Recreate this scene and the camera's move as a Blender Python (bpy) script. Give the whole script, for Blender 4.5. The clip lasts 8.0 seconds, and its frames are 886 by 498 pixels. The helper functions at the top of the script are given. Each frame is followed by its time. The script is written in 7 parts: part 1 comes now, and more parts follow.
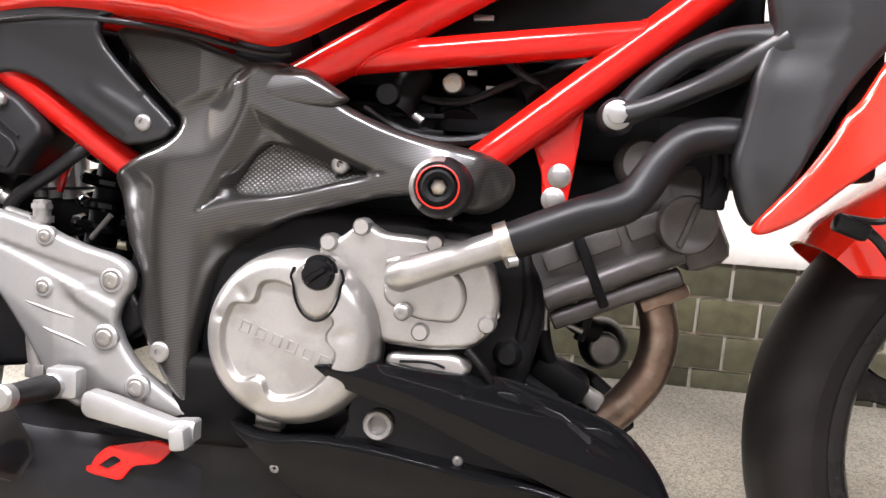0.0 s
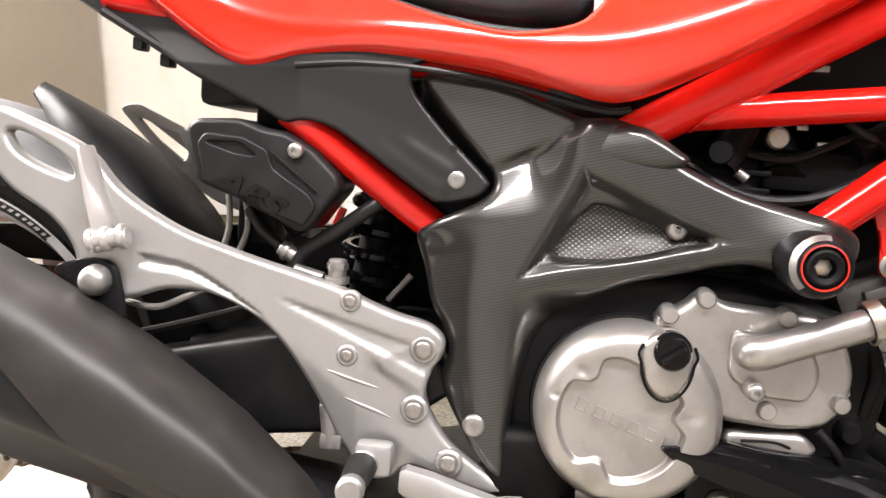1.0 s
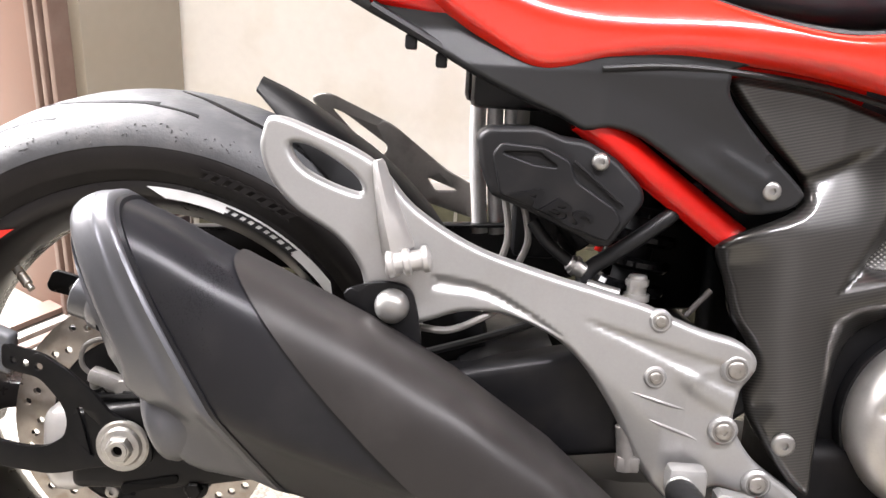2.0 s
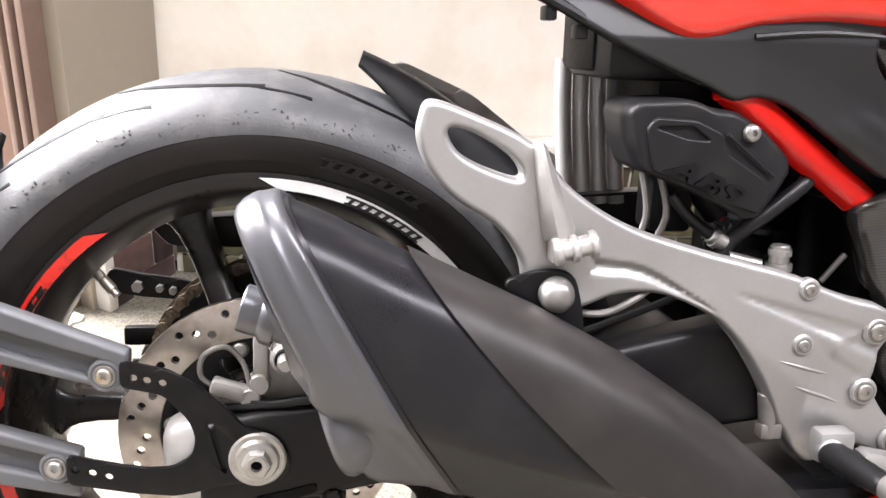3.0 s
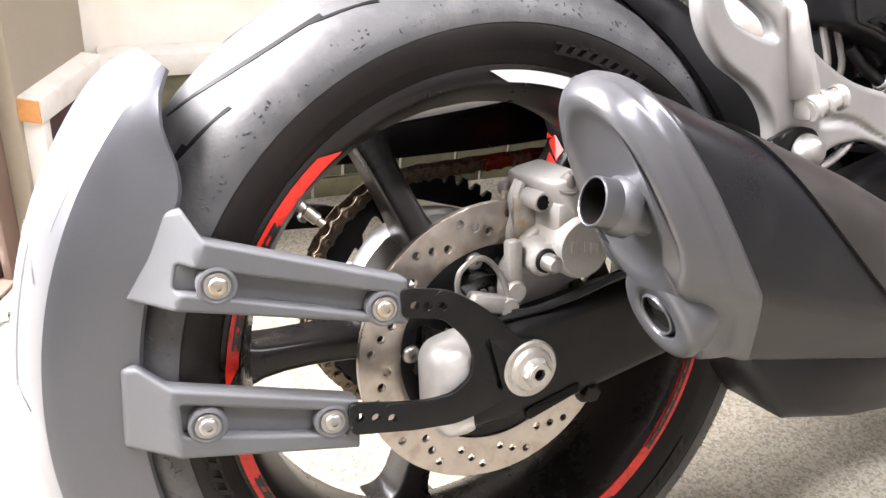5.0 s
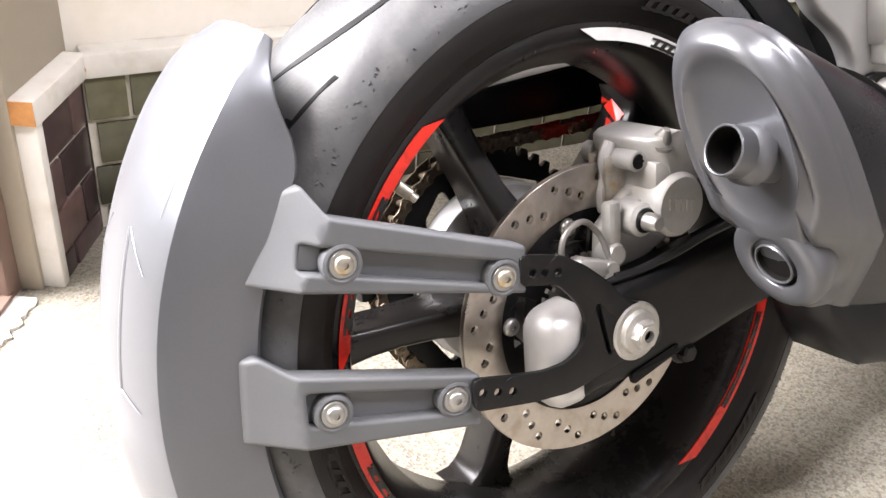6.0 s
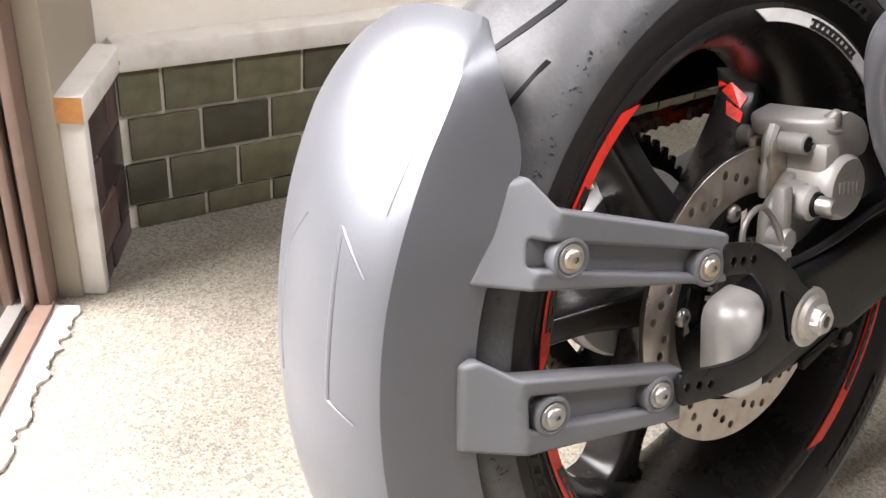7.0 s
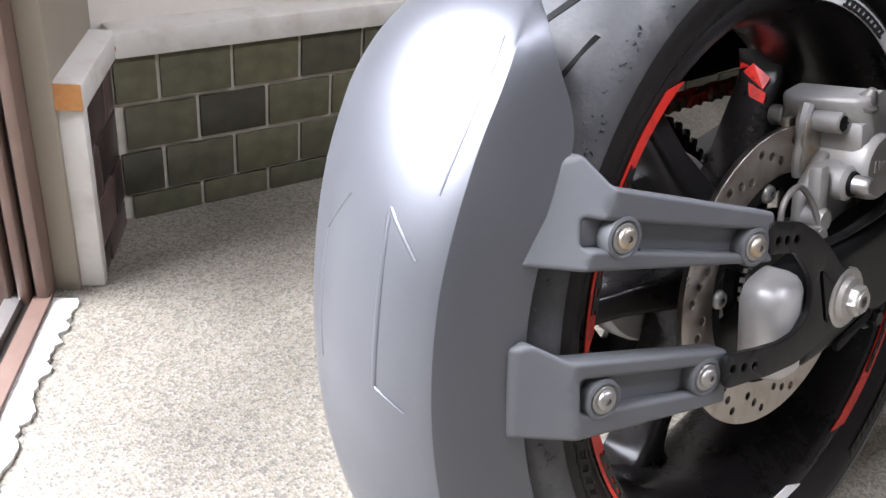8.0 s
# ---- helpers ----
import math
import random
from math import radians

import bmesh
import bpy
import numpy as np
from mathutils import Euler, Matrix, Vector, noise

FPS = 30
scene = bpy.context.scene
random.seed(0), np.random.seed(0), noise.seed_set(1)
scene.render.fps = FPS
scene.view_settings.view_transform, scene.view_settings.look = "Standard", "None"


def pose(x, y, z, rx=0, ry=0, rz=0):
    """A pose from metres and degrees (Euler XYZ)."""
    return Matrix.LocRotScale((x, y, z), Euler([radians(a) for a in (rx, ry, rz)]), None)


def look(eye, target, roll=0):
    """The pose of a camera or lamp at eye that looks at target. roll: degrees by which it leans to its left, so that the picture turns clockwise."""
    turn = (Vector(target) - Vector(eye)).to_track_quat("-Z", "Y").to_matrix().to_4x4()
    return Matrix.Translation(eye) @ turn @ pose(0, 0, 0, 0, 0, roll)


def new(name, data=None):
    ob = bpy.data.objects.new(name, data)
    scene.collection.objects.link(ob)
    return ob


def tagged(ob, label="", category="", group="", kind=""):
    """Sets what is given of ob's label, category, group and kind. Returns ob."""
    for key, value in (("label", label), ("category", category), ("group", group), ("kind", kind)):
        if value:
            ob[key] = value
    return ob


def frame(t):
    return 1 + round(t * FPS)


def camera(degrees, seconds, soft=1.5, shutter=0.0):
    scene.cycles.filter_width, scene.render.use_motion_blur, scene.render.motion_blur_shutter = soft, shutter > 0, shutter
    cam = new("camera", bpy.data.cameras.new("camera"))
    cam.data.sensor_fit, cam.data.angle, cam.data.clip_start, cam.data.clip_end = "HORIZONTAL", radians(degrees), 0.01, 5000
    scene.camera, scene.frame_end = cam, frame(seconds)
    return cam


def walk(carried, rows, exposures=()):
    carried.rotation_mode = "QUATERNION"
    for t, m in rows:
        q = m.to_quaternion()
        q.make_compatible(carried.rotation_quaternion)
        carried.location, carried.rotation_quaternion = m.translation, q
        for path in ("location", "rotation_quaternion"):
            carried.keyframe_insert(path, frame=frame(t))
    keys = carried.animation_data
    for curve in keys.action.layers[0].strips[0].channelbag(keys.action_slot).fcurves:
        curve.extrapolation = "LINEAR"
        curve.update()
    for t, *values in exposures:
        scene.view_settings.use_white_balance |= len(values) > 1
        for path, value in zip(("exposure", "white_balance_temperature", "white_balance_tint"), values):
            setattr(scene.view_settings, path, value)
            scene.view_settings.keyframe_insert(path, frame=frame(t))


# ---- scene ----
cam = camera(52.1, 8.0)
PATH = [
    (0.0, 0.9392, -0.7931, 0.7429, 72.333, -1.508, 7.628),
    (0.5, 0.7903, -0.7567, 0.7585, 70.679, -2.006, 6.641),
    (1.0, 0.6095, -0.7473, 0.8078, 69.689, -2.437, 6.358),
    (1.5, 0.4604, -0.7457, 0.8191, 68.125, -3.019, 4.616),
    (2.0, 0.2761, -0.6977, 0.8363, 65.977, -3.277, 1.660),
    (2.2, 0.2265, -0.6875, 0.8528, 65.027, -3.124, 0.736),
    (3.3, -0.0130, -0.6234, 0.8261, 61.763, -4.229, -10.613),
    (3.5, -0.0503, -0.6178, 0.8007, 61.150, -4.364, -12.805),
    (4.0, -0.1434, -0.5875, 0.7848, 60.518, -4.499, -17.796),
    (4.5, -0.2400, -0.5487, 0.7812, 59.881, -4.337, -22.270),
    (4.7, -0.2850, -0.5251, 0.7854, 58.630, -4.708, -23.839),
    (5.8, -0.4202, -0.4537, 0.7418, 59.000, -3.445, -30.374),
    (6.0, -0.4483, -0.4295, 0.7392, 58.931, -3.629, -32.038),
    (6.5, -0.5272, -0.3709, 0.7275, 58.539, -3.935, -34.835),
    (7.0, -0.5851, -0.3041, 0.7125, 58.740, -4.533, -37.073),
    (7.5, -0.6178, -0.2999, 0.6893, 58.366, -4.619, -37.989),
    (8.0, -0.6152, -0.2692, 0.6943, 58.497, -5.025, -38.926),
]
EXPOSURES = [(0.0, 0.88, 6700, 10), (0.5, 0.8, 7200, 10), (1.0, 0.66, 7200, 10), (1.5, 0.6, 7100, 10), (2.2, 0.48, 6750, 10), (3.5, 0.6, 6750, 10), (4.5, 0.75, 6850, 10), (6.0, 0.5, 6850, 10), (6.5, 0.2, 6950, 10), (7.0, 0.05, 6900, 10), (7.4, -0.3, 6500, 10), (8.0, -0.33, 6200, 10)]
walk(cam, [(t, pose(*p)) for t, *p in PATH], EXPOSURES)

# ---------------------------------------------------------------- light
world = bpy.data.worlds.new("sky")
scene.world = world
world.use_nodes = True
_n = world.node_tree.nodes
_sky = _n.new("ShaderNodeTexSky")
_sky.sky_type, _sky.sun_disc = "NISHITA", False
_sky.sun_elevation, _sky.sun_rotation = radians(50), radians(288)
world.node_tree.links.new(_sky.outputs[0], _n["Background"].inputs[0])
_sky.dust_density, _sky.ozone_density = 6.0, 0.3
_n["Background"].inputs[1].default_value = 0.1


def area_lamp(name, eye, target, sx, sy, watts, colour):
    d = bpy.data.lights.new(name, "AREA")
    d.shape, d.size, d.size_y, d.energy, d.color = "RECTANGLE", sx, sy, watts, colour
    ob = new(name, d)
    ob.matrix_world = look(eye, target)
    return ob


def sun_lamp(eye, strength, degrees):
    d = bpy.data.lights.new("sun", "SUN")
    d.energy, d.angle, d.color = strength, radians(degrees), (1.0, 0.96, 0.9)
    ob = new("sun", d)
    ob.matrix_world = look(eye, (0, 0, 0))
    return ob


sun_lamp((-6, 2.6, 6.0), 0.7, 16)
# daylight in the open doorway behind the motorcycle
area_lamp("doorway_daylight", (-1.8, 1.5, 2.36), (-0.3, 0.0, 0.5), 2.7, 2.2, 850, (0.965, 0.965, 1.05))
# ceiling tubes
area_lamp("tube_glow", (0.35, -0.75, 2.33), (0.35, -0.75, 0), 1.2, 0.06, 45, (0.97, 0.96, 1.06))
area_lamp("tube_glow", (1.75, -0.75, 2.33), (1.75, -0.75, 0), 1.2, 0.06, 45, (0.97, 0.96, 1.06))

# ---------------------------------------------------------------- materials
def material(name):
    m = bpy.data.materials.new(name)
    m.use_nodes = True
    return m, m.node_tree.nodes, m.node_tree.links, m.node_tree.nodes["Principled BSDF"]


def surface(name, colour, rough=0.5, metal=0.0, vary=0.15, scale=12.0, fine=140.0, bump=0.12, depth=0.0004, coat=0.0,
            stain=None, stain_amount=0.35, spec=0.5):
    """A painted, cast or moulded surface with mottling at two scales, fine relief and uneven gloss."""
    m, n, l, b = material(name)
    tc = n.new("ShaderNodeTexCoord")
    big, small = n.new("ShaderNodeTexNoise"), n.new("ShaderNodeTexNoise")
    for t, s, d in ((big, scale, 5.0), (small, fine, 3.0)):
        t.inputs["Scale"].default_value, t.inputs["Detail"].default_value = s, d
        l.new(tc.outputs["Object"], t.inputs["Vector"])
    add = n.new("ShaderNodeMath")
    add.operation = "MULTIPLY_ADD"
    l.new(small.outputs[0], add.inputs[0])
    add.inputs[1].default_value = 0.4
    l.new(big.outputs[0], add.inputs[2])
    ramp = n.new("ShaderNodeMapRange")
    ramp.inputs[1].default_value, ramp.inputs[2].default_value = 0.45, 0.95
    ramp.inputs[3].default_value, ramp.inputs[4].default_value = 1 - vary, 1 + vary
    l.new(add.outputs[0], ramp.inputs[0])
    tint = n.new("ShaderNodeVectorMath")
    tint.operation = "SCALE"
    tint.inputs[0].default_value = colour
    l.new(ramp.outputs[0], tint.inputs["Scale"])
    out = tint.outputs[0]
    if stain:
        spots, mask, mix = n.new("ShaderNodeTexNoise"), n.new("ShaderNodeMapRange"), n.new("ShaderNodeMix")
        spots.inputs["Scale"].default_value, spots.inputs["Detail"].default_value = scale * 2.3, 8.0
        l.new(tc.outputs["Object"], spots.inputs["Vector"])
        mask.inputs[1].default_value, mask.inputs[2].default_value = 0.5, 0.68
        mask.inputs[4].default_value = stain_amount
        l.new(spots.outputs[0], mask.inputs[0])
        mix.data_type = "RGBA"
        l.new(mask.outputs[0], mix.inputs[0])
        l.new(out, mix.inputs[6])
        mix.inputs[7].default_value = (*stain, 1)
        out = mix.outputs[2]
    l.new(out, b.inputs["Base Color"])
    gloss = n.new("ShaderNodeMapRange")
    gloss.inputs[1].default_value, gloss.inputs[2].default_value = 0.45, 0.95
    gloss.inputs[3].default_value, gloss.inputs[4].default_value = max(0.02, rough * 0.85), min(1, rough * 1.2)
    l.new(add.outputs[0], gloss.inputs[0])
    l.new(gloss.outputs[0], b.inputs["Roughness"])
    b.inputs["Metallic"].default_value = metal
    b.inputs["Specular IOR Level"].default_value = spec
    if coat:
        b.inputs["Coat Weight"].default_value, b.inputs["Coat Roughness"].default_value = coat, 0.03
    if bump:
        bp = n.new("ShaderNodeBump")
        bp.inputs["Strength"].default_value, bp.inputs["Distance"].default_value = bump, depth
        l.new(small.outputs[0], bp.inputs["Height"])
        l.new(bp.outputs[0], b.inputs["Normal"])
    return m


RED = surface("red_paint", (0.68, 0.018, 0.007), 0.16, vary=0.05, bump=0.02, coat=0.9)
FRAME_RED = surface("red_frame_paint", (0.53, 0.009, 0.006), 0.14, vary=0.06, bump=0.03, coat=0.35, spec=0.25)
BRIGHT_RED = surface("red_decal", (0.62, 0.022, 0.012), 0.35, vary=0.12, scale=60, stain=(0.05, 0.01, 0.01), stain_amount=0.5)
DECAL_WHITE = surface("white_decal", (0.75, 0.75, 0.74), 0.35, vary=0.06, stain=(0.4, 0.38, 0.35), stain_amount=0.3)
DECAL_BLACK = surface("black_decal", (0.012, 0.012, 0.012), 0.35)
BLACK = surface("black_plastic", (0.0078, 0.0078, 0.0085), 0.4, vary=0.2, bump=0.25, fine=700, depth=0.0002, stain=(0.035, 0.032, 0.03), stain_amount=0.25, spec=0.25)
GREY_PLASTIC = surface("dark_grey_plastic", (0.0098, 0.0102, 0.0112), 0.36, vary=0.14, bump=0.2, fine=600, depth=0.0002)
SATIN_BLACK = surface("satin_black_metal", (0.0058, 0.0058, 0.0065), 0.36, vary=0.25, bump=0.1, stain=(0.025, 0.022, 0.019), stain_amount=0.22, spec=0.2)
# grimy black, lowered further to carry the shade between inner parts
DEEP = surface("grimy_black_shaded_metal", (0.0032, 0.0032, 0.0036), 0.5, vary=0.3, stain=(0.012, 0.010, 0.009), stain_amount=0.3, spec=0.12)
GLOSS_BLACK = surface("gloss_black_paint", (0.004, 0.004, 0.0044), 0.06, vary=0.1, bump=0.01, spec=0.17)
SEAT = surface("seat_vinyl", (0.02, 0.02, 0.023), 0.34, vary=0.15, bump=0.3, fine=500, depth=0.0003)
SILVER = surface("silver_painted_casting", (0.36, 0.358, 0.352), 0.4, 0.62, vary=0.07, bump=0.14, fine=420, depth=0.0002, stain=(0.3, 0.285, 0.26), stain_amount=0.25)
ENGINE = surface("grey_engine_casting", (0.4, 0.387, 0.37), 0.34, 0.82, vary=0.1, bump=0.25, fine=380, depth=0.0003, stain=(0.2, 0.185, 0.16), stain_amount=0.35)
CASE = surface("dull_engine_casting", (0.2, 0.19, 0.18), 0.5, 0.5, vary=0.15, bump=0.3, fine=300, stain=(0.06, 0.055, 0.05), stain_amount=0.5)
CYLINDER = surface("brownish_grey_cylinder", (0.068, 0.063, 0.06), 0.42, 0.4, vary=0.2, bump=0.3, fine=260, stain=(0.03, 0.027, 0.025), stain_amount=0.5)
STEEL = surface("zinc_plated_steel", (0.33, 0.325, 0.315), 0.4, 0.85, vary=0.12, scale=60, stain=(0.3, 0.26, 0.2), stain_amount=0.3)
DULL_STEEL = surface("dull_bolt_steel", (0.36, 0.345, 0.32), 0.42, 0.9, vary=0.15, scale=60, stain=(0.16, 0.14, 0.12), stain_amount=0.4)
GOLD_ZINC = surface("yellow_zinc_steel", (0.4, 0.375, 0.33), 0.42, 0.95, vary=0.2, scale=70, stain=(0.42, 0.26, 0.09), stain_amount=0.6)
DISC = surface("worn_disc_steel", (0.42, 0.385, 0.35), 0.32, 1.0, vary=0.14, scale=25, stain=(0.26, 0.2, 0.14), stain_amount=0.5)
CALIPER = surface("dusty_grey_caliper", (0.3, 0.293, 0.285), 0.48, 0.35, vary=0.12, bump=0.25, fine=420, stain=(0.17, 0.145, 0.11), stain_amount=0.4)
CHAIN = surface("oily_chain_steel", (0.2, 0.16, 0.12), 0.4, 0.9, vary=0.35, scale=80, stain=(0.05, 0.035, 0.025), stain_amount=0.7)
CHAIN_RED = surface("red_oiled_chain", (0.26, 0.03, 0.015), 0.4, 0.5, vary=0.35, scale=80, stain=(0.1, 0.03, 0.02), stain_amount=0.6)
HEADER = surface("heat_tinted_steel", (0.21, 0.145, 0.11), 0.36, 0.9, vary=0.3, scale=22, stain=(0.4, 0.33, 0.26), stain_amount=0.4)
MUFFLER = surface("matt_grey_muffler_paint", (0.013, 0.013, 0.015), 0.3, 0.15, vary=0.12, scale=7, bump=0.15, fine=900, depth=0.0001, stain=(0.034, 0.033, 0.033), stain_amount=0.3, spec=0.25)
MUFFLER_CAP = surface("silver_grey_muffler_cap", (0.105, 0.107, 0.116), 0.34, 0.6, vary=0.08, bump=0.12, fine=700, depth=0.0001)
SHIELD_PAINT = surface("warm_grey_heat_shield", (0.024, 0.0218, 0.021), 0.4, 0.1, vary=0.12, scale=9, bump=0.15, fine=900, depth=0.0001, stain=(0.055, 0.05, 0.048), stain_amount=0.3, spec=0.3)
NUT = surface("dull_nut_steel", (0.42, 0.41, 0.39), 0.45, 0.7, vary=0.12, scale=60, stain=(0.28, 0.25, 0.2), stain_amount=0.4)
PEG = surface("bright_cast_peg", (0.5, 0.49, 0.475), 0.34, 0.6, vary=0.08, bump=0.1, stain=(0.45, 0.43, 0.4), stain_amount=0.3)
ARM = surface("matt_grey_arm_plastic", (0.09, 0.0935, 0.1005), 0.5, vary=0.1, scale=14, bump=0.15, fine=650, depth=0.0001, stain=(0.13, 0.13, 0.13), stain_amount=0.2)
HUGGER = surface("grey_fender_plastic", (0.128, 0.133, 0.146), 0.38, 0.6, vary=0.08, scale=9, bump=0.08, fine=700, depth=0.0001, stain=(0.14, 0.145, 0.15), stain_amount=0.12)
TREAD = surface("scrubbed_tread_rubber", (0.04, 0.041, 0.0435), 0.52, vary=0.2, scale=18, bump=0.5, fine=330, depth=0.0006, stain=(0.095, 0.093, 0.091), stain_amount=0.45)
SIDEWALL = surface("sidewall_rubber", (0.0095, 0.0082, 0.0078), 0.44, vary=0.3, bump=0.25, fine=300, stain=(0.016, 0.014, 0.013), stain_amount=0.35, spec=0.2)
RUBBER = surface("black_hose_rubber", (0.009, 0.009, 0.0095), 0.38, vary=0.2, bump=0.2, spec=0.25)
RIM = surface("black_rim_paint", (0.011, 0.0098, 0.0096), 0.28, vary=0.25, bump=0.06, stain=(0.02, 0.016, 0.014), stain_amount=0.15, spec=0.25)
WHITE_CAP = surface("pale_swingarm_end", (0.5, 0.495, 0.49), 0.4, 0.3, vary=0.06, stain=(0.3, 0.28, 0.26), stain_amount=0.3)
# tan paint, darkened in colour for the weaker light by the doorway
WALL_TAN_SHADED = surface("tan_wall_paint_shaded", (0.3, 0.262, 0.205), 0.6, vary=0.08, scale=3, bump=0.25, fine=60, depth=0.0012, stain=(0.3, 0.24, 0.17), stain_amount=0.35)
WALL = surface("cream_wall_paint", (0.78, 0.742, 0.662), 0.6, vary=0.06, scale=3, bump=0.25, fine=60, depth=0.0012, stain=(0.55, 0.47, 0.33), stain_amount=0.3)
TRIM = surface("chalky_white_trim_paint", (0.62, 0.6, 0.555), 0.5, vary=0.06, scale=9, bump=0.3, fine=90, stain=(0.4, 0.35, 0.28), stain_amount=0.4)
RAW_WOOD = surface("raw_orange_wood", (0.45, 0.2, 0.06), 0.6, vary=0.2, scale=40)
GROUT = surface("pale_grout", (0.5, 0.47, 0.4), 0.8, vary=0.12, bump=0.5, fine=200, stain=(0.25, 0.22, 0.17), stain_amount=0.4)
DOOR = surface("brown_door_frame", (0.17, 0.112, 0.088), 0.45, vary=0.12, scale=7, stain=(0.24, 0.18, 0.15), stain_amount=0.3)
DOOR_DARK = surface("dark_door_channel", (0.03, 0.025, 0.02), 0.5)
BROWN_PANEL = surface("reddish_brown_panel", (0.2, 0.115, 0.085), 0.5, vary=0.08)
ALU = surface("aluminium_threshold", (0.6, 0.58, 0.55), 0.35, 0.8, vary=0.1, stain=(0.3, 0.26, 0.22), stain_amount=0.4)
MORTAR = surface("crumbly_white_mortar", (0.68, 0.66, 0.62), 0.85, vary=0.12, scale=30, bump=0.8, fine=110, depth=0.003, stain=(0.2, 0.16, 0.13), stain_amount=0.4)
# tones of the unseen walls and ceiling, darkened to weaken reflections
DIM_WALL = surface("darkened_unseen_wall", (0.2, 0.188, 0.175), 0.7, vary=0.05, scale=3)
CEILING = surface("darkened_unseen_ceiling", (0.25, 0.247, 0.243), 0.7, vary=0.03)
PIPE_DARK = surface("sooty_bore_and_gap_shade", (0.005, 0.0045, 0.0042), 0.8, spec=0.1)


def carbon_material(name="carbon_fibre", ribs=118.0, low=0.013, high=0.043):
    """Clear-coated twill: fine diagonal ribs that turn with the cloth, in dark warm grey."""
    m, n, l, b = material(name)
    tc = n.new("ShaderNodeTexCoord")
    w1 = n.new("ShaderNodeTexWave")
    w1.wave_type, w1.bands_direction = "BANDS", "Z"
    w1.inputs["Scale"].default_value, w1.inputs["Distortion"].default_value, w1.inputs["Detail"].default_value = ribs, 1.0, 1.0
    w1.inputs["Detail Scale"].default_value = 0.3
    mp = n.new("ShaderNodeMapping")
    mp.inputs["Rotation"].default_value = (0, radians(14), 0)
    l.new(tc.outputs["Object"], mp.inputs["Vector"])
    l.new(mp.outputs[0], w1.inputs["Vector"])
    nz = n.new("ShaderNodeTexNoise")
    nz.inputs["Scale"].default_value, nz.inputs["Detail"].default_value = 9.0, 3.0
    l.new(tc.outputs["Object"], nz.inputs["Vector"])
    ramp = n.new("ShaderNodeValToRGB")
    ramp.color_ramp.elements[0].color, ramp.color_ramp.elements[0].position = (low, low * 0.95, low * 0.88, 1), 0.1
    ramp.color_ramp.elements[1].color, ramp.color_ramp.elements[1].position = (high, high * 0.95, high * 0.88, 1), 1.0
    mul = n.new("ShaderNodeMath")
    mul.operation = "MULTIPLY"
    mr = n.new("ShaderNodeMapRange")
    mr.inputs[1].default_value, mr.inputs[2].default_value, mr.inputs[3].default_value = 0.3, 0.7, 0.35
    l.new(nz.outputs[0], mr.inputs[0])
    l.new(w1.outputs[1], mul.inputs[0])
    l.new(mr.outputs[0], mul.inputs[1])
    l.new(mul.outputs[0], ramp.inputs[0])
    l.new(ramp.outputs[0], b.inputs["Base Color"])
    b.inputs["Roughness"].default_value, b.inputs["Metallic"].default_value = 0.36, 0.4
    b.inputs["Coat Weight"].default_value, b.inputs["Coat Roughness"].default_value = 1.0, 0.075
    bp = n.new("ShaderNodeBump")
    bp.inputs["Strength"].default_value, bp.inputs["Distance"].default_value = 0.05, 0.0003
    l.new(w1.outputs[1], bp.inputs["Height"])
    l.new(bp.outputs[0], b.inputs["Normal"])
    return m


def tile_material(name="glazed_green_tile", red=1.0, green=1.0):
    """Glazed green to brown dado tiles, each of its own shade."""
    m, n, l, b = material(name)
    info, tc = n.new("ShaderNodeObjectInfo"), n.new("ShaderNodeTexCoord")
    ramp = n.new("ShaderNodeValToRGB")
    e = ramp.color_ramp.elements
    e[0].color, e[0].position = (0.03 * red, 0.028 * green, 0.018, 1), 0.0
    e[1].color, e[1].position = (0.108 * red, 0.1 * green, 0.056, 1), 1.0
    for p, c in ((0.35, (0.06 * red, 0.058 * green, 0.036, 1)), (0.7, (0.086 * red, 0.083 * green, 0.05, 1))):
        k = e.new(p)
        k.color = c
    l.new(info.outputs["Random"], ramp.inputs[0])
    nz = n.new("ShaderNodeTexNoise")
    nz.inputs["Scale"].default_value, nz.inputs["Detail"].default_value = 38.0, 6.0
    l.new(tc.outputs["Object"], nz.inputs["Vector"])
    mr = n.new("ShaderNodeMapRange")
    mr.inputs[1].default_value, mr.inputs[2].default_value, mr.inputs[3].default_value, mr.inputs[4].default_value = 0.3, 0.7, 0.75, 1.25
    l.new(nz.outputs[0], mr.inputs[0])
    sc = n.new("ShaderNodeVectorMath")
    sc.operation = "SCALE"
    l.new(ramp.outputs[0], sc.inputs[0])
    l.new(mr.outputs[0], sc.inputs["Scale"])
    l.new(sc.outputs[0], b.inputs["Base Color"])
    b.inputs["Roughness"].default_value = 0.3
    bp = n.new("ShaderNodeBump")
    bp.inputs["Strength"].default_value, bp.inputs["Distance"].default_value = 0.2, 0.001
    l.new(nz.outputs[0], bp.inputs["Height"])
    l.new(bp.outputs[0], b.inputs["Normal"])
    return m


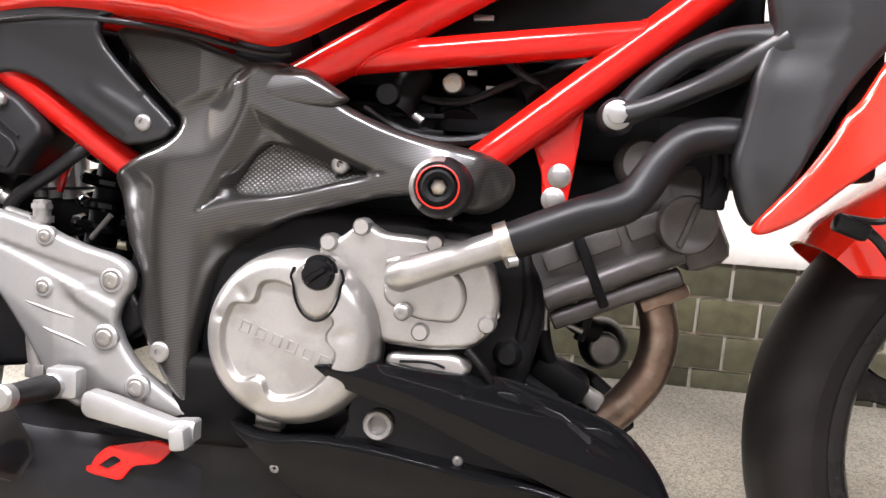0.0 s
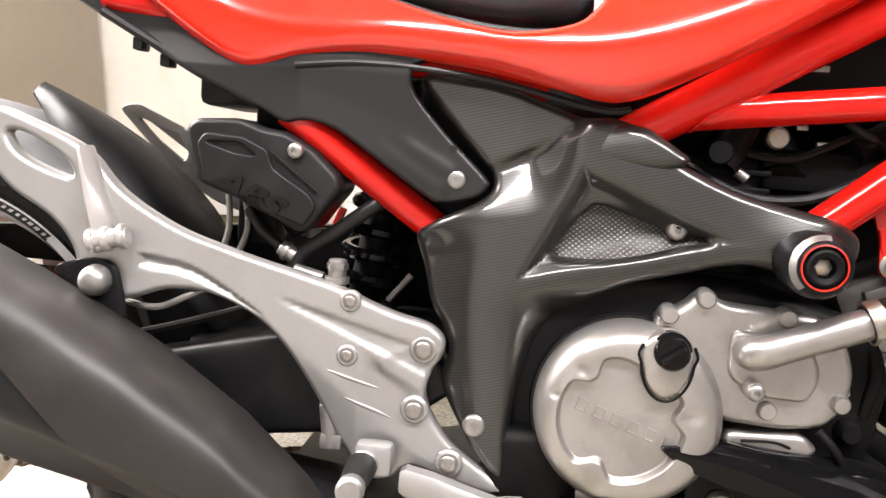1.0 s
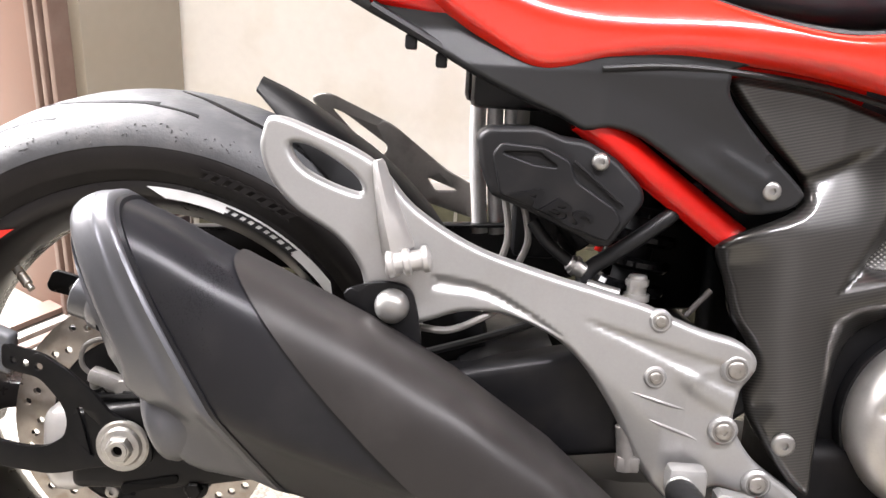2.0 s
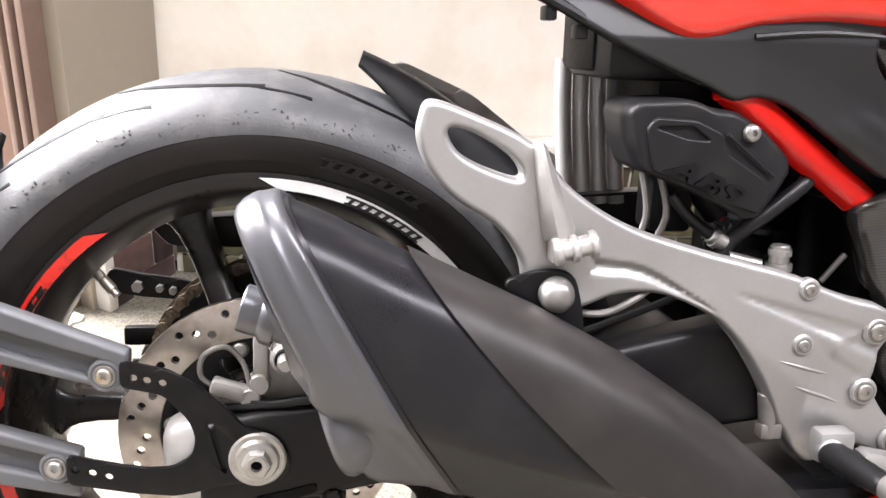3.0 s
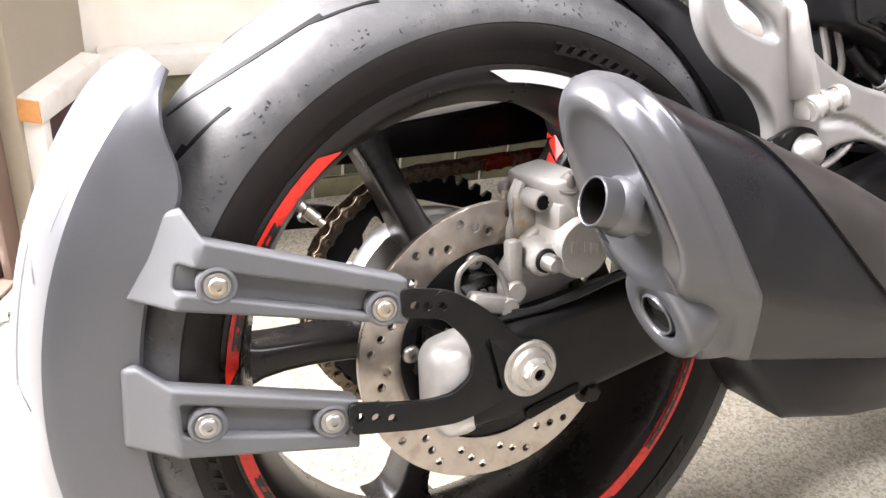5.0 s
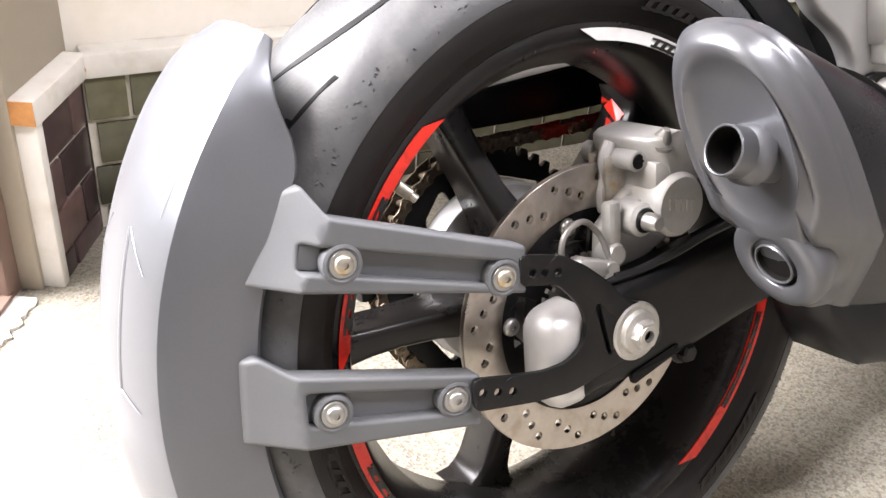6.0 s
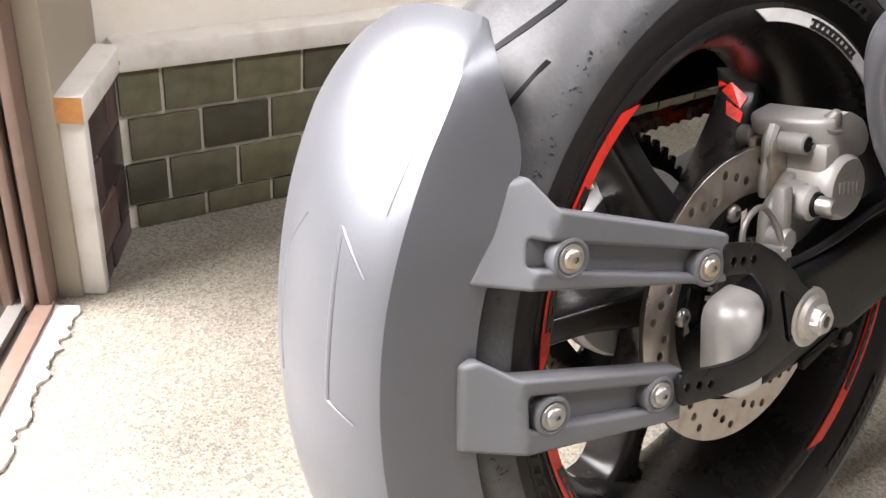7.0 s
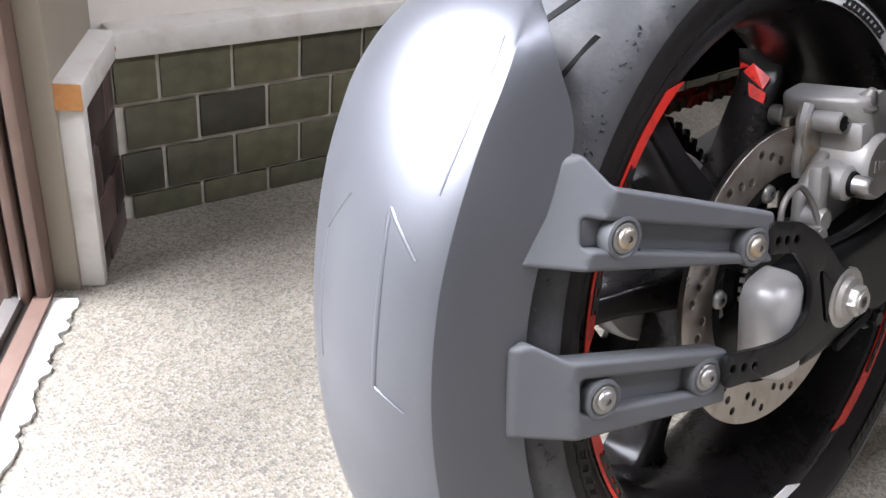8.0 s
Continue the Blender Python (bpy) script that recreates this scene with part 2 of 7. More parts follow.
def floor_material():
    """Washed aggregate: pale cream ground with buff, grey and dark grains of a few millimetres."""
    m, n, l, b = material("washed_aggregate")
    tc = n.new("ShaderNodeTexCoord")
    vor = n.new("ShaderNodeTexVoronoi")
    vor.inputs["Scale"].default_value = 300.0
    fine = n.new("ShaderNodeTexNoise")
    fine.inputs["Scale"].default_value, fine.inputs["Detail"].default_value = 330.0, 4.0
    big = n.new("ShaderNodeTexNoise")
    big.inputs["Scale"].default_value, big.inputs["Detail"].default_value = 3.5, 6.0
    for t in (vor, fine, big):
        l.new(tc.outputs["Object"], t.inputs["Vector"])
    sep = n.new("ShaderNodeSeparateColor")
    l.new(vor.outputs["Color"], sep.inputs[0])
    ramp = n.new("ShaderNodeValToRGB")
    e = ramp.color_ramp.elements
    e[0].color, e[0].position = (0.175, 0.16, 0.135, 1), 0.0
    e[1].color, e[1].position = (0.335, 0.32, 0.278, 1), 1.0
    for p, c in ((0.2, (0.2, 0.182, 0.15, 1)), (0.3, (0.245, 0.22, 0.172, 1)), (0.62, (0.31, 0.278, 0.218, 1))):
        k = e.new(p)
        k.color = c
    l.new(sep.outputs[0], ramp.inputs[0])
    mr = n.new("ShaderNodeMapRange")
    mr.inputs[1].default_value, mr.inputs[2].default_value, mr.inputs[3].default_value, mr.inputs[4].default_value = 0.35, 0.7, 0.62, 1.04
    l.new(big.outputs[0], mr.inputs[0])
    m2 = n.new("ShaderNodeMapRange")
    m2.inputs[1].default_value, m2.inputs[2].default_value, m2.inputs[3].default_value, m2.inputs[4].default_value = 0.3, 0.7, 0.78, 1.14
    l.new(fine.outputs[0], m2.inputs[0])
    mm = n.new("ShaderNodeMath")
    mm.operation = "MULTIPLY"
    l.new(mr.outputs[0], mm.inputs[0])
    l.new(m2.outputs[0], mm.inputs[1])
    sc = n.new("ShaderNodeVectorMath")
    sc.operation = "SCALE"
    l.new(ramp.outputs[0], sc.inputs[0])
    l.new(mm.outputs[0], sc.inputs["Scale"])
    l.new(sc.outputs[0], b.inputs["Base Color"])
    b.inputs["Roughness"].default_value = 0.62
    bp = n.new("ShaderNodeBump")
    bp.inputs["Strength"].default_value, bp.inputs["Distance"].default_value = 0.5, 0.0015
    l.new(vor.outputs["Distance"], bp.inputs["Height"])
    l.new(bp.outputs[0], b.inputs["Normal"])
    return m


def glow_material():
    m, n, l, b = material("lit_tube")
    b.inputs["Emission Color"].default_value = (1, 0.98, 0.95, 1)
    b.inputs["Emission Strength"].default_value = 9.0
    return m


def mesh_material():
    """Fine open metal mesh: pale cells between dark crossing wires."""
    m, n, l, b = material("fine_metal_mesh")
    tc = n.new("ShaderNodeTexCoord")
    mul = n.new("ShaderNodeMath")
    mul.operation = "MULTIPLY"
    for k, turn in enumerate((38, -38)):
        mp, w = n.new("ShaderNodeMapping"), n.new("ShaderNodeTexWave")
        mp.inputs["Rotation"].default_value = (0, radians(turn), 0)
        w.wave_type, w.bands_direction = "BANDS", "Z"
        w.inputs["Scale"].default_value, w.inputs["Distortion"].default_value = 92.0, 0.3
        l.new(tc.outputs["Object"], mp.inputs["Vector"])
        l.new(mp.outputs[0], w.inputs["Vector"])
        l.new(w.outputs[1], mul.inputs[k])
    ramp = n.new("ShaderNodeValToRGB")
    ramp.color_ramp.elements[0].color, ramp.color_ramp.elements[0].position = (0.035, 0.034, 0.032, 1), 0.1
    ramp.color_ramp.elements[1].color, ramp.color_ramp.elements[1].position = (0.13, 0.126, 0.118, 1), 0.7
    l.new(mul.outputs[0], ramp.inputs[0])
    l.new(ramp.outputs[0], b.inputs["Base Color"])
    b.inputs["Roughness"].default_value, b.inputs["Metallic"].default_value = 0.4, 0.6
    bp = n.new("ShaderNodeBump")
    bp.inputs["Strength"].default_value, bp.inputs["Distance"].default_value = 0.5, 0.0008
    l.new(mul.outputs[0], bp.inputs["Height"])
    l.new(bp.outputs[0], b.inputs["Normal"])
    return m


TILE_BROWN = tile_material("glazed_brown_tile", 0.95, 0.62)
INSET_MESH = mesh_material()
CARBON, TILE, FLOOR, GLOW = carbon_material(), tile_material(), floor_material(), glow_material()


# ---------------------------------------------------------------- shaping helpers
def part(name, bm, mat, parent=None, label="", smooth=40):
    """Links a bmesh as one mesh object under a thing or a part."""
    me = bpy.data.meshes.new(name)
    bm.normal_update()
    bm.to_mesh(me)
    bm.free()
    own = me.attributes.get("own_normal")
    for m in (mat if isinstance(mat, (list, tuple)) else [mat]):
        me.materials.append(m)
    if smooth:
        me.shade_smooth()
        me.set_sharp_from_angle(angle=radians(smooth))
    if own:
        n3 = np.zeros(len(me.vertices) * 3, np.float32)
        own.data.foreach_get("vector", n3)
        me.attributes.remove(own)
        if smooth and np.abs(n3).max() > 0:
            me.normals_split_custom_set_from_vertices(n3.reshape(-1, 3).tolist())
    ob = new(name, me)
    ob.parent = parent
    if label:
        tagged(ob, label)
    return ob


def share(ob, name, parent, x=0.0, y=0.0, z=0.0, rx=0.0, ry=0.0, rz=0.0, label=""):
    """Another piece on the mesh of ob, moved and turned."""
    o = new(name, ob.data)
    o.parent = parent
    o.matrix_basis = pose(x, y, z, rx, ry, rz)
    if label:
        tagged(o, label)
    return o


def join(*meshes):
    """One bmesh out of several."""
    out = bmesh.new()
    for bm in meshes:
        off, mp = len(out.verts), {}
        for v in bm.verts:
            mp[v] = out.verts.new(v.co)
        for f in bm.faces:
            try:
                g = out.faces.new([mp[v] for v in f.verts])
                g.material_index = f.material_index
            except ValueError:
                pass
        bm.free()
    return out


def moved(bm, m):
    bm.transform(m)
    return bm


def catmull(pts, n=6, closed=True):
    """A smooth line through the points."""
    P, out = [Vector(p) for p in pts], []
    N = len(P)
    for i in range(N if closed else N - 1):
        if closed:
            a, b, c, d = P[i - 1], P[i], P[(i + 1) % N], P[(i + 2) % N]
        else:
            a, b, c, d = P[max(i - 1, 0)], P[i], P[i + 1], P[min(i + 2, N - 1)]
        for k in range(n):
            t = k / n
            out.append(0.5 * (2 * b + (c - a) * t + (2 * a - 5 * b + 4 * c - d) * t * t + (3 * b - a - 3 * c + d) * t ** 3))
    if not closed:
        out.append(P[-1])
    return out


def fillet(pts, r, n=4):
    """A closed outline whose corners are rounded by r."""
    P, out = [Vector(p) for p in pts], []
    for i, p in enumerate(P):
        a, b = P[i - 1] - p, P[(i + 1) % len(P)] - p
        k = min(r, a.length * 0.45, b.length * 0.45)
        s, e = p + a.normalized() * k, p + b.normalized() * k
        for j in range(n + 1):
            t = j / n
            out.append(s * (1 - t) ** 2 + p * 2 * t * (1 - t) + e * t * t)
    return out


def smooth_at(x, xs, ys):
    """A smooth curve through the points (xs, ys), at x."""
    if x <= xs[0]:
        return ys[0]
    if x >= xs[-1]:
        return ys[-1]
    i = max(k for k in range(len(xs) - 1) if xs[k] <= x)
    slope = lambda k: (ys[min(k + 1, len(xs) - 1)] - ys[max(k - 1, 0)]) / (xs[min(k + 1, len(xs) - 1)] - xs[max(k - 1, 0)])
    h = xs[i + 1] - xs[i]
    t = (x - xs[i]) / h
    return (2 * t ** 3 - 3 * t * t + 1) * ys[i] + (t ** 3 - 2 * t * t + t) * h * slope(i) + (3 * t * t - 2 * t ** 3) * ys[i + 1] + (t ** 3 - t * t) * h * slope(i + 1)


def ring2(x, z, r, n=20):
    return [Vector((x + r * math.cos(i * math.tau / n), z + r * math.sin(i * math.tau / n))) for i in range(n)]


def _inside(p, poly):
    x, y = p[:, 0], p[:, 1]
    c = np.zeros(len(p), bool)
    for i in range(len(poly)):
        (x1, y1), (x2, y2) = poly[i - 1], poly[i]
        if y1 != y2:
            c ^= ((y1 > y) != (y2 > y)) & (x < (x2 - x1) * (y - y1) / (y2 - y1) + x1)
    return c


def _distance(p, poly):
    best = np.full(len(p), 1e9)
    for i in range(len(poly)):
        a, b = poly[i - 1], poly[i]
        ab = b - a
        t = np.clip(((p - a) @ ab) / max(ab @ ab, 1e-12), 0, 1)
        best = np.minimum(best, np.linalg.norm(p - a - t[:, None] * ab, axis=1))
    return best


def shell(outline, y, thick, edge=0.006, holes=(), fn=None, step=0.012, hole_edge=None, drop=None):
    """A panel in the plane of the motorcycle's side: outer face at y (towards the right-hand side), with rounded
    edges, thickness, holes, and a shape fn(x, z) added to the outer and inner faces."""
    from mathutils.geometry import delaunay_2d_cdt
    loops = [np.array([(p[0], p[1]) for p in outline])] + [np.array([(p[0], p[1]) for p in h]) for h in holes]
    edge = max(edge, 1e-4)
    drop = edge if drop is None else drop
    fine = loops
    if step < 0.0125 and edge > 0.0024:
        fine = []
        for lp in loops:
            run = []
            for p, q in zip(lp, np.roll(lp, -1, 0)):
                k = max(1, int(np.hypot(*(q - p)) / max(0.0019, edge * 0.33) + 0.5))
                run += [p + (q - p) * i / k for i in range(k)]
            fine.append(np.array(run))
    lo, hi = loops[0].min(0), loops[0].max(0)
    g = np.stack(np.meshgrid(np.arange(lo[0], hi[0], step), np.arange(lo[1], hi[1], step)), -1).reshape(-1, 2)
    g[:, 0] += step * 0.5 * (np.round((g[:, 1] - lo[1]) / step) % 2)
    extra = []
    for lp in fine:
        nxt, prv = np.roll(lp, -1, 0), np.roll(lp, 1, 0)
        t = nxt - prv
        nrm = np.stack([-t[:, 1], t[:, 0]], 1) / np.maximum(np.linalg.norm(t, axis=1), 1e-9)[:, None]
        for k in (0.1, 0.3, 0.62, 1.0):
            for s in (1, -1):
                extra.append(lp + nrm * s * edge * k)
    d_all = lambda q: np.min([_distance(q, lp) for lp in loops], axis=0)
    rings = []
    for q, k in zip(extra, [k for _ in loops for k in (0.1, 0.1, 0.3, 0.3, 0.62, 0.62, 1.0, 1.0)]):
        rings.append(q[d_all(q) > edge * k * 0.9])
    g = g[d_all(g) > edge + step * 0.3]
    inner = np.concatenate([g] + rings)
    ok = _inside(inner, loops[0])
    for h in loops[1:]:
        ok &= ~_inside(inner, h)
    inner = inner[ok]
    verts, edges, o = [], [], 0
    for lp in fine:
        verts += [Vector(p) for p in lp]
        edges += [(o + i, o + (i + 1) % len(lp)) for i in range(len(lp))]
        o += len(lp)
    verts += [Vector(p) for p in inner]
    v2, e2, f2, *_ = delaunay_2d_cdt(verts, edges, [], 0, 1e-6)
    V = np.array([(p[0], p[1]) for p in v2])
    C = np.array([V[list(f)].mean(0) for f in f2])
    keep = _inside(C, loops[0])
    for h in loops[1:]:
        keep &= ~_inside(C, h)
    d = np.clip(d_all(V) / edge, 0, 1)
    rise = drop * (1 - np.sqrt(np.clip(1 - (1 - d) ** 2, 0, 1)))
    add = np.array([fn(p[0], p[1]) for p in V]) if fn else np.zeros(len(V))
    bm = bmesh.new()
    lay_n = bm.verts.layers.float_vector.new("own_normal")
    front = [bm.verts.new((p[0], y + a + b, p[1])) for p, a, b in zip(V, rise, add)]
    back = [bm.verts.new((p[0], y + max(thick, drop + 0.0005) + b, p[1])) for p, b in zip(V, add)]
    count = {}
    for f, k in zip(f2, keep):
        if not k:
            continue
        f = list(f)
        a, b, c = V[f[0]], V[f[1]], V[f[2]]
        if (b[0] - a[0]) * (c[1] - a[1]) - (b[1] - a[1]) * (c[0] - a[0]) < 0:
            f.reverse()
        bm.faces.new([front[i] for i in f])
        bm.faces.new([back[i] for i in reversed(f)])
        for i in range(3):
            e = (f[i], f[(i + 1) % 3])
            count[e] = count.get(e, 0) + 1
    for (i, j) in list(count):
        if (j, i) not in count:
            bm.faces.new([front[j], front[i], back[i], back[j]])
    # true normals of the outer face, from the slope of its height
    def signed(q):
        ok = _inside(q, loops[0])
        for h in loops[1:]:
            ok &= ~_inside(q, h)
        return np.where(ok, d_all(q), -d_all(q))
    e = max(edge * 0.04, 2e-5)
    ex, ez = np.array([e, 0]), np.array([0, e])
    gx, gz = (signed(V + ex) - signed(V - ex)) / (2 * e), (signed(V + ez) - signed(V - ez)) / (2 * e)
    q = np.clip(d_all(V) / edge, 0.03, 1)
    k = np.where(q < 1, -drop / edge * (1 - q) / np.sqrt(np.maximum(1 - (1 - q) ** 2, 1e-9)), 0.0)
    hx, hz = k * gx, k * gz
    if fn:
        w = 0.0014
        hx = hx + np.array([fn(p[0] + w, p[1]) - fn(p[0] - w, p[1]) for p in V]) / (2 * w)
        hz = hz + np.array([fn(p[0], p[1] + w) - fn(p[0], p[1] - w) for p in V]) / (2 * w)
    size = np.sqrt(hx * hx + hz * hz + 1)
    if step < 0.0125 and edge > 0.0024:
        for v, a, b, c in zip(front, hx / size, -1 / size, hz / size):
            v[lay_n] = (a, b, c)
    loose = [v for v in bm.verts if not v.link_faces]
    bmesh.ops.delete(bm, geom=loose, context="VERTS")
    return bm


def skin(rings, caps=True):
    """Skins rings of equally many points, in order."""
    bm = bmesh.new()
    R = [[bm.verts.new(p) for p in r] for r in rings]
    n = len(R[0])
    for a, b in zip(R, R[1:]):
        for i in range(n):
            bm.faces.new([a[i], a[(i + 1) % n], b[(i + 1) % n], b[i]])
    if caps:
        bm.faces.new(list(reversed(R[0])))
        bm.faces.new(R[-1])
    bmesh.ops.recalc_face_normals(bm, faces=bm.faces)
    return bm


def tube(pts, r, n=12, smooth=5, closed=False, caps=True):
    """A round bar or hose along a smooth line; r is one radius or one for each point."""
    line = catmull(pts, smooth, closed) if smooth > 1 else [Vector(p) for p in pts]
    N = len(pts)
    rad = []
    for i in range(len(line)):
        u = i / (len(line) - 1) * (N - 1)
        if isinstance(r, (int, float)):
            rad.append(r)
        else:
            k = min(int(u), N - 2)
            rad.append(r[k] + (r[k + 1] - r[k]) * (u - k))
    rings, up = [], None
    for i, p in enumerate(line):
        d = (line[min(i + 1, len(line) - 1)] - line[max(i - 1, 0)]).normalized()
        if up is None:
            up = d.orthogonal().normalized()
        up = (up - d * up.dot(d)).normalized()
        side = d.cross(up)
        rings.append([p + (up * math.cos(a) + side * math.sin(a)) * rad[i] for a in (k * math.tau / n for k in range(n))])
    if closed:
        rings.append(rings[0])
    return skin(rings, caps and not closed)


def lathe(profile, x=0.0, z=0.0, n=48, a0=0.0, a1=math.tau, close=True):
    """Turns a profile of (radius, y) round an axis along y through (x, z)."""
    full = abs(a1 - a0 - math.tau) < 1e-6
    m = n if full else n + 1
    bm = bmesh.new()
    cols = []
    for i in range(m):
        a = a0 + (a1 - a0) * i / n
        cols.append([bm.verts.new((x + r * math.cos(a), y, z + r * math.sin(a))) for r, y in profile])
    for i in range(m if full else m - 1):
        A, B = cols[i], cols[(i + 1) % m]
        for j in range(len(profile) - 1):
            q = [A[j], A[j + 1], B[j + 1], B[j]]
            bm.faces.new(q)
    if not full and close:
        bm.faces.new(cols[0])
        bm.faces.new(list(reversed(cols[-1])))
    bmesh.ops.remove_doubles(bm, verts=bm.verts, dist=1e-6)
    bmesh.ops.recalc_face_normals(bm, faces=bm.faces)
    return bm


def block(x, y, z, sx, sy, sz, bev=0.002, m=None):
    """A box of centre and size, with bevelled edges, turned by m about its centre."""
    bm = bmesh.new()
    bmesh.ops.create_cube(bm, size=1)
    bm.transform(Matrix.Diagonal((sx, sy, sz, 1)))
    if bev:
        bmesh.ops.bevel(bm, geom=bm.edges[:], offset=min(bev, min(sx, sy, sz) * 0.45), segments=2, affect="EDGES", profile=0.5)
    if m is not None:
        bm.transform(m)
    bm.transform(Matrix.Translation((x, y, z)))
    return bm


def rod(a, b, r, n=14, bev=0.0):
    a, b = Vector(a), Vector(b)
    d = (b - a).normalized()
    if bev:
        return tube([a, a + d * bev, b - d * bev, b], [r - bev, r, r, r - bev], n, 1)
    return tube([a, b], r, n, 1)


def bolt_mesh(r=0.007, h=0.005, sock=0.34):
    """A domed screw head that faces -y, with a six-sided socket."""
    return lathe([(0, h * 0.5), (r * sock, h * 0.5), (r * sock, 0.0), (r * 0.68, h * 0.04), (r * 0.84, h * 0.2), (r * 0.95, h * 0.45), (r, h * 0.78), (r, h), (0, h)], 0, 0, 20)


def washer_bolt_mesh(r=0.008, h=0.007):
    """A flanged hexagon head that faces -y."""
    flange = lathe([(0, h * 0.65), (r * 1.1, h * 0.65), (r * 1.35, h * 0.85), (r * 1.35, h), (0, h)], 0, 0, 20)
    head = lathe([(0, 0.0), (r * 0.75, 0.0), (r * 0.95, h * 0.15), (r * 0.95, h * 0.7)], 0, 0, 6)
    return join(flange, head)


# ---------------------------------------------------------------- the garage
def slab(name, a, b, thick, z0, z1, mat, label, parent=None, bev=0.0, kind="structure", category="wall"):
    """An upright slab whose seen face runs from a to b on the plan; its body lies to the left of a -> b."""
    a, b = Vector((*a, 0)), Vector((*b, 0))
    d = b - a
    ang = math.atan2(d.y, d.x)
    bm = block(d.length / 2, thick / 2, (z0 + z1) / 2, d.length, thick, z1 - z0, bev)
    ob = part(name, bm, mat, parent, smooth=30)
    ob.matrix_basis = Matrix.Translation(a) @ Matrix.Rotation(ang, 4, "Z")
    if parent is None:
        tagged(ob, label, category, kind=kind)
    return ob


NORTH = Vector((1, -0.0675)).normalized()       # along the tiled wall
SIDE = Vector((-0.545, -0.838)).normalized()    # from the corner towards the door
CORNER = Vector((-0.205, 0.877))
NOUT, SOUT = Vector((-NORTH.y, NORTH.x)), Vector((SIDE.y, -SIDE.x))  # away from the room
H = 2.45


def on_north(s, out=0.0):
    return CORNER + NORTH * s + NOUT * out


def on_side(s, out=0.0):
    return CORNER + SIDE * s + SOUT * out


g = bmesh.new()
for q in ((-30, -30), (30, -30), (30, 30), (-30, 30)):
    g.verts.new((*q, 0))
g.faces.new(g.verts)
tagged(part("floor", g, FLOOR, smooth=0), "pale speckled washed-aggregate garage floor", "floor", kind="structure")

wall_north = slab("wall_north", on_north(-0.06, 0.045), on_north(3.6, 0.045), 0.12, 0, H, WALL, "cream painted garage wall above a tiled dado")
wall_side = slab("wall_west", on_side(0.165, 0.055), on_side(-0.06, 0.055), 0.12, 0, H, WALL_TAN_SHADED, "tan wall return beside the doorway, its weaker light painted in")
dado_n = slab("dado_north", on_north(0.0, 0.005), on_north(3.6, 0.005), 0.04, 0, 0.247, GROUT, "low dado of glazed green tiles with pale grout")
dado_s = slab("dado_side", on_side(0.166, 0.005), on_side(0.0, 0.005), 0.05, 0, 0.247, GROUT, "short dado return of brown-green glazed tiles")

# white caps and the end board
def rail(name, a, b, thick, z0, z1, label, mat=TRIM):
    return slab(name, a, b, thick, z0, z1, mat, label, bev=0.0035, category="trim")


rail("trim", on_north(0.004, -0.008), on_north(3.6, -0.008), 0.052, 0.247, 0.283, "chipped white painted cap rail on the dado")
cap_side = rail("trim", on_side(0.176, -0.008), on_side(-0.012, -0.008), 0.062, 0.247, 0.283, "short white painted cap rail with a raw sawn end")
part("sawn_end", block(0.0, 0.0, 0.0, 0.0016, 0.058, 0.032, 0), RAW_WOOD, cap_side, "raw orange wood end").matrix_basis = pose(-0.0006, 0.031, 0.265)
part("sawn_end", block(0.0, 0.0, 0.0, 0.012, 0.002, 0.006, 0), RAW_WOOD, cap_side, "splintered wood chip").matrix_basis = pose(0.178, -0.0004, 0.262)
post_a, post_b = on_side(0.171, 0.052), on_side(0.171, -0.004)
rail("trim", post_a, post_b, 0.02, 0.0, 0.247, "white painted upright board closing the dado")

# tiles
PITCH, COURSE = 0.1082, 0.07
tile_base = {}


def tile_mesh(w, h, mat):
    key = (round(w, 3), round(h, 3), mat.name)
    if key not in tile_base:
        me = bpy.data.meshes.new("tile")
        bm = block(w / 2, 0, h / 2, w, 0.008, h, 0.0016)
        bm.to_mesh(me)
        bm.free()
        me.materials.append(mat)
        me.shade_smooth()
        me.set_sharp_from_angle(angle=radians(35))
        tile_base[key] = me
    return tile_base[key]


rng = random.Random(4)


def lay(parent, length, first, flip=False, mat=TILE):
    """Courses of tiles in half bond along a dado; first: where a joint of the top course stands."""
    for row in range(4):
        z0 = 0.0 if row == 0 else 0.04 + (row - 1) * COURSE
        z1 = 0.037 if row == 0 else z0 + COURSE - 0.0055
        if row == 3:
            z1 = 0.246
        z0 += 0.0 if row == 0 else 0.001
        s = first + (PITCH / 2 if row in (0, 2) else 0.0) - 3 * PITCH
        while s < length:
            a, b = max(s + 0.003, 0.002), min(s + PITCH - 0.003, length - 0.002)
            if b - a > 0.006:
                o = new("tile", tile_mesh(b - a, z1 - z0, mat))
                o.parent = parent
                tilt = rng.uniform(-0.25, 0.25)
                x = length - b if flip else a
                o.matrix_basis = pose(x, -0.0015 + rng.uniform(-0.0006, 0.0006), z0, 0, 0, tilt)
            s += PITCH


# door jamb, frame and threshold
J = Vector((-0.368, 0.727))
EAST = -SOUT


def jamb(name, start, width, depth, mat, label, z1=H, fwd=0.0, category="door frame", z0=0.0):
    a = J + SOUT * (start + width) + SIDE * fwd
    b = J + SOUT * start + SIDE * fwd
    return slab(name, a, b, depth, z0, z1, mat, label, bev=0.002, category=category)


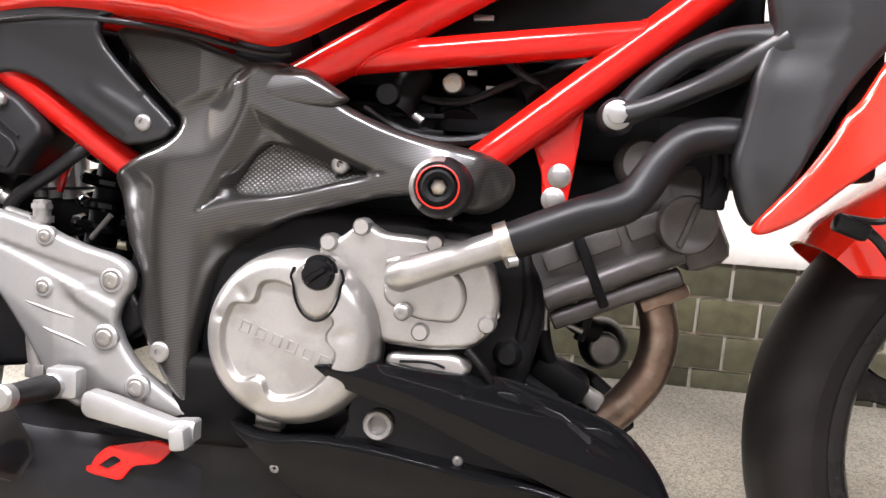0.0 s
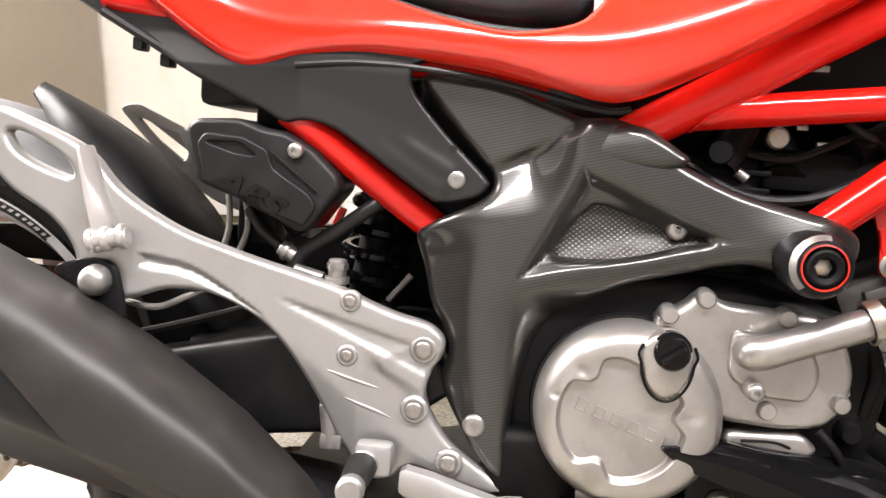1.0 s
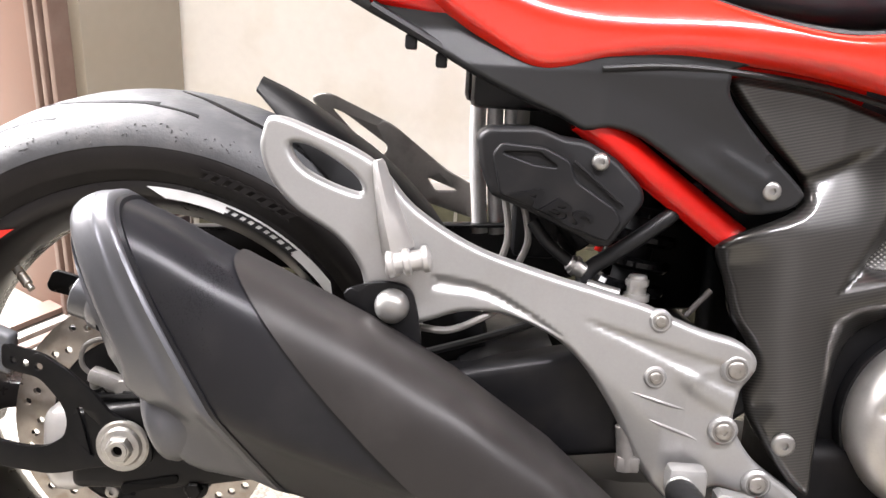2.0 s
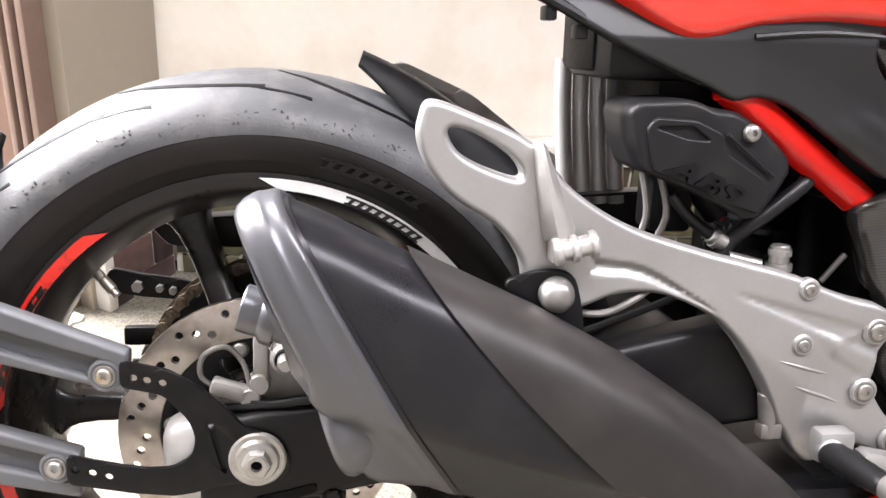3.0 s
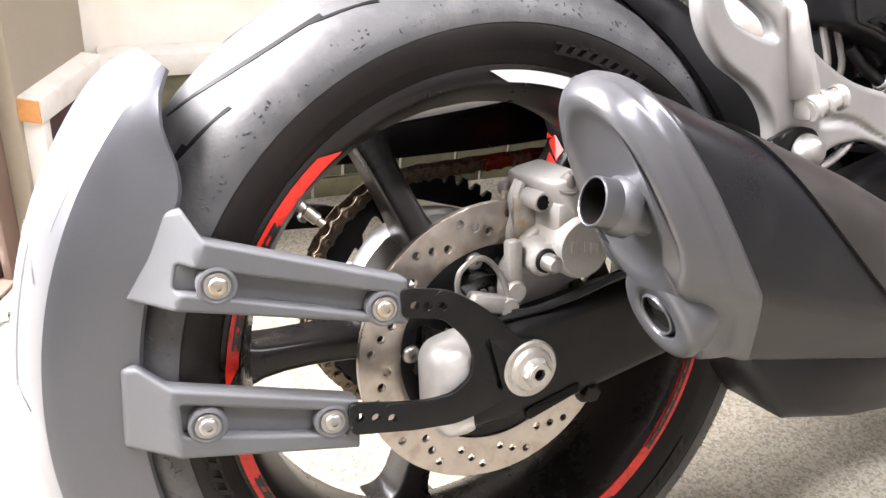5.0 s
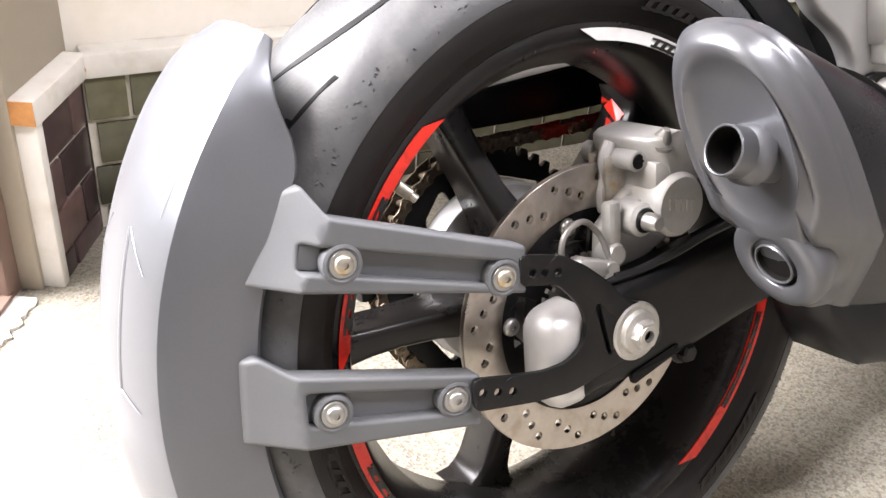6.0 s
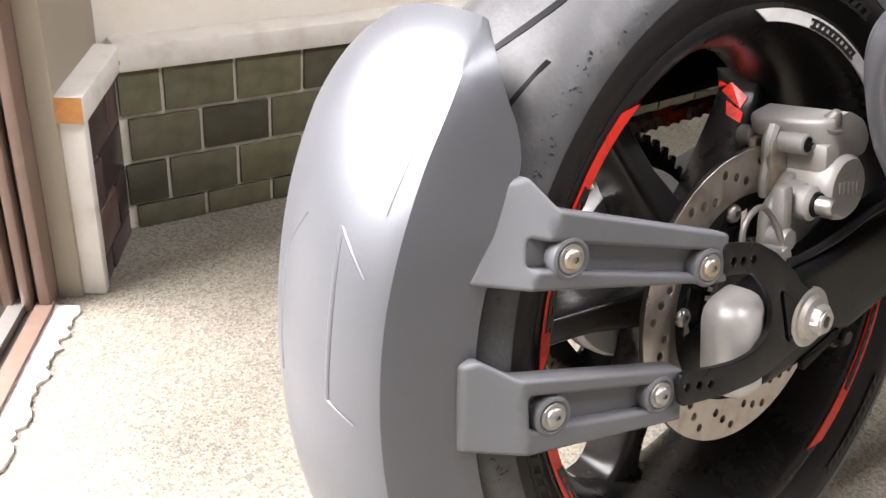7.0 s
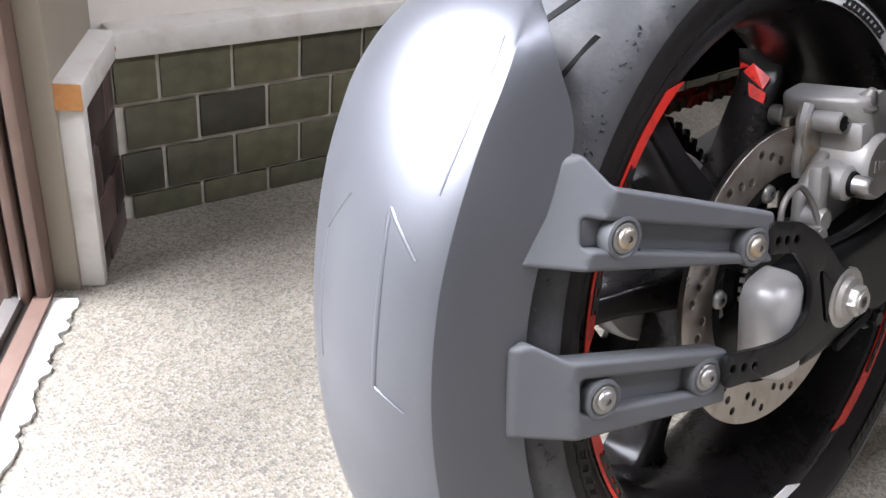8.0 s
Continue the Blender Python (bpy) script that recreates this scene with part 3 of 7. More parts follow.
jamb("door_frame", -0.03, 0.03, 0.2, WALL_TAN_SHADED, "tan reveal of the doorway, its weaker light painted in", fwd=-0.035)
jamb("door_frame", 0.0, 0.014, 0.1, DOOR, "narrow brown door stop strip", fwd=0.0)
jamb("door_frame", 0.014, 0.008, 0.1, DOOR_DARK, "dark groove of the door channel", fwd=-0.014)
jamb("door_frame", 0.022, 0.012, 0.1, DOOR, "brown metal door channel rib", fwd=0.004)
jamb("door_frame", 0.034, 0.01, 0.1, DOOR_DARK, "dark groove of the door channel", fwd=-0.016)
jamb("door_frame", 0.044, 0.012, 0.1, DOOR, "brown metal door channel rib", fwd=0.006)
door = jamb("door_1", 0.06, 0.22, 0.05, BROWN_PANEL, "reddish-brown sliding door panel standing open", 2.3, fwd=-0.01, category="door")


def strip(name, o0, o1, s0, s1, z1, mat, label, ragged=0.0):
    """A flat strip along the threshold, from o0 to o1 outwards and s0 to s1 along it."""
    bm = bmesh.new()
    r = random.Random(7)
    n = 220 if ragged else 60
    top, rows = [], []
    for i in range(n + 1):
        s = s0 + (s1 - s0) * i / n
        p = J + SIDE * s + SOUT * (o0 + r.uniform(-ragged, ragged))
        q = J + SIDE * s + SOUT * (o1 + r.uniform(-ragged, ragged) * 0.6)
        rows.append([bm.verts.new((*p, 0.0)), bm.verts.new((*p, z1 * r.uniform(0.6, 1) if ragged else z1)), bm.verts.new((*q, z1)), bm.verts.new((*q, 0.0))])
    for A, B in zip(rows, rows[1:]):
        for k in range(3):
            bm.faces.new([A[k], A[k + 1], B[k + 1], B[k]])
    bm.faces.new(rows[0])
    bm.faces.new(list(reversed(rows[-1])))
    bmesh.ops.recalc_face_normals(bm, faces=bm.faces)
    return tagged(part(name, bm, mat, smooth=30), label, "threshold", kind="structure")


strip("threshold", -0.03, 0.003, -0.01, 1.75, 0.006, MORTAR, "crumbling white mortar edge along the door track", 0.0065)
strip("threshold", -0.003, 0.018, -0.01, 1.75, 0.012, DOOR, "brown metal lip of the door track")
strip("threshold", 0.019, 0.03, -0.01, 1.75, 0.004, DOOR_DARK, "dark slot of the door track")
strip("threshold", 0.031, 0.05, -0.01, 1.75, 0.014, ALU, "worn aluminium rail of the door track")
strip("threshold", 0.051, 0.075, -0.01, 1.75, 0.004, DOOR_DARK, "dark slot of the door track")
strip("threshold", 0.076, 0.12, -0.01, 1.75, 0.014, DOOR, "brown outer lip of the door track")

# the rest of the room, behind the camera: added unseen, dark to keep reflections low
D1 = J + SIDE * 1.75
slab("wall_west_lintel", D1, J + SIDE * 0.0, 0.12, 2.38, H, WALL, "cream wall above the doorway")
slab("wall_west_far", J + SIDE * 3.4, D1, 0.12, 0, H, DIM_WALL, "unseen wall beyond the doorway, toned dark")
slab("wall_south", (3.4, -2.1), (-2.4, -2.1), 0.12, 0, H, DIM_WALL, "unseen wall closing the room, toned dark")
slab("wall_east", (3.3, 0.9), (3.3, -2.15), 0.12, 0, H, DIM_WALL, "unseen wall closing the room, toned dark")
ceil = bmesh.new()
for q in ((-0.48, 0.98), (3.45, 0.98), (3.45, -2.3), (-2.45, -2.3)):
    ceil.verts.new((*q, H))
r_ = bmesh.ops.extrude_face_region(ceil, geom=[ceil.faces.new(ceil.verts)])
bmesh.ops.translate(ceil, vec=(0, 0, 0.1), verts=[v for v in r_["geom"] if isinstance(v, bmesh.types.BMVert)])
bmesh.ops.recalc_face_normals(ceil, faces=ceil.faces)
tagged(part("ceiling", ceil, CEILING, smooth=0), "unseen ceiling closing the room, toned dark", "ceiling", kind="structure")
for x in (0.35, 1.75):
    lampo = tagged(new("ceiling_light"), "fluorescent tube batten on the ceiling", "lamp", "ceiling lights")
    lampo.location = (x, -0.75, H)
    part("housing", block(0, 0, -0.025, 1.25, 0.07, 0.05, 0.006), TRIM, lampo)
    part("tube", rod((-0.6, 0, -0.066), (0.6, 0, -0.066), 0.013), GLOW, lampo, "lit tube")


# ---------------------------------------------------------------- the motorcycle
# Its own axes: x forwards from the rear axle, y to its left, z up; it leans to its left on the side stand.
LEAN = 14.916
bike = tagged(new("motorcycle"), "red naked motorcycle with carbon covers leaning on its side stand", "motorcycle")
bike.matrix_world = pose(0, 0, 0.0025, -LEAN, 0, 0)
AX, AZ = 0.001, 0.3095      # the axle
TZ = 0.312                 # the tyre's and the fender's centre


def polar(r, deg, y=0.0, x0=AX, z0=AZ):
    return Vector((x0 + r * math.cos(radians(deg)), y, z0 + r * math.sin(radians(deg))))


BOLT_ME = {}


def bolt(parent, x, y, z, r=0.007, h=0.005, mat=STEEL, kind="socket", rx=0.0, rz=0.0, name="bolt", label=""):
    """A screw whose head faces the right-hand side."""
    key = (round(r, 4), round(h, 4), mat.name, kind)
    if key not in BOLT_ME:
        bm = bolt_mesh(r, h) if kind == "socket" else washer_bolt_mesh(r, h)
        ob = part(name, bm, mat, parent, label, 35)
        BOLT_ME[key] = ob
        ob.matrix_basis = pose(x, y - h, z, rx, 0, rz)
        return ob
    return share(BOLT_ME[key], name, parent, x, y - h, z, rx, (x * 1000 + z * 700) % 60, rz, label)


# -- rear wheel
def wheel_profile(lip, well, half):
    """Section of a cast rim from one lip to the other, closed on the inside."""
    out = [(lip, -half), (lip + 0.001, -half + 0.003), (lip - 0.004, -half + 0.007), (lip - 0.012, -half + 0.012), (well, -half * 0.45),
           (well, half * 0.45), (lip - 0.012, half - 0.012), (lip - 0.004, half - 0.007), (lip + 0.001, half - 0.003), (lip, half)]
    inn = [(lip - 0.004, half + 0.0005), (lip - 0.012, half - 0.001), (lip - 0.017, half - 0.006), (lip - 0.021, half - 0.014), (well - 0.008, half * 0.4),
           (well - 0.008, -half * 0.4), (lip - 0.021, -half + 0.014), (lip - 0.017, -half + 0.006), (lip - 0.012, -half + 0.001), (lip - 0.004, -half - 0.0005), (lip, -half)]
    return out + inn


def tyre_mesh(R, lip, half, x, z, width):
    """A radial tyre: sidewalls in one material, scrubbed tread in the other."""
    w = width / 2
    right = [(lip - 0.008, -half + 0.008), (lip + 0.001, -half - 0.0005), (lip + 0.004, -half - 0.003), (lip + 0.010, -w * 0.93), (lip + 0.012, -w * 0.955),
             (lip + 0.02, -w * 0.985), (lip + 0.022, -w * 0.992), (R * 0.825, -w * 1.0), (R * 0.832, -w * 0.993), (R * 0.834, -w * 0.999)]
    tread = [(R * 0.835, -w * 0.999), (R * 0.86, -w * 0.985), (R * 0.885, -w * 0.945), (R * 0.913, -w * 0.865), (R * 0.942, -w * 0.74), (R * 0.966, -w * 0.54), (R * 0.985, -w * 0.33), (R * 0.996, -w * 0.15), (R, 0)]
    half_p = right + tread
    prof = half_p + [(r, -y) for r, y in reversed(half_p[:-1])]
    bm = lathe(prof, x, z, 96)
    for f in bm.faces:
        c = f.calc_center_median()
        f.material_index = 1 if math.hypot(c.x - x, c.z - z) > R * 0.8345 else 0
    return bm


rear = part("rear_wheel", lathe(wheel_profile(0.2305, 0.205, 0.068), AX, AZ, 96), RIM, bike, "black cast rim with red and white rim stripes")
part("tyre", tyre_mesh(0.312, 0.2285, 0.068, 0.0, TZ, 0.162), [SIDEWALL, TREAD], rear, "worn sport tyre with grey scrubbed tread", 50)

# spokes: tapered box arms, set back from the lips, with a raised rib on their edge
def spoke(deg):
    rings = []
    for r, w, y0, y1 in ((0.045, 0.02, -0.03, 0.04), (0.075, 0.0145, -0.018, 0.045), (0.105, 0.0122, -0.002, 0.05), (0.135, 0.012, 0.008, 0.056), (0.16, 0.0128, 0.013, 0.06),
                         (0.178, 0.0148, 0.015, 0.062), (0.188, 0.0185, 0.016, 0.063), (0.195, 0.025, 0.016, 0.063), (0.2, 0.038, 0.016, 0.063)):
        c = []
        for u, y in ((-1, y0 + 0.006), (-0.93, y0 + 0.0028), (-0.75, y0 + 0.0008), (-0.4, y0), (0.4, y0), (0.75, y0 + 0.0008), (0.93, y0 + 0.0028), (1, y0 + 0.006), (1, y1 - 0.003), (0.8, y1), (-0.8, y1), (-1, y1 - 0.003)):
            p = polar(r, deg)
            t = Vector((-math.sin(radians(deg)), 0, math.cos(radians(deg))))
            c.append(p + t * (u * w) + Vector((0, y, 0)))
        rings.append(c)
    return skin(rings)


SPOKES = [40 + 72 * k for k in range(5)]
for a in SPOKES:
    part("spoke", spoke(a), RIM, rear, smooth=45)
part("hub", lathe([(0.0, -0.062), (0.05, -0.062), (0.056, -0.056), (0.05, -0.03), (0.044, 0.0), (0.05, 0.03), (0.062, 0.045), (0.062, 0.058), (0, 0.058)], AX, AZ, 40), RIM, rear)
part("cush_drive", lathe([(0.0, 0.04), (0.085, 0.044), (0.088, 0.05), (0.088, 0.066), (0.075, 0.07), (0, 0.07)], AX, AZ, 40), WHITE_CAP, rear, "pale aluminium cush drive hub")


def arc_strip(r0, r1, y0, y1, a0, a1, n=24, lift=0.0012, slant=0.0):
    """A thin strip bent round the axle; from (r0, y0) to (r1, y1) across."""
    rows = []
    nrm = Vector((y0 - y1, r1 - r0)).normalized()
    for i in range(n + 1):
        a = a0 + (a1 - a0) * i / n
        rows.append([polar(r0, a - slant, y0), polar(r1, a, y1), polar(r1 + nrm.x * lift, a, y1 - abs(nrm.y) * lift), polar(r0 + nrm.x * lift, a - slant, y0 - abs(nrm.y) * lift)])
    return skin(rows)


# rim stripes on the flat of the right-hand lip
def stripe(a0, a1, mat, label, n=24):
    return part("rim_stripe", arc_strip(0.2165, 0.2262, -0.0672, -0.0688, a0, a1, n, slant=4.5), mat, rear, label, 50)


red_stripes = [(stripe(a, b, BRIGHT_RED, "scuffed red reflective rim stripe"), a, b) for a, b in ((129, 177), (183, 231), (-56, -8))]
white_a = stripe(41, 90, DECAL_WHITE, "white rim stripe with black lettering")
stripe(236, 284, DECAL_WHITE, "white rim stripe")


def letter_bars(parent, a0, a1, r0, r1, y, mat, seed, n):
    """Slanted bars that stand for lettering along an arc."""
    r = random.Random(seed)
    bms = []
    for i in range(n):
        a = a0 + (a1 - a0) * (i + 0.15) / n
        w = (a1 - a0) / n * r.uniform(0.35, 0.6)
        bms.append(skin([[polar(rr, a + s - (rr - r0) * 160, yy) for s, yy in ((0, y), (w, y), (w, y + 0.001), (0, y + 0.001))] for rr in (r0, r1)]))
    for k in (0.05, 0.75):
        rr = r0 + (r1 - r0) * k
        bms.append(skin([[polar(q, a, yy) for q, yy in ((rr, y), (rr + 0.0018, y), (rr + 0.0018, y + 0.001), (rr, y + 0.001))] for a in np.linspace(a0, a1, 10)]))
    return part("stripe_mark", join(*bms), mat, parent, "black slanted letter bars", 0)


letter_bars(white_a, 71, 52, 0.2165, 0.2245, -0.0702, DECAL_BLACK, 3, 9)
for k, (o, a, b) in enumerate(red_stripes):
    letter_bars(o, b - 8, a + 14, 0.2168, 0.2225, -0.07, DECAL_BLACK, 20 + k, 7)
# red flashes on the spoke that faces the exhaust
for quad in ([(0.1945, 0.06), (0.192, 0.05), (0.19, 0.06)], [(0.194, 0.046), (0.184, 0.026), (0.173, 0.029), (0.188, 0.056)], [(0.179, 0.047), (0.169, 0.024), (0.158, 0.021), (0.165, 0.04)]):
    t = Vector((-math.sin(radians(40)), 0, math.cos(radians(40))))
    part("spoke_flash", skin([[polar(r, 40, y) + t * (k + float(np.interp(r, [0.135, 0.16, 0.178, 0.188, 0.195], [0.012, 0.0128, 0.0148, 0.0185, 0.025]))) for r, y in quad] for k in (-0.001, 0.0012)]), BRIGHT_RED, rear, "red decal flash")
part("valve", join(rod((-0.152, -0.012, 0.448), (-0.14, -0.018, 0.436), 0.0048, 12), rod((-0.14, -0.018, 0.436), (-0.126, -0.024, 0.422), 0.0036, 12), rod((-0.139, -0.0185, 0.435), (-0.13, -0.0225, 0.426), 0.0052, 10, 0.0008)), GOLD_ZINC, rear, "brass valve stem")


# tread grooves: curved dark cuts in the crown, and rubber crumbs along the shoulder
def tyre_point(y, deg, lift=0.0006):
    ys = [0, 0.15, 0.33, 0.54, 0.74, 0.865, 0.945, 0.985, 0.999]
    rs = [1, 0.996, 0.985, 0.966, 0.942, 0.913, 0.885, 0.86, 0.835]
    return polar(0.312 * float(np.interp(abs(y) / 0.081, ys, rs)) + lift, deg, y, 0.0, TZ)


def groove(a0, y0, a1, y1, bow, w=0.0016, n=16):
    rings = []
    for i in range(n + 1):
        u = i / n
        a, y = a0 + (a1 - a0) * u, y0 + (y1 - y0) * u + bow * math.sin(u * math.pi)
        k = w * (0.25 + 1.5 * math.sin(min(1, u * 1.4 + 0.1) * math.pi * 0.75))
        p, q = tyre_point(y - k, a, 0.0005), tyre_point(y + k, a, 0.0005)
        rings.append([p, q, tyre_point(y + k, a, -0.001), tyre_point(y - k, a, -0.001)])
    return skin(rings)


bms = []
for k in range(14):
    b = 10 + k * 360 / 14
    bms.append(groove(b, -0.012, b - 24, -0.05, -0.012))
    bms.append(groove(b + 13, 0.012, b - 11, 0.05, 0.012))
    bms.append(groove(b + 4, -0.052, b - 6, -0.062, 0.0, 0.0009))
for b in bms:
    part("tread_groove", b, DEEP, rear, smooth=0)
rng2 = random.Random(11)
bms = []
for k in range(380):
    a = rng2.uniform(0, 360)
    y = -rng2.triangular(0.0715, 0.0808, 0.0785)
    s = rng2.uniform(0.0004, 0.0013)
    p = tyre_point(y, a, s * 0.3)
    b = bmesh.new()
    bmesh.ops.create_icosphere(b, subdivisions=1, radius=s)
    b.transform(Matrix.Translation(p) @ Matrix.Rotation(rng2.uniform(0, 6), 4, "Y") @ Matrix.Diagonal((rng2.uniform(0.7, 2.8), 0.6, 0.9, 1)))
    bms.append(b)
tagged(part("rubber_crumb", join(*bms), TREAD, rear, "rolled rubber crumbs on the shoulder"), kind="stuff")
# raised sidewall lettering, not legible
for i, (a0, a1, n, s) in enumerate(((78, 57, 8, 5), (205, 180, 9, 6), (325, 300, 9, 8))):
    letter_bars(rear, a0, a1, 0.241, 0.252, -0.0809, SIDEWALL, s, n).name = "sidewall_mark"

# -- brake disc
holes, dh = [], []
for k in range(16):
    for j, rr in enumerate((0.0985, 0.105, 0.112)):
        p = polar(rr, k * 22.5 + j * 6.6 + 2)
        holes.append(ring2(p.x, p.z, 0.0036, 8))
disc = part("brake_disc", shell(ring2(AX, AZ, 0.1225, 72), -0.069, 0.005, 0.0006, [list(reversed(ring2(AX, AZ, 0.0865, 60)))] + holes, step=0.03), DISC, bike, "drilled steel brake disc with brown discolouring", 30)
car = [list(reversed(fillet([polar(r, a).xz for r, a in ((0.042, c - 22), (0.076, c - 24), (0.076, c + 12), (0.042, c + 6))], 0.006))) for c in range(36, 396, 72)]
part("disc_carrier", shell(ring2(AX, AZ, 0.0866, 60), -0.067, 0.004, 0.0006, car + [ring2(AX, AZ, 0.03, 24)], step=0.02), SATIN_BLACK, disc, "black disc carrier", 30)
for k in range(5):
    p = polar(0.077, 103 + 72 * k)
    bolt(disc, p.x, -0.0665, p.z, 0.0075, 0.005, STEEL)
# toothed speed ring inside the carrier
rings = []
tooth = [p for k in range(40) for p in (polar(0.05, k * 9), polar(0.05, k * 9 + 4.5), polar(0.044, k * 9 + 4.5), polar(0.044, k * 9 + 9))]
part("speed_ring", skin([[p + Vector((0, y, 0)) for p in tooth] for y in (-0.071, -0.066)]), CASE, disc, "toothed speed sensor ring", 0)

# -- swingarm: right-hand arm, pale end, far arm, axle
arm_o = fillet([(-0.05, 0.335), (0.0, 0.346), (0.1, 0.357), (0.24, 0.385), (0.42, 0.425), (0.52, 0.43), (0.56, 0.38), (0.5, 0.335), (0.3, 0.31), (0.13, 0.283), (0.05, 0.268), (-0.05, 0.262)], 0.012)
swing = part("swingarm", join(shell(arm_o, -0.121, 0.034, 0.010), shell([(x, z) for x, z in arm_o], 0.088, 0.034, 0.008),
             block(0.34, 0, 0.37, 0.1, 0.2, 0.07, 0.015), block(0.5, 0, 0.385, 0.07, 0.2, 0.09, 0.02)), SATIN_BLACK, bike, "black box-section swingarm")
part("arm_end", shell(fillet([(-0.078, 0.334), (-0.036, 0.342), (-0.036, 0.256), (-0.068, 0.256), (-0.078, 0.275)], 0.016, 8), -0.1205, 0.034, 0.018), WHITE_CAP, swing, "pale aluminium end of the arm")
part("arm_end", shell(fillet([(-0.085, 0.325), (-0.07, 0.337), (-0.046, 0.336), (-0.046, 0.262), (-0.075, 0.26), (-0.088, 0.272)], 0.011), 0.088, 0.034, 0.008), WHITE_CAP, swing, "pale aluminium end of the arm")
part("axle", join(rod((AX, -0.128, AZ), (AX, 0.13, AZ), 0.0125), lathe([(0, -0.128), (0.022, -0.128), (0.0237, -0.1265), (0.0237, -0.124), (0, -0.124)], AX, AZ, 40)), NUT, swing, "plated axle with washer")
part("axle_nut", join(lathe([(0, -0.129), (0.006, -0.129), (0.006, -0.138), (0.0105, -0.138), (0.0115, -0.136), (0.0115, -0.133), (0.0165, -0.1315), (0.018, -0.129), (0.0195, -0.126), (0, -0.126)], AX, AZ, 30),
      lathe([(0.006, -0.1395), (0.0108, -0.1395), (0.0124, -0.1375), (0.0124, -0.132), (0.006, -0.132)], AX, AZ, 6)), NUT, swing, "dull plated hexagon axle nut")
part("axle_bore", lathe([(0, -0.135), (0.0048, -0.135), (0.0048, -0.1396)], AX, AZ, 24), PIPE_DARK, swing)
part("nut_face", lathe([(0.0047, -0.136), (0.0047, -0.1402), (0.0052, -0.1406), (0.0085, -0.1405), (0.009, -0.139), (0.0047, -0.136)], AX, AZ, 28), NUT, swing)
bolt(swing, 0.0634, -0.112, 0.2696, 0.0085, 0.012, SATIN_BLACK, "hex")
part("arm_slot", shell(fillet([(0.0, 0.262), (0.05, 0.276), (0.05, 0.284), (-0.002, 0.272)], 0.004), -0.1235, 0.004, 0.001), DEEP, swing)

# -- torque bracket plate that carries the fender
plate_o = fillet([(-0.106, 0.3975), (-0.068, 0.3885), (-0.046, 0.3748), (-0.0245, 0.3562), (-0.009, 0.338), (0.012, 0.33), (0.026, 0.316), (0.028, 0.296), (0.012, 0.287), (-0.009, 0.2895), (-0.028, 0.2868), (-0.05, 0.281), (-0.066, 0.2788), (-0.1, 0.2825), (-0.15, 0.292),
                  (-0.15, 0.3175), (-0.112, 0.3085), (-0.087, 0.304), (-0.067, 0.3045), (-0.0515, 0.314), (-0.0482, 0.329), (-0.0525, 0.343), (-0.06, 0.353), (-0.073, 0.367), (-0.106, 0.3745)], 0.006)
ph = [ring2(x, z, 0.0032, 10) for x, z in ((-0.073, 0.3772), (-0.085, 0.3797), (-0.0955, 0.382), (-0.1175, 0.2975), (-0.1302, 0.3012), (-0.143, 0.3047))]
slot = fillet([(-0.0395, 0.3425), (-0.0345, 0.3425), (-0.0235, 0.2975), (-0.028, 0.299)], 0.002)
plate = part("fender_bracket", shell(plate_o, -0.1265, 0.004, 0.001, ph + [slot], step=0.02), SATIN_BLACK, bike, "black laser-cut steel fender bracket", 30)

# -- tyre-hugging rear fender on two arms
FENDER_A = [134, 137, 140, 143, 146, 150, 155, 165, 175, 185, 219]


def fender_section(a):
    """Crown radius, crease (half width, radius) and side edge (half width, radius) of the fender at an angle."""
    at = lambda *v: float(np.interp(a, FENDER_A, v))
    return (at(0.354, 0.361, 0.3645, 0.365, 0.365, 0.365, 0.365, 0.365, 0.365, 0.365, 0.364),
            at(0.048, 0.060, 0.0676, 0.0715, 0.0733, 0.0722, 0.0712, 0.0667, 0.0646, 0.064, 0.062),
            at(0.344, 0.3465, 0.3475, 0.348, 0.3485, 0.3485, 0.3485, 0.348, 0.3475, 0.348, 0.348),
            at(0.052, 0.069, 0.078, 0.081, 0.0835, 0.085, 0.085, 0.079, 0.0752, 0.075, 0.075),
            at(0.339, 0.336, 0.324, 0.302, 0.2925, 0.2912, 0.2905, 0.288, 0.2855, 0.287, 0.292))


def fender_crown(a, y):
    top, w, r, _, _ = fender_section(a)
    return top - (top - r) * (abs(y) / w) ** 2


def fender_mesh():
    rows = []
    for i in range(61):
        a = 134 + i / 60 * 85
        top, w, r, e, re_ = fender_section(a)
        d = r - re_
        out = [(-e, re_), (-e + 0.0004, re_ + 0.0015), (-(e * 0.62 + w * 0.38) - 0.0008, re_ + d * 0.38), (-(e * 0.3 + w * 0.7) - 0.001, re_ + d * 0.7), (-w - 0.0022, r - min(0.008, d * 0.2)), (-w - 0.0008, r - min(0.0035, d * 0.1)), (-w + 0.0008, r + 0.0001)]
        out += [(-w * k, fender_crown(a, w * k)) for k in (0.95, 0.88, 0.75, 0.58, 0.4, 0.2, 0.0)]
        out = out + [(-y, q) for y, q in reversed(out[:-1])]
        inn = [(y * 0.965, q - 0.003) for y, q in reversed(out)]
        rows.append([polar(q, a, y, 0.0, TZ) for y, q in out + inn])
    return skin(rows)


fender = part("rear_fender", fender_mesh(), HUGGER, bike, "grey plastic tyre-hugging rear fender", 28)


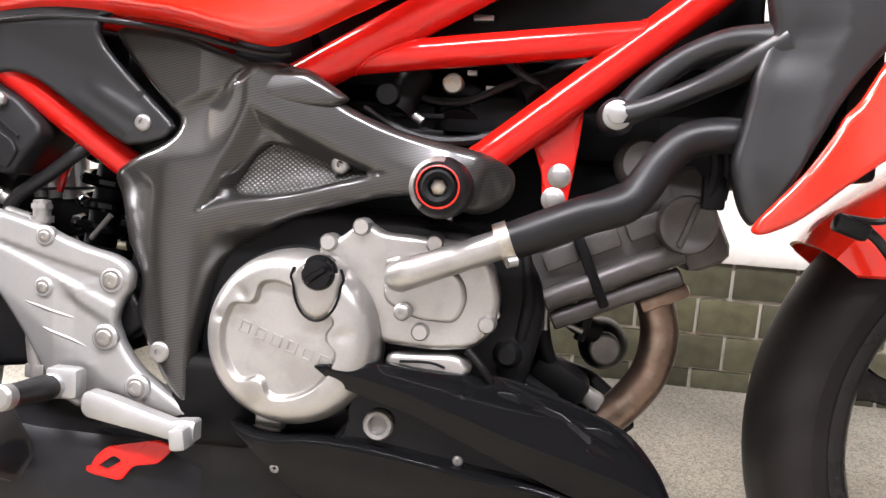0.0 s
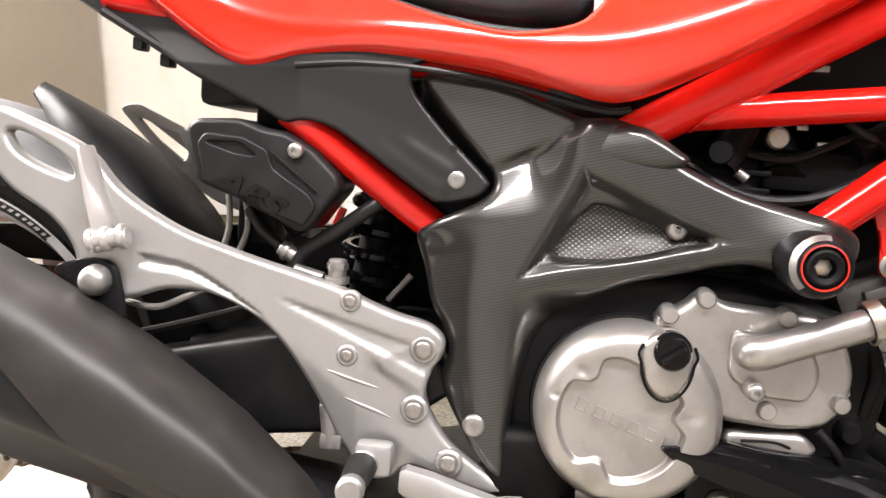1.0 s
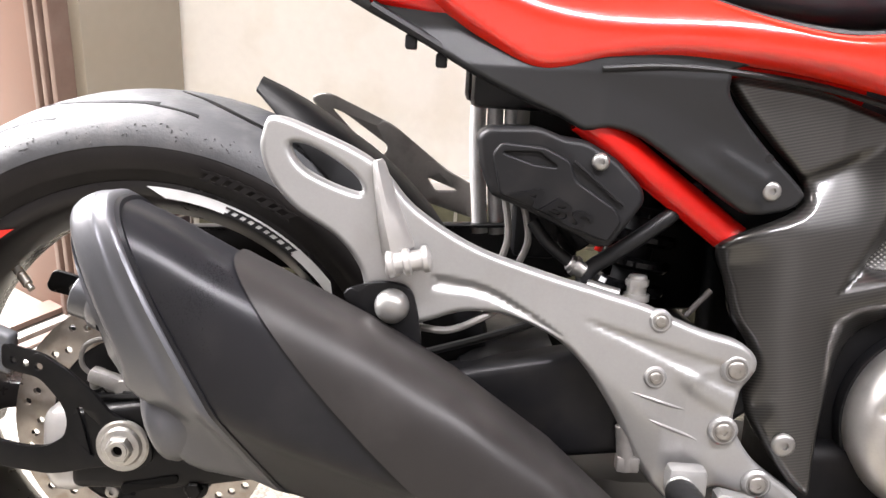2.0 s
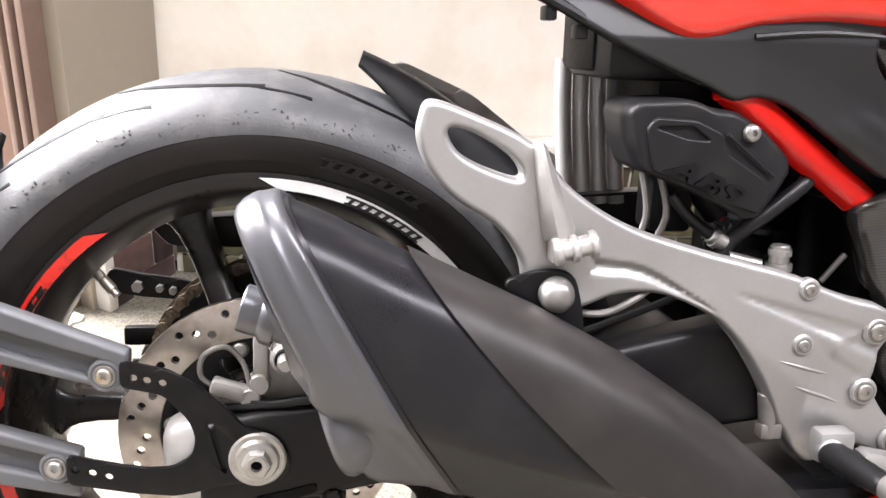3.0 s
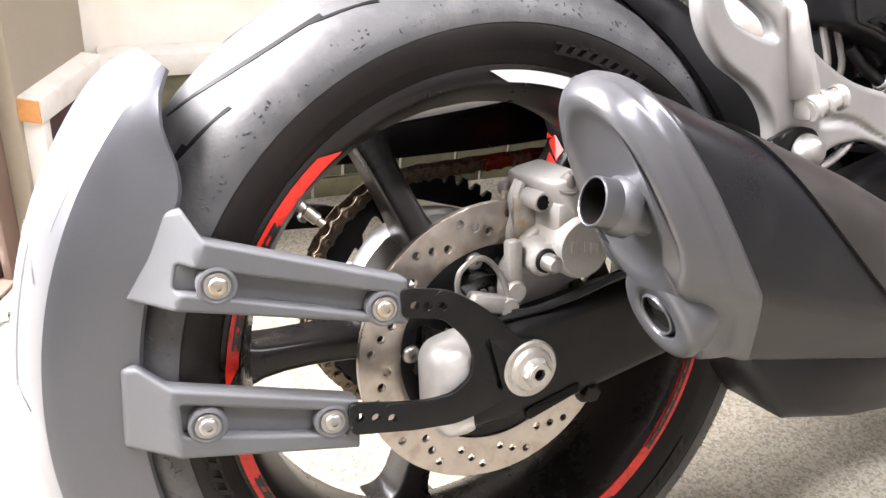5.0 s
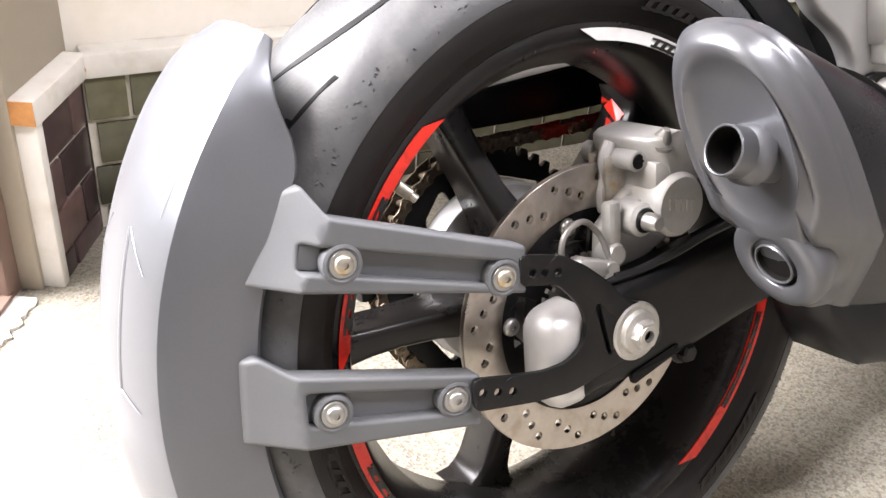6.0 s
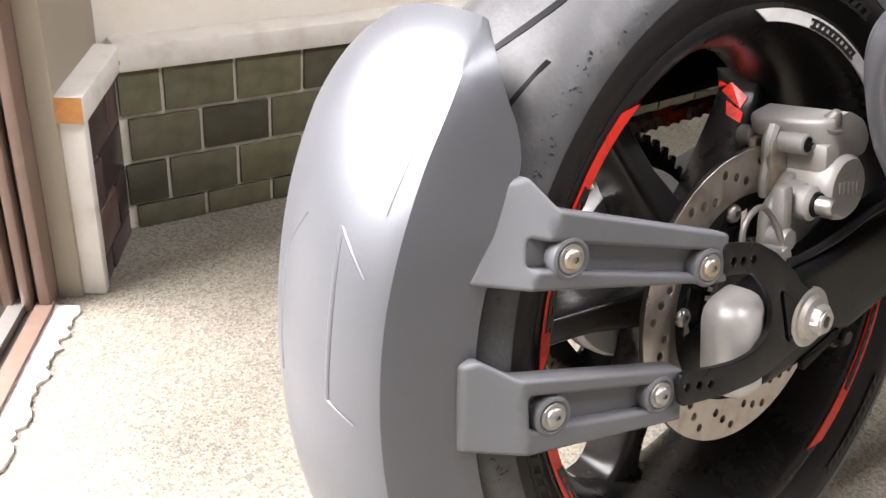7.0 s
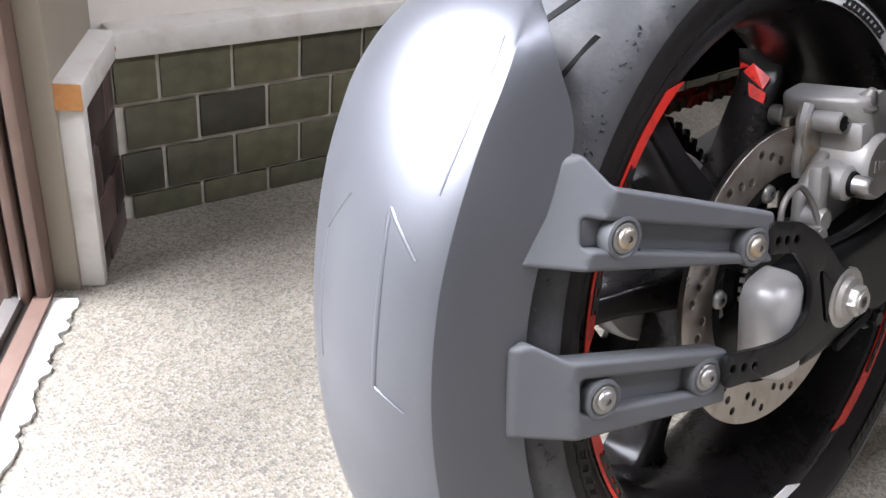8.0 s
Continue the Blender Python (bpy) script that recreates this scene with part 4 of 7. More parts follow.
def fender_rib(pts, w=0.0026):
    """A raised moulding line on the fender's back, through (degrees, y)."""
    rings = []
    line = catmull([Vector((a / 100, y)) for a, y in pts], 4, False)
    for i, q in enumerate(line):
        a, y = q.x * 100, q.y
        rad = fender_crown(a, y)
        d = (line[min(i + 1, len(line) - 1)] - line[max(i - 1, 0)])
        t = Vector((d.y, -d.x * 35)).normalized()
        ring = []
        for s, lift in ((-1, -0.0004), (-0.4, w * 0.26), (0.4, w * 0.26), (1, -0.0004)):
            ring.append(polar(rad + lift, a + t.x * s * w * 160, y + t.y * s * w, 0.0, TZ))
        rings.append(ring)
    return skin(rings)


for pts in ([(162.1, -0.049), (157.9, -0.0264)], [(157.9, -0.0264), (167, -0.0278), (175.2, -0.0258)], [(175.2, -0.0258), (177.1, -0.0465)], [(157.7, 0.0112), (161.7, 0.034)], [(161.7, 0.034), (167.5, 0.0349), (175.2, 0.033)], [(140.1, -0.058), (144, -0.0625), (149.7, -0.0612), (155.8, -0.0567)]):
    part("moulding", fender_rib(pts, 0.0011 if len(pts) == 4 else 0.0024), HUGGER, fender, smooth=60)

arm1 = fillet([(-0.2555, 0.4655), (-0.2435, 0.4685), (-0.234, 0.449), (-0.0985, 0.4025), (-0.1, 0.3675), (-0.26, 0.4035), (-0.2865, 0.409)], 0.003)
arm2 = fillet([(-0.295, 0.3585), (-0.2858, 0.3615), (-0.268, 0.348), (-0.14, 0.316), (-0.1415, 0.2765), (-0.2646, 0.2935), (-0.3, 0.2995)], 0.003)


def fender_arm(outline, a, b, channel, face, fall, bend, turn):
    """An arm with a sunk channel between two screw bosses; beyond a bend its wide foot turns in to the fender's side."""
    (bx, bz), (nx, nz) = bend
    along = lambda x: (-0.1 - x) * fall
    slope = lambda x, z: along(x) + turn * max(0.0, (x - bx) * nx + (z - bz) * nz)
    m = part("fender_arm", shell(outline, face, 0.016, 0.0035, [channel], slope, 0.006), ARM, fender, "grey plastic fender arm", 40)
    inset = [Vector((p[0], p[1])) for p in channel]
    part("channel", shell(inset, face + 0.009, 0.003, 0.0005, fn=lambda x, z: along(x), step=0.02), ARM, m)
    for x, z, mt in ((*a, GOLD_ZINC if channel is not CH2 else STEEL), (*b, GOLD_ZINC if channel is not CH2 else STEEL)):
        y = face + along(x)
        tilt = -math.degrees(math.atan(fall))
        for name, mesh, mat in (("boss", lathe([(0.0, 0.0), (0.0097, 0.0), (0.0112, -0.0012), (0.0132, -0.0004), (0.0138, 0.002), (0.0138, 0.012), (0, 0.012)], 0, 0, 28), ARM),
                                ("collar", lathe([(0, -0.0012), (0.0088, -0.0012), (0.0094, -0.0002), (0, 0.0004)], 0, 0, 24), STEEL)):
            part(name, mesh, mat, m).matrix_basis = pose(x, y, z, 0, 0, tilt)
        bolt(m, x, y - 0.0008, z, 0.0068, 0.0034, mt, rz=tilt)
    return m


CH1 = fillet([(-0.252, 0.4335), (-0.2565, 0.417), (-0.112, 0.3765), (-0.1095, 0.3925)], 0.003)
CH2 = fillet([(-0.2625, 0.3345), (-0.263, 0.3115), (-0.15, 0.2905), (-0.149, 0.3075)], 0.003)
fender_arm(arm1, (-0.2297, 0.4175), (-0.1176, 0.3832), CH1, -0.1255, 0.13, ((-0.258, 0.4039), (-0.873, 0.487)), 0.82)
fender_arm(arm2, (-0.2466, 0.3162), (-0.1606, 0.3026), CH2, -0.127, 0.147, ((-0.2665, 0.3), (-1.0, 0.0)), 0.66)

# -- rear caliper and sensor
cal = part("brake_caliper", skin([[Vector((x, y, z)) for x, z in fillet([(0.032 + dx, 0.452), (0.06, 0.456), (0.082, 0.445), (0.092, 0.43), (0.086, 0.417), (0.05, 0.42), (0.036 + dx, 0.436)], 0.006)] for y, dx in ((-0.113, 0.012), (-0.111, 0.006), (-0.104, 0.0), (-0.06, -0.01), (-0.052, -0.008), (-0.046, 0.0))]), CALIPER, bike, "dusty grey single-piston rear brake caliper", 35)
part("piston_housing", join(lathe([(0, -0.1185), (0.0225, -0.1185), (0.0255, -0.1155), (0.0262, -0.112), (0.0262, -0.07), (0.0, -0.07)], 0.057, 0.397, 36), block(0.06, -0.09, 0.42, 0.05, 0.045, 0.03, 0.008)), CALIPER, cal)
for i in range(5):
    part("cap_mark", block(0.045 + i * 0.006, -0.1189, 0.400 - i * 0.0012, 0.0032, 0.001, 0.009, 0), CALIPER, cal, "raised letter bar")
part("slide_boss", join(lathe([(0, -0.112), (0.0105, -0.112), (0.0135, -0.109), (0.0135, -0.082), (0, -0.082)], 0.0243, 0.3905, 24), block(0.036, -0.09, 0.396, 0.03, 0.022, 0.018, 0.005), block(0.003, -0.097, 0.386, 0.013, 0.012, 0.044, 0.004), lathe([(0, -0.106), (0.008, -0.106), (0.0095, -0.103), (0.0095, -0.09), (0, -0.09)], 0.0015, 0.366, 20)), CALIPER, cal, "pale bracket ear", 40)
part("slide_bolt", join(lathe([(0, -0.127), (0.005, -0.127), (0.0072, -0.1245), (0.0075, -0.112), (0, -0.112)], 0.0243, 0.3905, 18)), STEEL, cal, "pale slide bolt")
part("slide_seal", lathe([(0.0, -0.1145), (0.0088, -0.1145), (0.0098, -0.113), (0.0098, -0.11), (0, -0.11)], 0.0243, 0.3905, 22), DEEP, cal)
part("pin_boss", join(rod((0.0294, -0.0995, 0.434), (0.0294, -0.075, 0.434), 0.0082, 18, 0.0012), block(0.046, -0.09, 0.434, 0.03, 0.022, 0.014, 0.004)), CALIPER, cal)
part("pin_boss", rod((0.0294, -0.052, 0.435), (0.0294, -0.04, 0.435), 0.0082, 18, 0.001), CALIPER, cal)
part("pad_pin", rod((0.0294, -0.078, 0.434), (0.0294, -0.05, 0.435), 0.0032), STEEL, cal, "bright pad pin")
part("pin_slot", join(lathe([(0, -0.1003), (0.0056, -0.1003), (0.0062, -0.099), (0, -0.0985)], 0.0294, 0.434, 18), block(0.0294, -0.1007, 0.434, 0.0095, 0.0006, 0.0016, 0)), DEEP, cal, "slotted pin head")
part("pad_spring", tube([(0.024, -0.073, 0.447), (0.018, -0.073, 0.434), (0.02, -0.072, 0.42), (0.016, -0.072, 0.404), (0.018, -0.072, 0.392)], 0.0052, 8), CALIPER, cal)
part("bleed_screw", lathe([(0, -0.0155), (0.003, -0.015), (0.005, -0.0115), (0.0072, -0.0075), (0.0078, -0.004), (0.0105, -0.003), (0.0105, 0)], 0, 0, 16), CASE, cal, "grey bleed screw cap").matrix_basis = pose(0.0475, -0.104, 0.4445, -62, 0, 0)
part("caliper_bracket", shell(fillet([(0.0, 0.385), (0.03, 0.41), (0.095, 0.41), (0.1, 0.375), (0.05, 0.35), (0.015, 0.342), (-0.002, 0.352)], 0.008), -0.0885, 0.01, 0.003), CALIPER, cal, "grey caliper bracket")
part("brake_pad", block(0.03, -0.060, 0.417, 0.03, 0.007, 0.04, 0.002), GOLD_ZINC, cal, "worn brass-coloured pad backing")
part("brake_pad", block(0.03, -0.0755, 0.417, 0.03, 0.006, 0.04, 0.002), GOLD_ZINC, cal, "worn brass-coloured pad backing")
sens = part("wheel_speed_sensor", join(block(-0.022, -0.1, 0.361, 0.034, 0.016, 0.014, 0.004, Matrix.Rotation(radians(18), 4, "Y")), rod((-0.006, -0.108, 0.355), (-0.006, -0.09, 0.355), 0.0085, 14, 0.001),
       rod((-0.037, -0.1, 0.355), (-0.03, -0.1, 0.357), 0.005, 12, 0.001)), CALIPER, bike, "grey wheel speed sensor")
part("sensor_cable", tube([(-0.03, -0.098, 0.36), (-0.046, -0.098, 0.372), (-0.044, -0.098, 0.39), (-0.026, -0.098, 0.398), (-0.012, -0.1, 0.385), (-0.006, -0.104, 0.366)], 0.0024, 8), CASE, sens)
part("brake_hose", tube([(-0.03, -0.103, 0.346), (0.02, -0.112, 0.352), (0.08, -0.118, 0.366), (0.16, -0.122, 0.382), (0.3, -0.11, 0.42), (0.42, -0.09, 0.46)], 0.0036, 8), RUBBER, bike, "thin black brake hose")
part("sensor_lead", tube([(-0.005, -0.108, 0.352), (0.04, -0.116, 0.355), (0.1, -0.121, 0.372), (0.2, -0.118, 0.4)], 0.002, 8), RUBBER, bike)

# -- sprocket and chain on the far side
def gear(r0, r1, n, y0, y1, x=AX, z=AZ):
    o = [p for k in range(n) for p in (polar(r0, k * 360 / n, 0, x, z), polar(r1, (k + 0.3) * 360 / n, 0, x, z), polar(r1, (k + 0.55) * 360 / n, 0, x, z), polar(r0, (k + 0.8) * 360 / n, 0, x, z))]
    return [p.xz for p in o]


spr = part("sprocket", shell(gear(0.109, 0.117, 47, 0, 0), 0.0735, 0.006, 0.0006, [list(reversed(fillet([polar(r, a).xz for r, a in ((0.068, c - 28), (0.098, c - 26), (0.098, c + 26), (0.068, c + 28))], 0.008))) for c in range(0, 360, 72)] + [ring2(AX, AZ, 0.04, 20)], step=0.03), SATIN_BLACK, bike, "black rear sprocket", 30)
link_bm = shell(fillet([(-0.0135, 0), (-0.008, 0.0072), (-0.003, 0.0045), (0.003, 0.0045), (0.008, 0.0072), (0.0135, 0), (0.008, -0.0072), (0.003, -0.0045), (-0.003, -0.0045), (-0.008, -0.0072)], 0.004, 2), 0, 0.0018, 0.0004, step=0.05)
lm = join(link_bm, moved(shell([(-0.0135, 0), (-0.008, 0.0072), (0.008, 0.0072), (0.0135, 0), (0.008, -0.0072), (-0.008, -0.0072)], 0, 0.0018, 0.0004, step=0.05), Matrix.Translation((0, 0.0145, 0))),
          lathe([(0, -0.002), (0.0032, -0.002), (0.0032, 0.018), (0, 0.018)], -0.008, 0, 8), lathe([(0, -0.002), (0.0032, -0.002), (0.0032, 0.018), (0, 0.018)], 0.008, 0, 8))
chain = part("drive_chain", block(0.3, 0.076, 0.415, 0.02, 0.012, 0.012, 0.003), CHAIN, bike, "grimy drive chain, red oiled in places")
def chain_path():
    pts, R = [], 0.1165
    x = 0.5
    while x > 0.0:
        pts.append((x, AZ + R + 0.002 * x / 0.5 + 0.000))
        x -= 0.01587
    a = 90.0
    while a < 272:
        p = polar(R, a)
        pts.append((p.x, p.z))
        a += math.degrees(0.01587 / R)
    x = 0.02
    while x < 0.5:
        pts.append((x, AZ - R + 0.06 * x / 0.5))
        x += 0.01587
    return pts


cp = chain_path()
link_me = {}
for i, ((x0, z0), (x1, z1)) in enumerate(zip(cp, cp[1:])):
    red = 0.06 < x0 < 0.2 and i < 45 and i % 3 != 0
    key = CHAIN_RED if red else CHAIN
    ang = math.degrees(math.atan2(z1 - z0, x1 - x0))
    if key not in link_me:
        b = lm.copy()
        o = part("link", b, key, chain, smooth=30)
        link_me[key] = o
    else:
        o = share(link_me[key], "link", chain)
    o.matrix_basis = pose((x0 + x1) / 2, 0.069 + (0.0024 if i % 2 else 0), (z0 + z1) / 2, 0, -ang, 0)
lm.free()
part("chain_guard", join(shell(fillet([(-0.12, 0.463), (0.0, 0.476), (0.12, 0.486), (0.3, 0.5), (0.42, 0.5), (0.42, 0.445), (0.3, 0.44), (0.1, 0.436), (-0.1, 0.44)], 0.008), 0.098, 0.004, 0.002), block(0.14, 0.085, 0.488, 0.54, 0.03, 0.003, 0.001, Matrix.Rotation(radians(-4), 4, "Y"))), SATIN_BLACK, bike, "black chain guard")
part("adjuster", join(block(-0.105, 0.1, 0.318, 0.05, 0.03, 0.03, 0.005), rod((-0.14, 0.1, 0.315), (-0.1, 0.1, 0.315), 0.004), block(-0.11, 0.1, 0.345, 0.075, 0.012, 0.02, 0.003)), SATIN_BLACK, swing, "chain adjuster block")

adj = part("adjuster_plate", shell(fillet([(-0.166, 0.4), (-0.158, 0.418), (-0.127, 0.411), (-0.085, 0.405), (-0.05, 0.39), (-0.05, 0.35), (-0.084, 0.383), (-0.129, 0.387), (-0.162, 0.393)], 0.006), 0.096, 0.006, 0.0015), SATIN_BLACK, swing, "black chain guard stay")
part("adjuster_nut", join(*[rod((x, 0.088, z), (x, 0.097, z), r, 6) for x, z, r in ((-0.131, 0.399, 0.006), (-0.109, 0.397, 0.0042), (-0.096, 0.3945, 0.0042))]), STEEL, adj, "plated adjuster nut")

# -- exhaust silencer
def exhaust_ring(T, B, hw, yc=-0.192, p=2.8, n=72, grow=0.0, face=0.0, bow=0.0):
    """A slanted section between an upper and a lower point: rounded above, folded in below a crease; face blends
    to the pinched outline of the end face (above 1: a plain oval)."""
    T, B = Vector((T[0], 0, T[1])), Vector((B[0], 0, B[1]))
    c, h = (T + B) / 2, (T - B) / 2
    k = 1 + grow / h.length
    out = []
    for i in range(n):
        a = i * math.tau / n
        ca, sa = math.cos(a), math.sin(a)
        ca, sa = math.copysign(abs(ca) ** (2 / p), ca), math.copysign(abs(sa) ** (2 / p), sa)
        fold = 1.0 - 1.05 * max(0.0, -ca - 0.3)
        pinch = smooth_at(ca, [-1, -0.85, -0.65, -0.42, -0.2, 0.0, 1.0], [0.84, 0.85, 0.8, 0.64, 0.84, 1.0, 1.0] if sa > 0 else [0.84, 0.86, 0.82, 0.74, 0.92, 1.0, 1.0])
        f = 1.0 if face > 1 else fold + (pinch - fold) * face
        q = bow * (1 - ca * ca) + (0.007 * math.exp(-((ca + 0.27) / 0.13) ** 2) - 0.003 * math.exp(-((ca + 0.5) / 0.1) ** 2)) * (face if face <= 1 else 0.0)
        out.append(c + h * (k * ca) + Vector((-q, yc + sa * (hw + grow) * f, -0.35 * q)))
    return out


BODY = [((0.022, 0.5425), (0.152, 0.3085), 0.062), ((0.06, 0.527), (0.175, 0.302), 0.064), ((0.105, 0.505), (0.205, 0.295), 0.065), ((0.19, 0.466), (0.27, 0.281), 0.064), ((0.29, 0.413), (0.35, 0.263), 0.059),
        ((0.37, 0.358), (0.42, 0.249), 0.051), ((0.43, 0.306), (0.455, 0.24), 0.042), ((0.46, 0.274), (0.468, 0.24), 0.028)]


def spread(rows, n):
    """Sections smoothly between the given ones."""
    flat = [np.array([*t, *b, w]) for t, b, w in rows]
    out = []
    for i in range(len(flat) - 1):
        a, b, c, d = flat[max(i - 1, 0)], flat[i], flat[i + 1], flat[min(i + 2, len(flat) - 1)]
        for k in range(n):
            t = k / n
            out.append(0.5 * (2 * b + (c - a) * t + (2 * a - 5 * b + 4 * c - d) * t * t + (3 * b - a - 3 * c + d) * t ** 3))
    out.append(flat[-1])
    return [((q[0], q[1]), (q[2], q[3]), q[4]) for q in out]


muffler = part("exhaust_silencer", skin([exhaust_ring(*s, grow=-0.002) for s in spread(BODY, 4)]), MUFFLER, bike, "matt dark grey exhaust silencer with two outlets", 60)
CAP = [((0.024, 0.5435), (0.157, 0.307), 0.0625, -0.192, 2.8, 0.0), ((0.0195, 0.5452), (0.1515, 0.3085), 0.0652, -0.192, 2.8, 0.0), ((0.0145, 0.5445), (0.1435, 0.312), 0.0635, -0.192, 2.75, 0.05), ((0.0105, 0.5438), (0.134, 0.3165), 0.0618, -0.193, 2.7, 0.15), ((0.0075, 0.5438), (0.1255, 0.3185), 0.0626, -0.1935, 2.65, 0.3), ((0.0035, 0.5425), (0.114, 0.3215), 0.0598, -0.195, 2.5, 0.55),
       ((-0.0025, 0.539), (0.0985, 0.326), 0.0565, -0.197, 2.5, 0.85), ((-0.0065, 0.5345), (0.0895, 0.3305), 0.053, -0.199, 2.45, 1.0), ((-0.0078, 0.531), (0.0862, 0.336), 0.0495, -0.2, 2.4, 1.0), ((-0.0065, 0.5275), (0.0845, 0.3415), 0.0465, -0.201, 2.4, 1.0),
       ((-0.0045, 0.524), (0.0455, 0.4), 0.0425, -0.204, 2.4, 2.0), ((0.0015, 0.5175), (0.0455, 0.4095), 0.0375, -0.204, 2.3, 2.0), ((0.0075, 0.508), (0.0435, 0.418), 0.031, -0.204, 2.2, 2.0)]
capr = []
for (t0, b0, w0, y0, p0, f0), (t1, b1, w1, y1, p1, f1) in zip(CAP, CAP[1:]):
    for k in range(2):
        u = k / 2
        mix = lambda p, q: p + (q - p) * u
        capr.append(exhaust_ring((mix(t0[0], t1[0]), mix(t0[1], t1[1])), (mix(b0[0], b1[0]), mix(b0[1], b1[1])), mix(w0, w1), mix(y0, y1), mix(p0, p1), face=f0 if f1 > 1 else mix(f0, f1)))
capr.append(exhaust_ring(*CAP[-1][:5], face=2.0))
part("end_cap", skin(capr), MUFFLER_CAP, muffler, "silver-grey cast end cap with a dished face", 55)
part("cap_seam", skin([exhaust_ring((0.0235, 0.5418), (0.155, 0.3085), 0.0618, grow=0.0005), exhaust_ring((0.029, 0.5405), (0.162, 0.3065), 0.0622, grow=0.0005)]), MUFFLER, muffler, "dark seam behind the end cap")
SHIELD = [((0.118, 0.5), (0.362, 0.258), 0.061, 0.013), ((0.15, 0.485), (0.374, 0.2565), 0.061, 0.011), ((0.22, 0.452), (0.39, 0.254), 0.061, 0.008), ((0.29, 0.413), (0.405, 0.252), 0.0585, 0.006), ((0.37, 0.358), (0.432, 0.246), 0.051, 0.0), ((0.43, 0.306), (0.455, 0.24), 0.042, 0.0), ((0.46, 0.274), (0.468, 0.24), 0.028, 0.0)]
rows = [np.array([*t, *b, w, q]) for t, b, w, q in SHIELD]
sheath = [exhaust_ring(SHIELD[0][0], SHIELD[0][1], SHIELD[0][2], grow=-0.003, bow=SHIELD[0][3])]
for p, q in zip(rows, rows[1:]):
    for k in range(4):
        v = p + (q - p) * k / 4
        sheath.append(exhaust_ring((v[0], v[1]), (v[2], v[3]), v[4], grow=0.0045, bow=v[5]))
sheath.append(exhaust_ring(SHIELD[-1][0], SHIELD[-1][1], SHIELD[-1][2], grow=0.0045))
part("heat_shield", skin(sheath), SHIELD_PAINT, muffler, "smooth warm-grey heat shield", 35)


def outlet(x, y, z, r, length, out, way=(-0.95, 0.09, 0.27), weld_at=True):
    d = Vector(way).normalized()
    a = Vector((x, y, z)) - d * length
    b = Vector((x, y, z)) + d * out
    up = d.orthogonal().normalized()
    sd = d.cross(up)
    circ = lambda c, q: [c + (up * math.cos(i * math.tau / 28) + sd * math.sin(i * math.tau / 28)) * q for i in range(28)]
    part("outlet_pipe", skin([circ(a, r), circ(b - d * 0.001, r), circ(b, r - 0.0008), circ(b - d * 0.0005, r - 0.0016), circ(a + d * 0.01, r - 0.002)], True), MUFFLER_CAP, muffler, "steel outlet pipe", 35)
    part("outlet_bore", skin([circ(b - d * 0.0015, r - 0.0021), circ(b - d * 0.024, r - 0.0024), circ(b - d * 0.0245, 0.0004)], False), PIPE_DARK, muffler, "sooty dark bore")
    if weld_at:
        part("weld_ring", skin([circ(b - d * (out + 0.004), r + 0.004), circ(b - d * (out - 0.004), r + 0.0035), circ(b - d * (out - 0.008), r)], False), MUFFLER_CAP, muffler)


outlet(0.0185, -0.2125, 0.459, 0.0172, 0.03, 0.0225)
LOBE, LOBE_WAY = Vector((0.0592, -0.2035, 0.3695)), Vector((-0.939, 0.033, -0.342)).normalized()


def lobe_ring(r, out, n=40):
    up = Vector((-0.342, 0.012, 0.94))
    sd = up.cross(LOBE_WAY)
    return [LOBE + LOBE_WAY * out + (sd * math.cos(i * math.tau / n) + up * math.sin(i * math.tau / n)) * r for i in range(n)]


part("outlet_lobe", skin([lobe_ring(r, q) for r, q in ((0.031, -0.032), (0.0375, -0.018), (0.0388, -0.007), (0.0365, -0.002), (0.033, 0.0), (0.0212, 0.0), (0.02, -0.001), (0.0196, -0.004), (0.0192, -0.02))], False), MUFFLER_CAP, muffler, "flat-faced lobe round the lower outlet", 60)
# black disc hides the cap behind and paints the gap's shade
part("lobe_gap_shade", skin([lobe_ring(0.0195, -0.0055), lobe_ring(0.001, -0.0057)], False), PIPE_DARK, muffler, "black disc painting the shade in the outlet gap")
outlet(*(LOBE - LOBE_WAY * 0.001), 0.0165, 0.03, 0.0015, LOBE_WAY, False)
part("front_chamber", skin([[Vector((x, yc + sy * wy, zc + sz * wz)) for sy, sz in ((-1, -0.6), (-0.8, -1), (0.8, -1), (1, -0.6), (1, 0.6), (0.8, 1), (-0.8, 1), (-1, 0.6))]
     for x, yc, zc, wy, wz in ((0.22, -0.11, 0.272, 0.03, 0.02), (0.25, -0.11, 0.255, 0.05, 0.045), (0.33, -0.11, 0.245, 0.06, 0.05), (0.46, -0.1, 0.225, 0.06, 0.05), (0.62, -0.06, 0.215, 0.07, 0.045), (0.68, -0.03, 0.215, 0.05, 0.03))]), MUFFLER, bike, "dark grey exhaust chamber under the engine", 50)
hang_b = part("exhaust_bracket", shell(fillet([(0.19, 0.47), (0.225, 0.481), (0.25, 0.478), (0.258, 0.45), (0.262, 0.42), (0.235, 0.425)], 0.012), -0.163, 0.006, 0.0015), SATIN_BLACK, bike, "black steel exhaust hanger tab")
part("hanger_bolt", lathe([(0, -0.18), (0.007, -0.1795), (0.0125, -0.175), (0.014, -0.169), (0.0145, -0.164), (0.0, -0.162)], 0.235, 0.461, 24), STEEL, hang_b, "domed steel bolt")

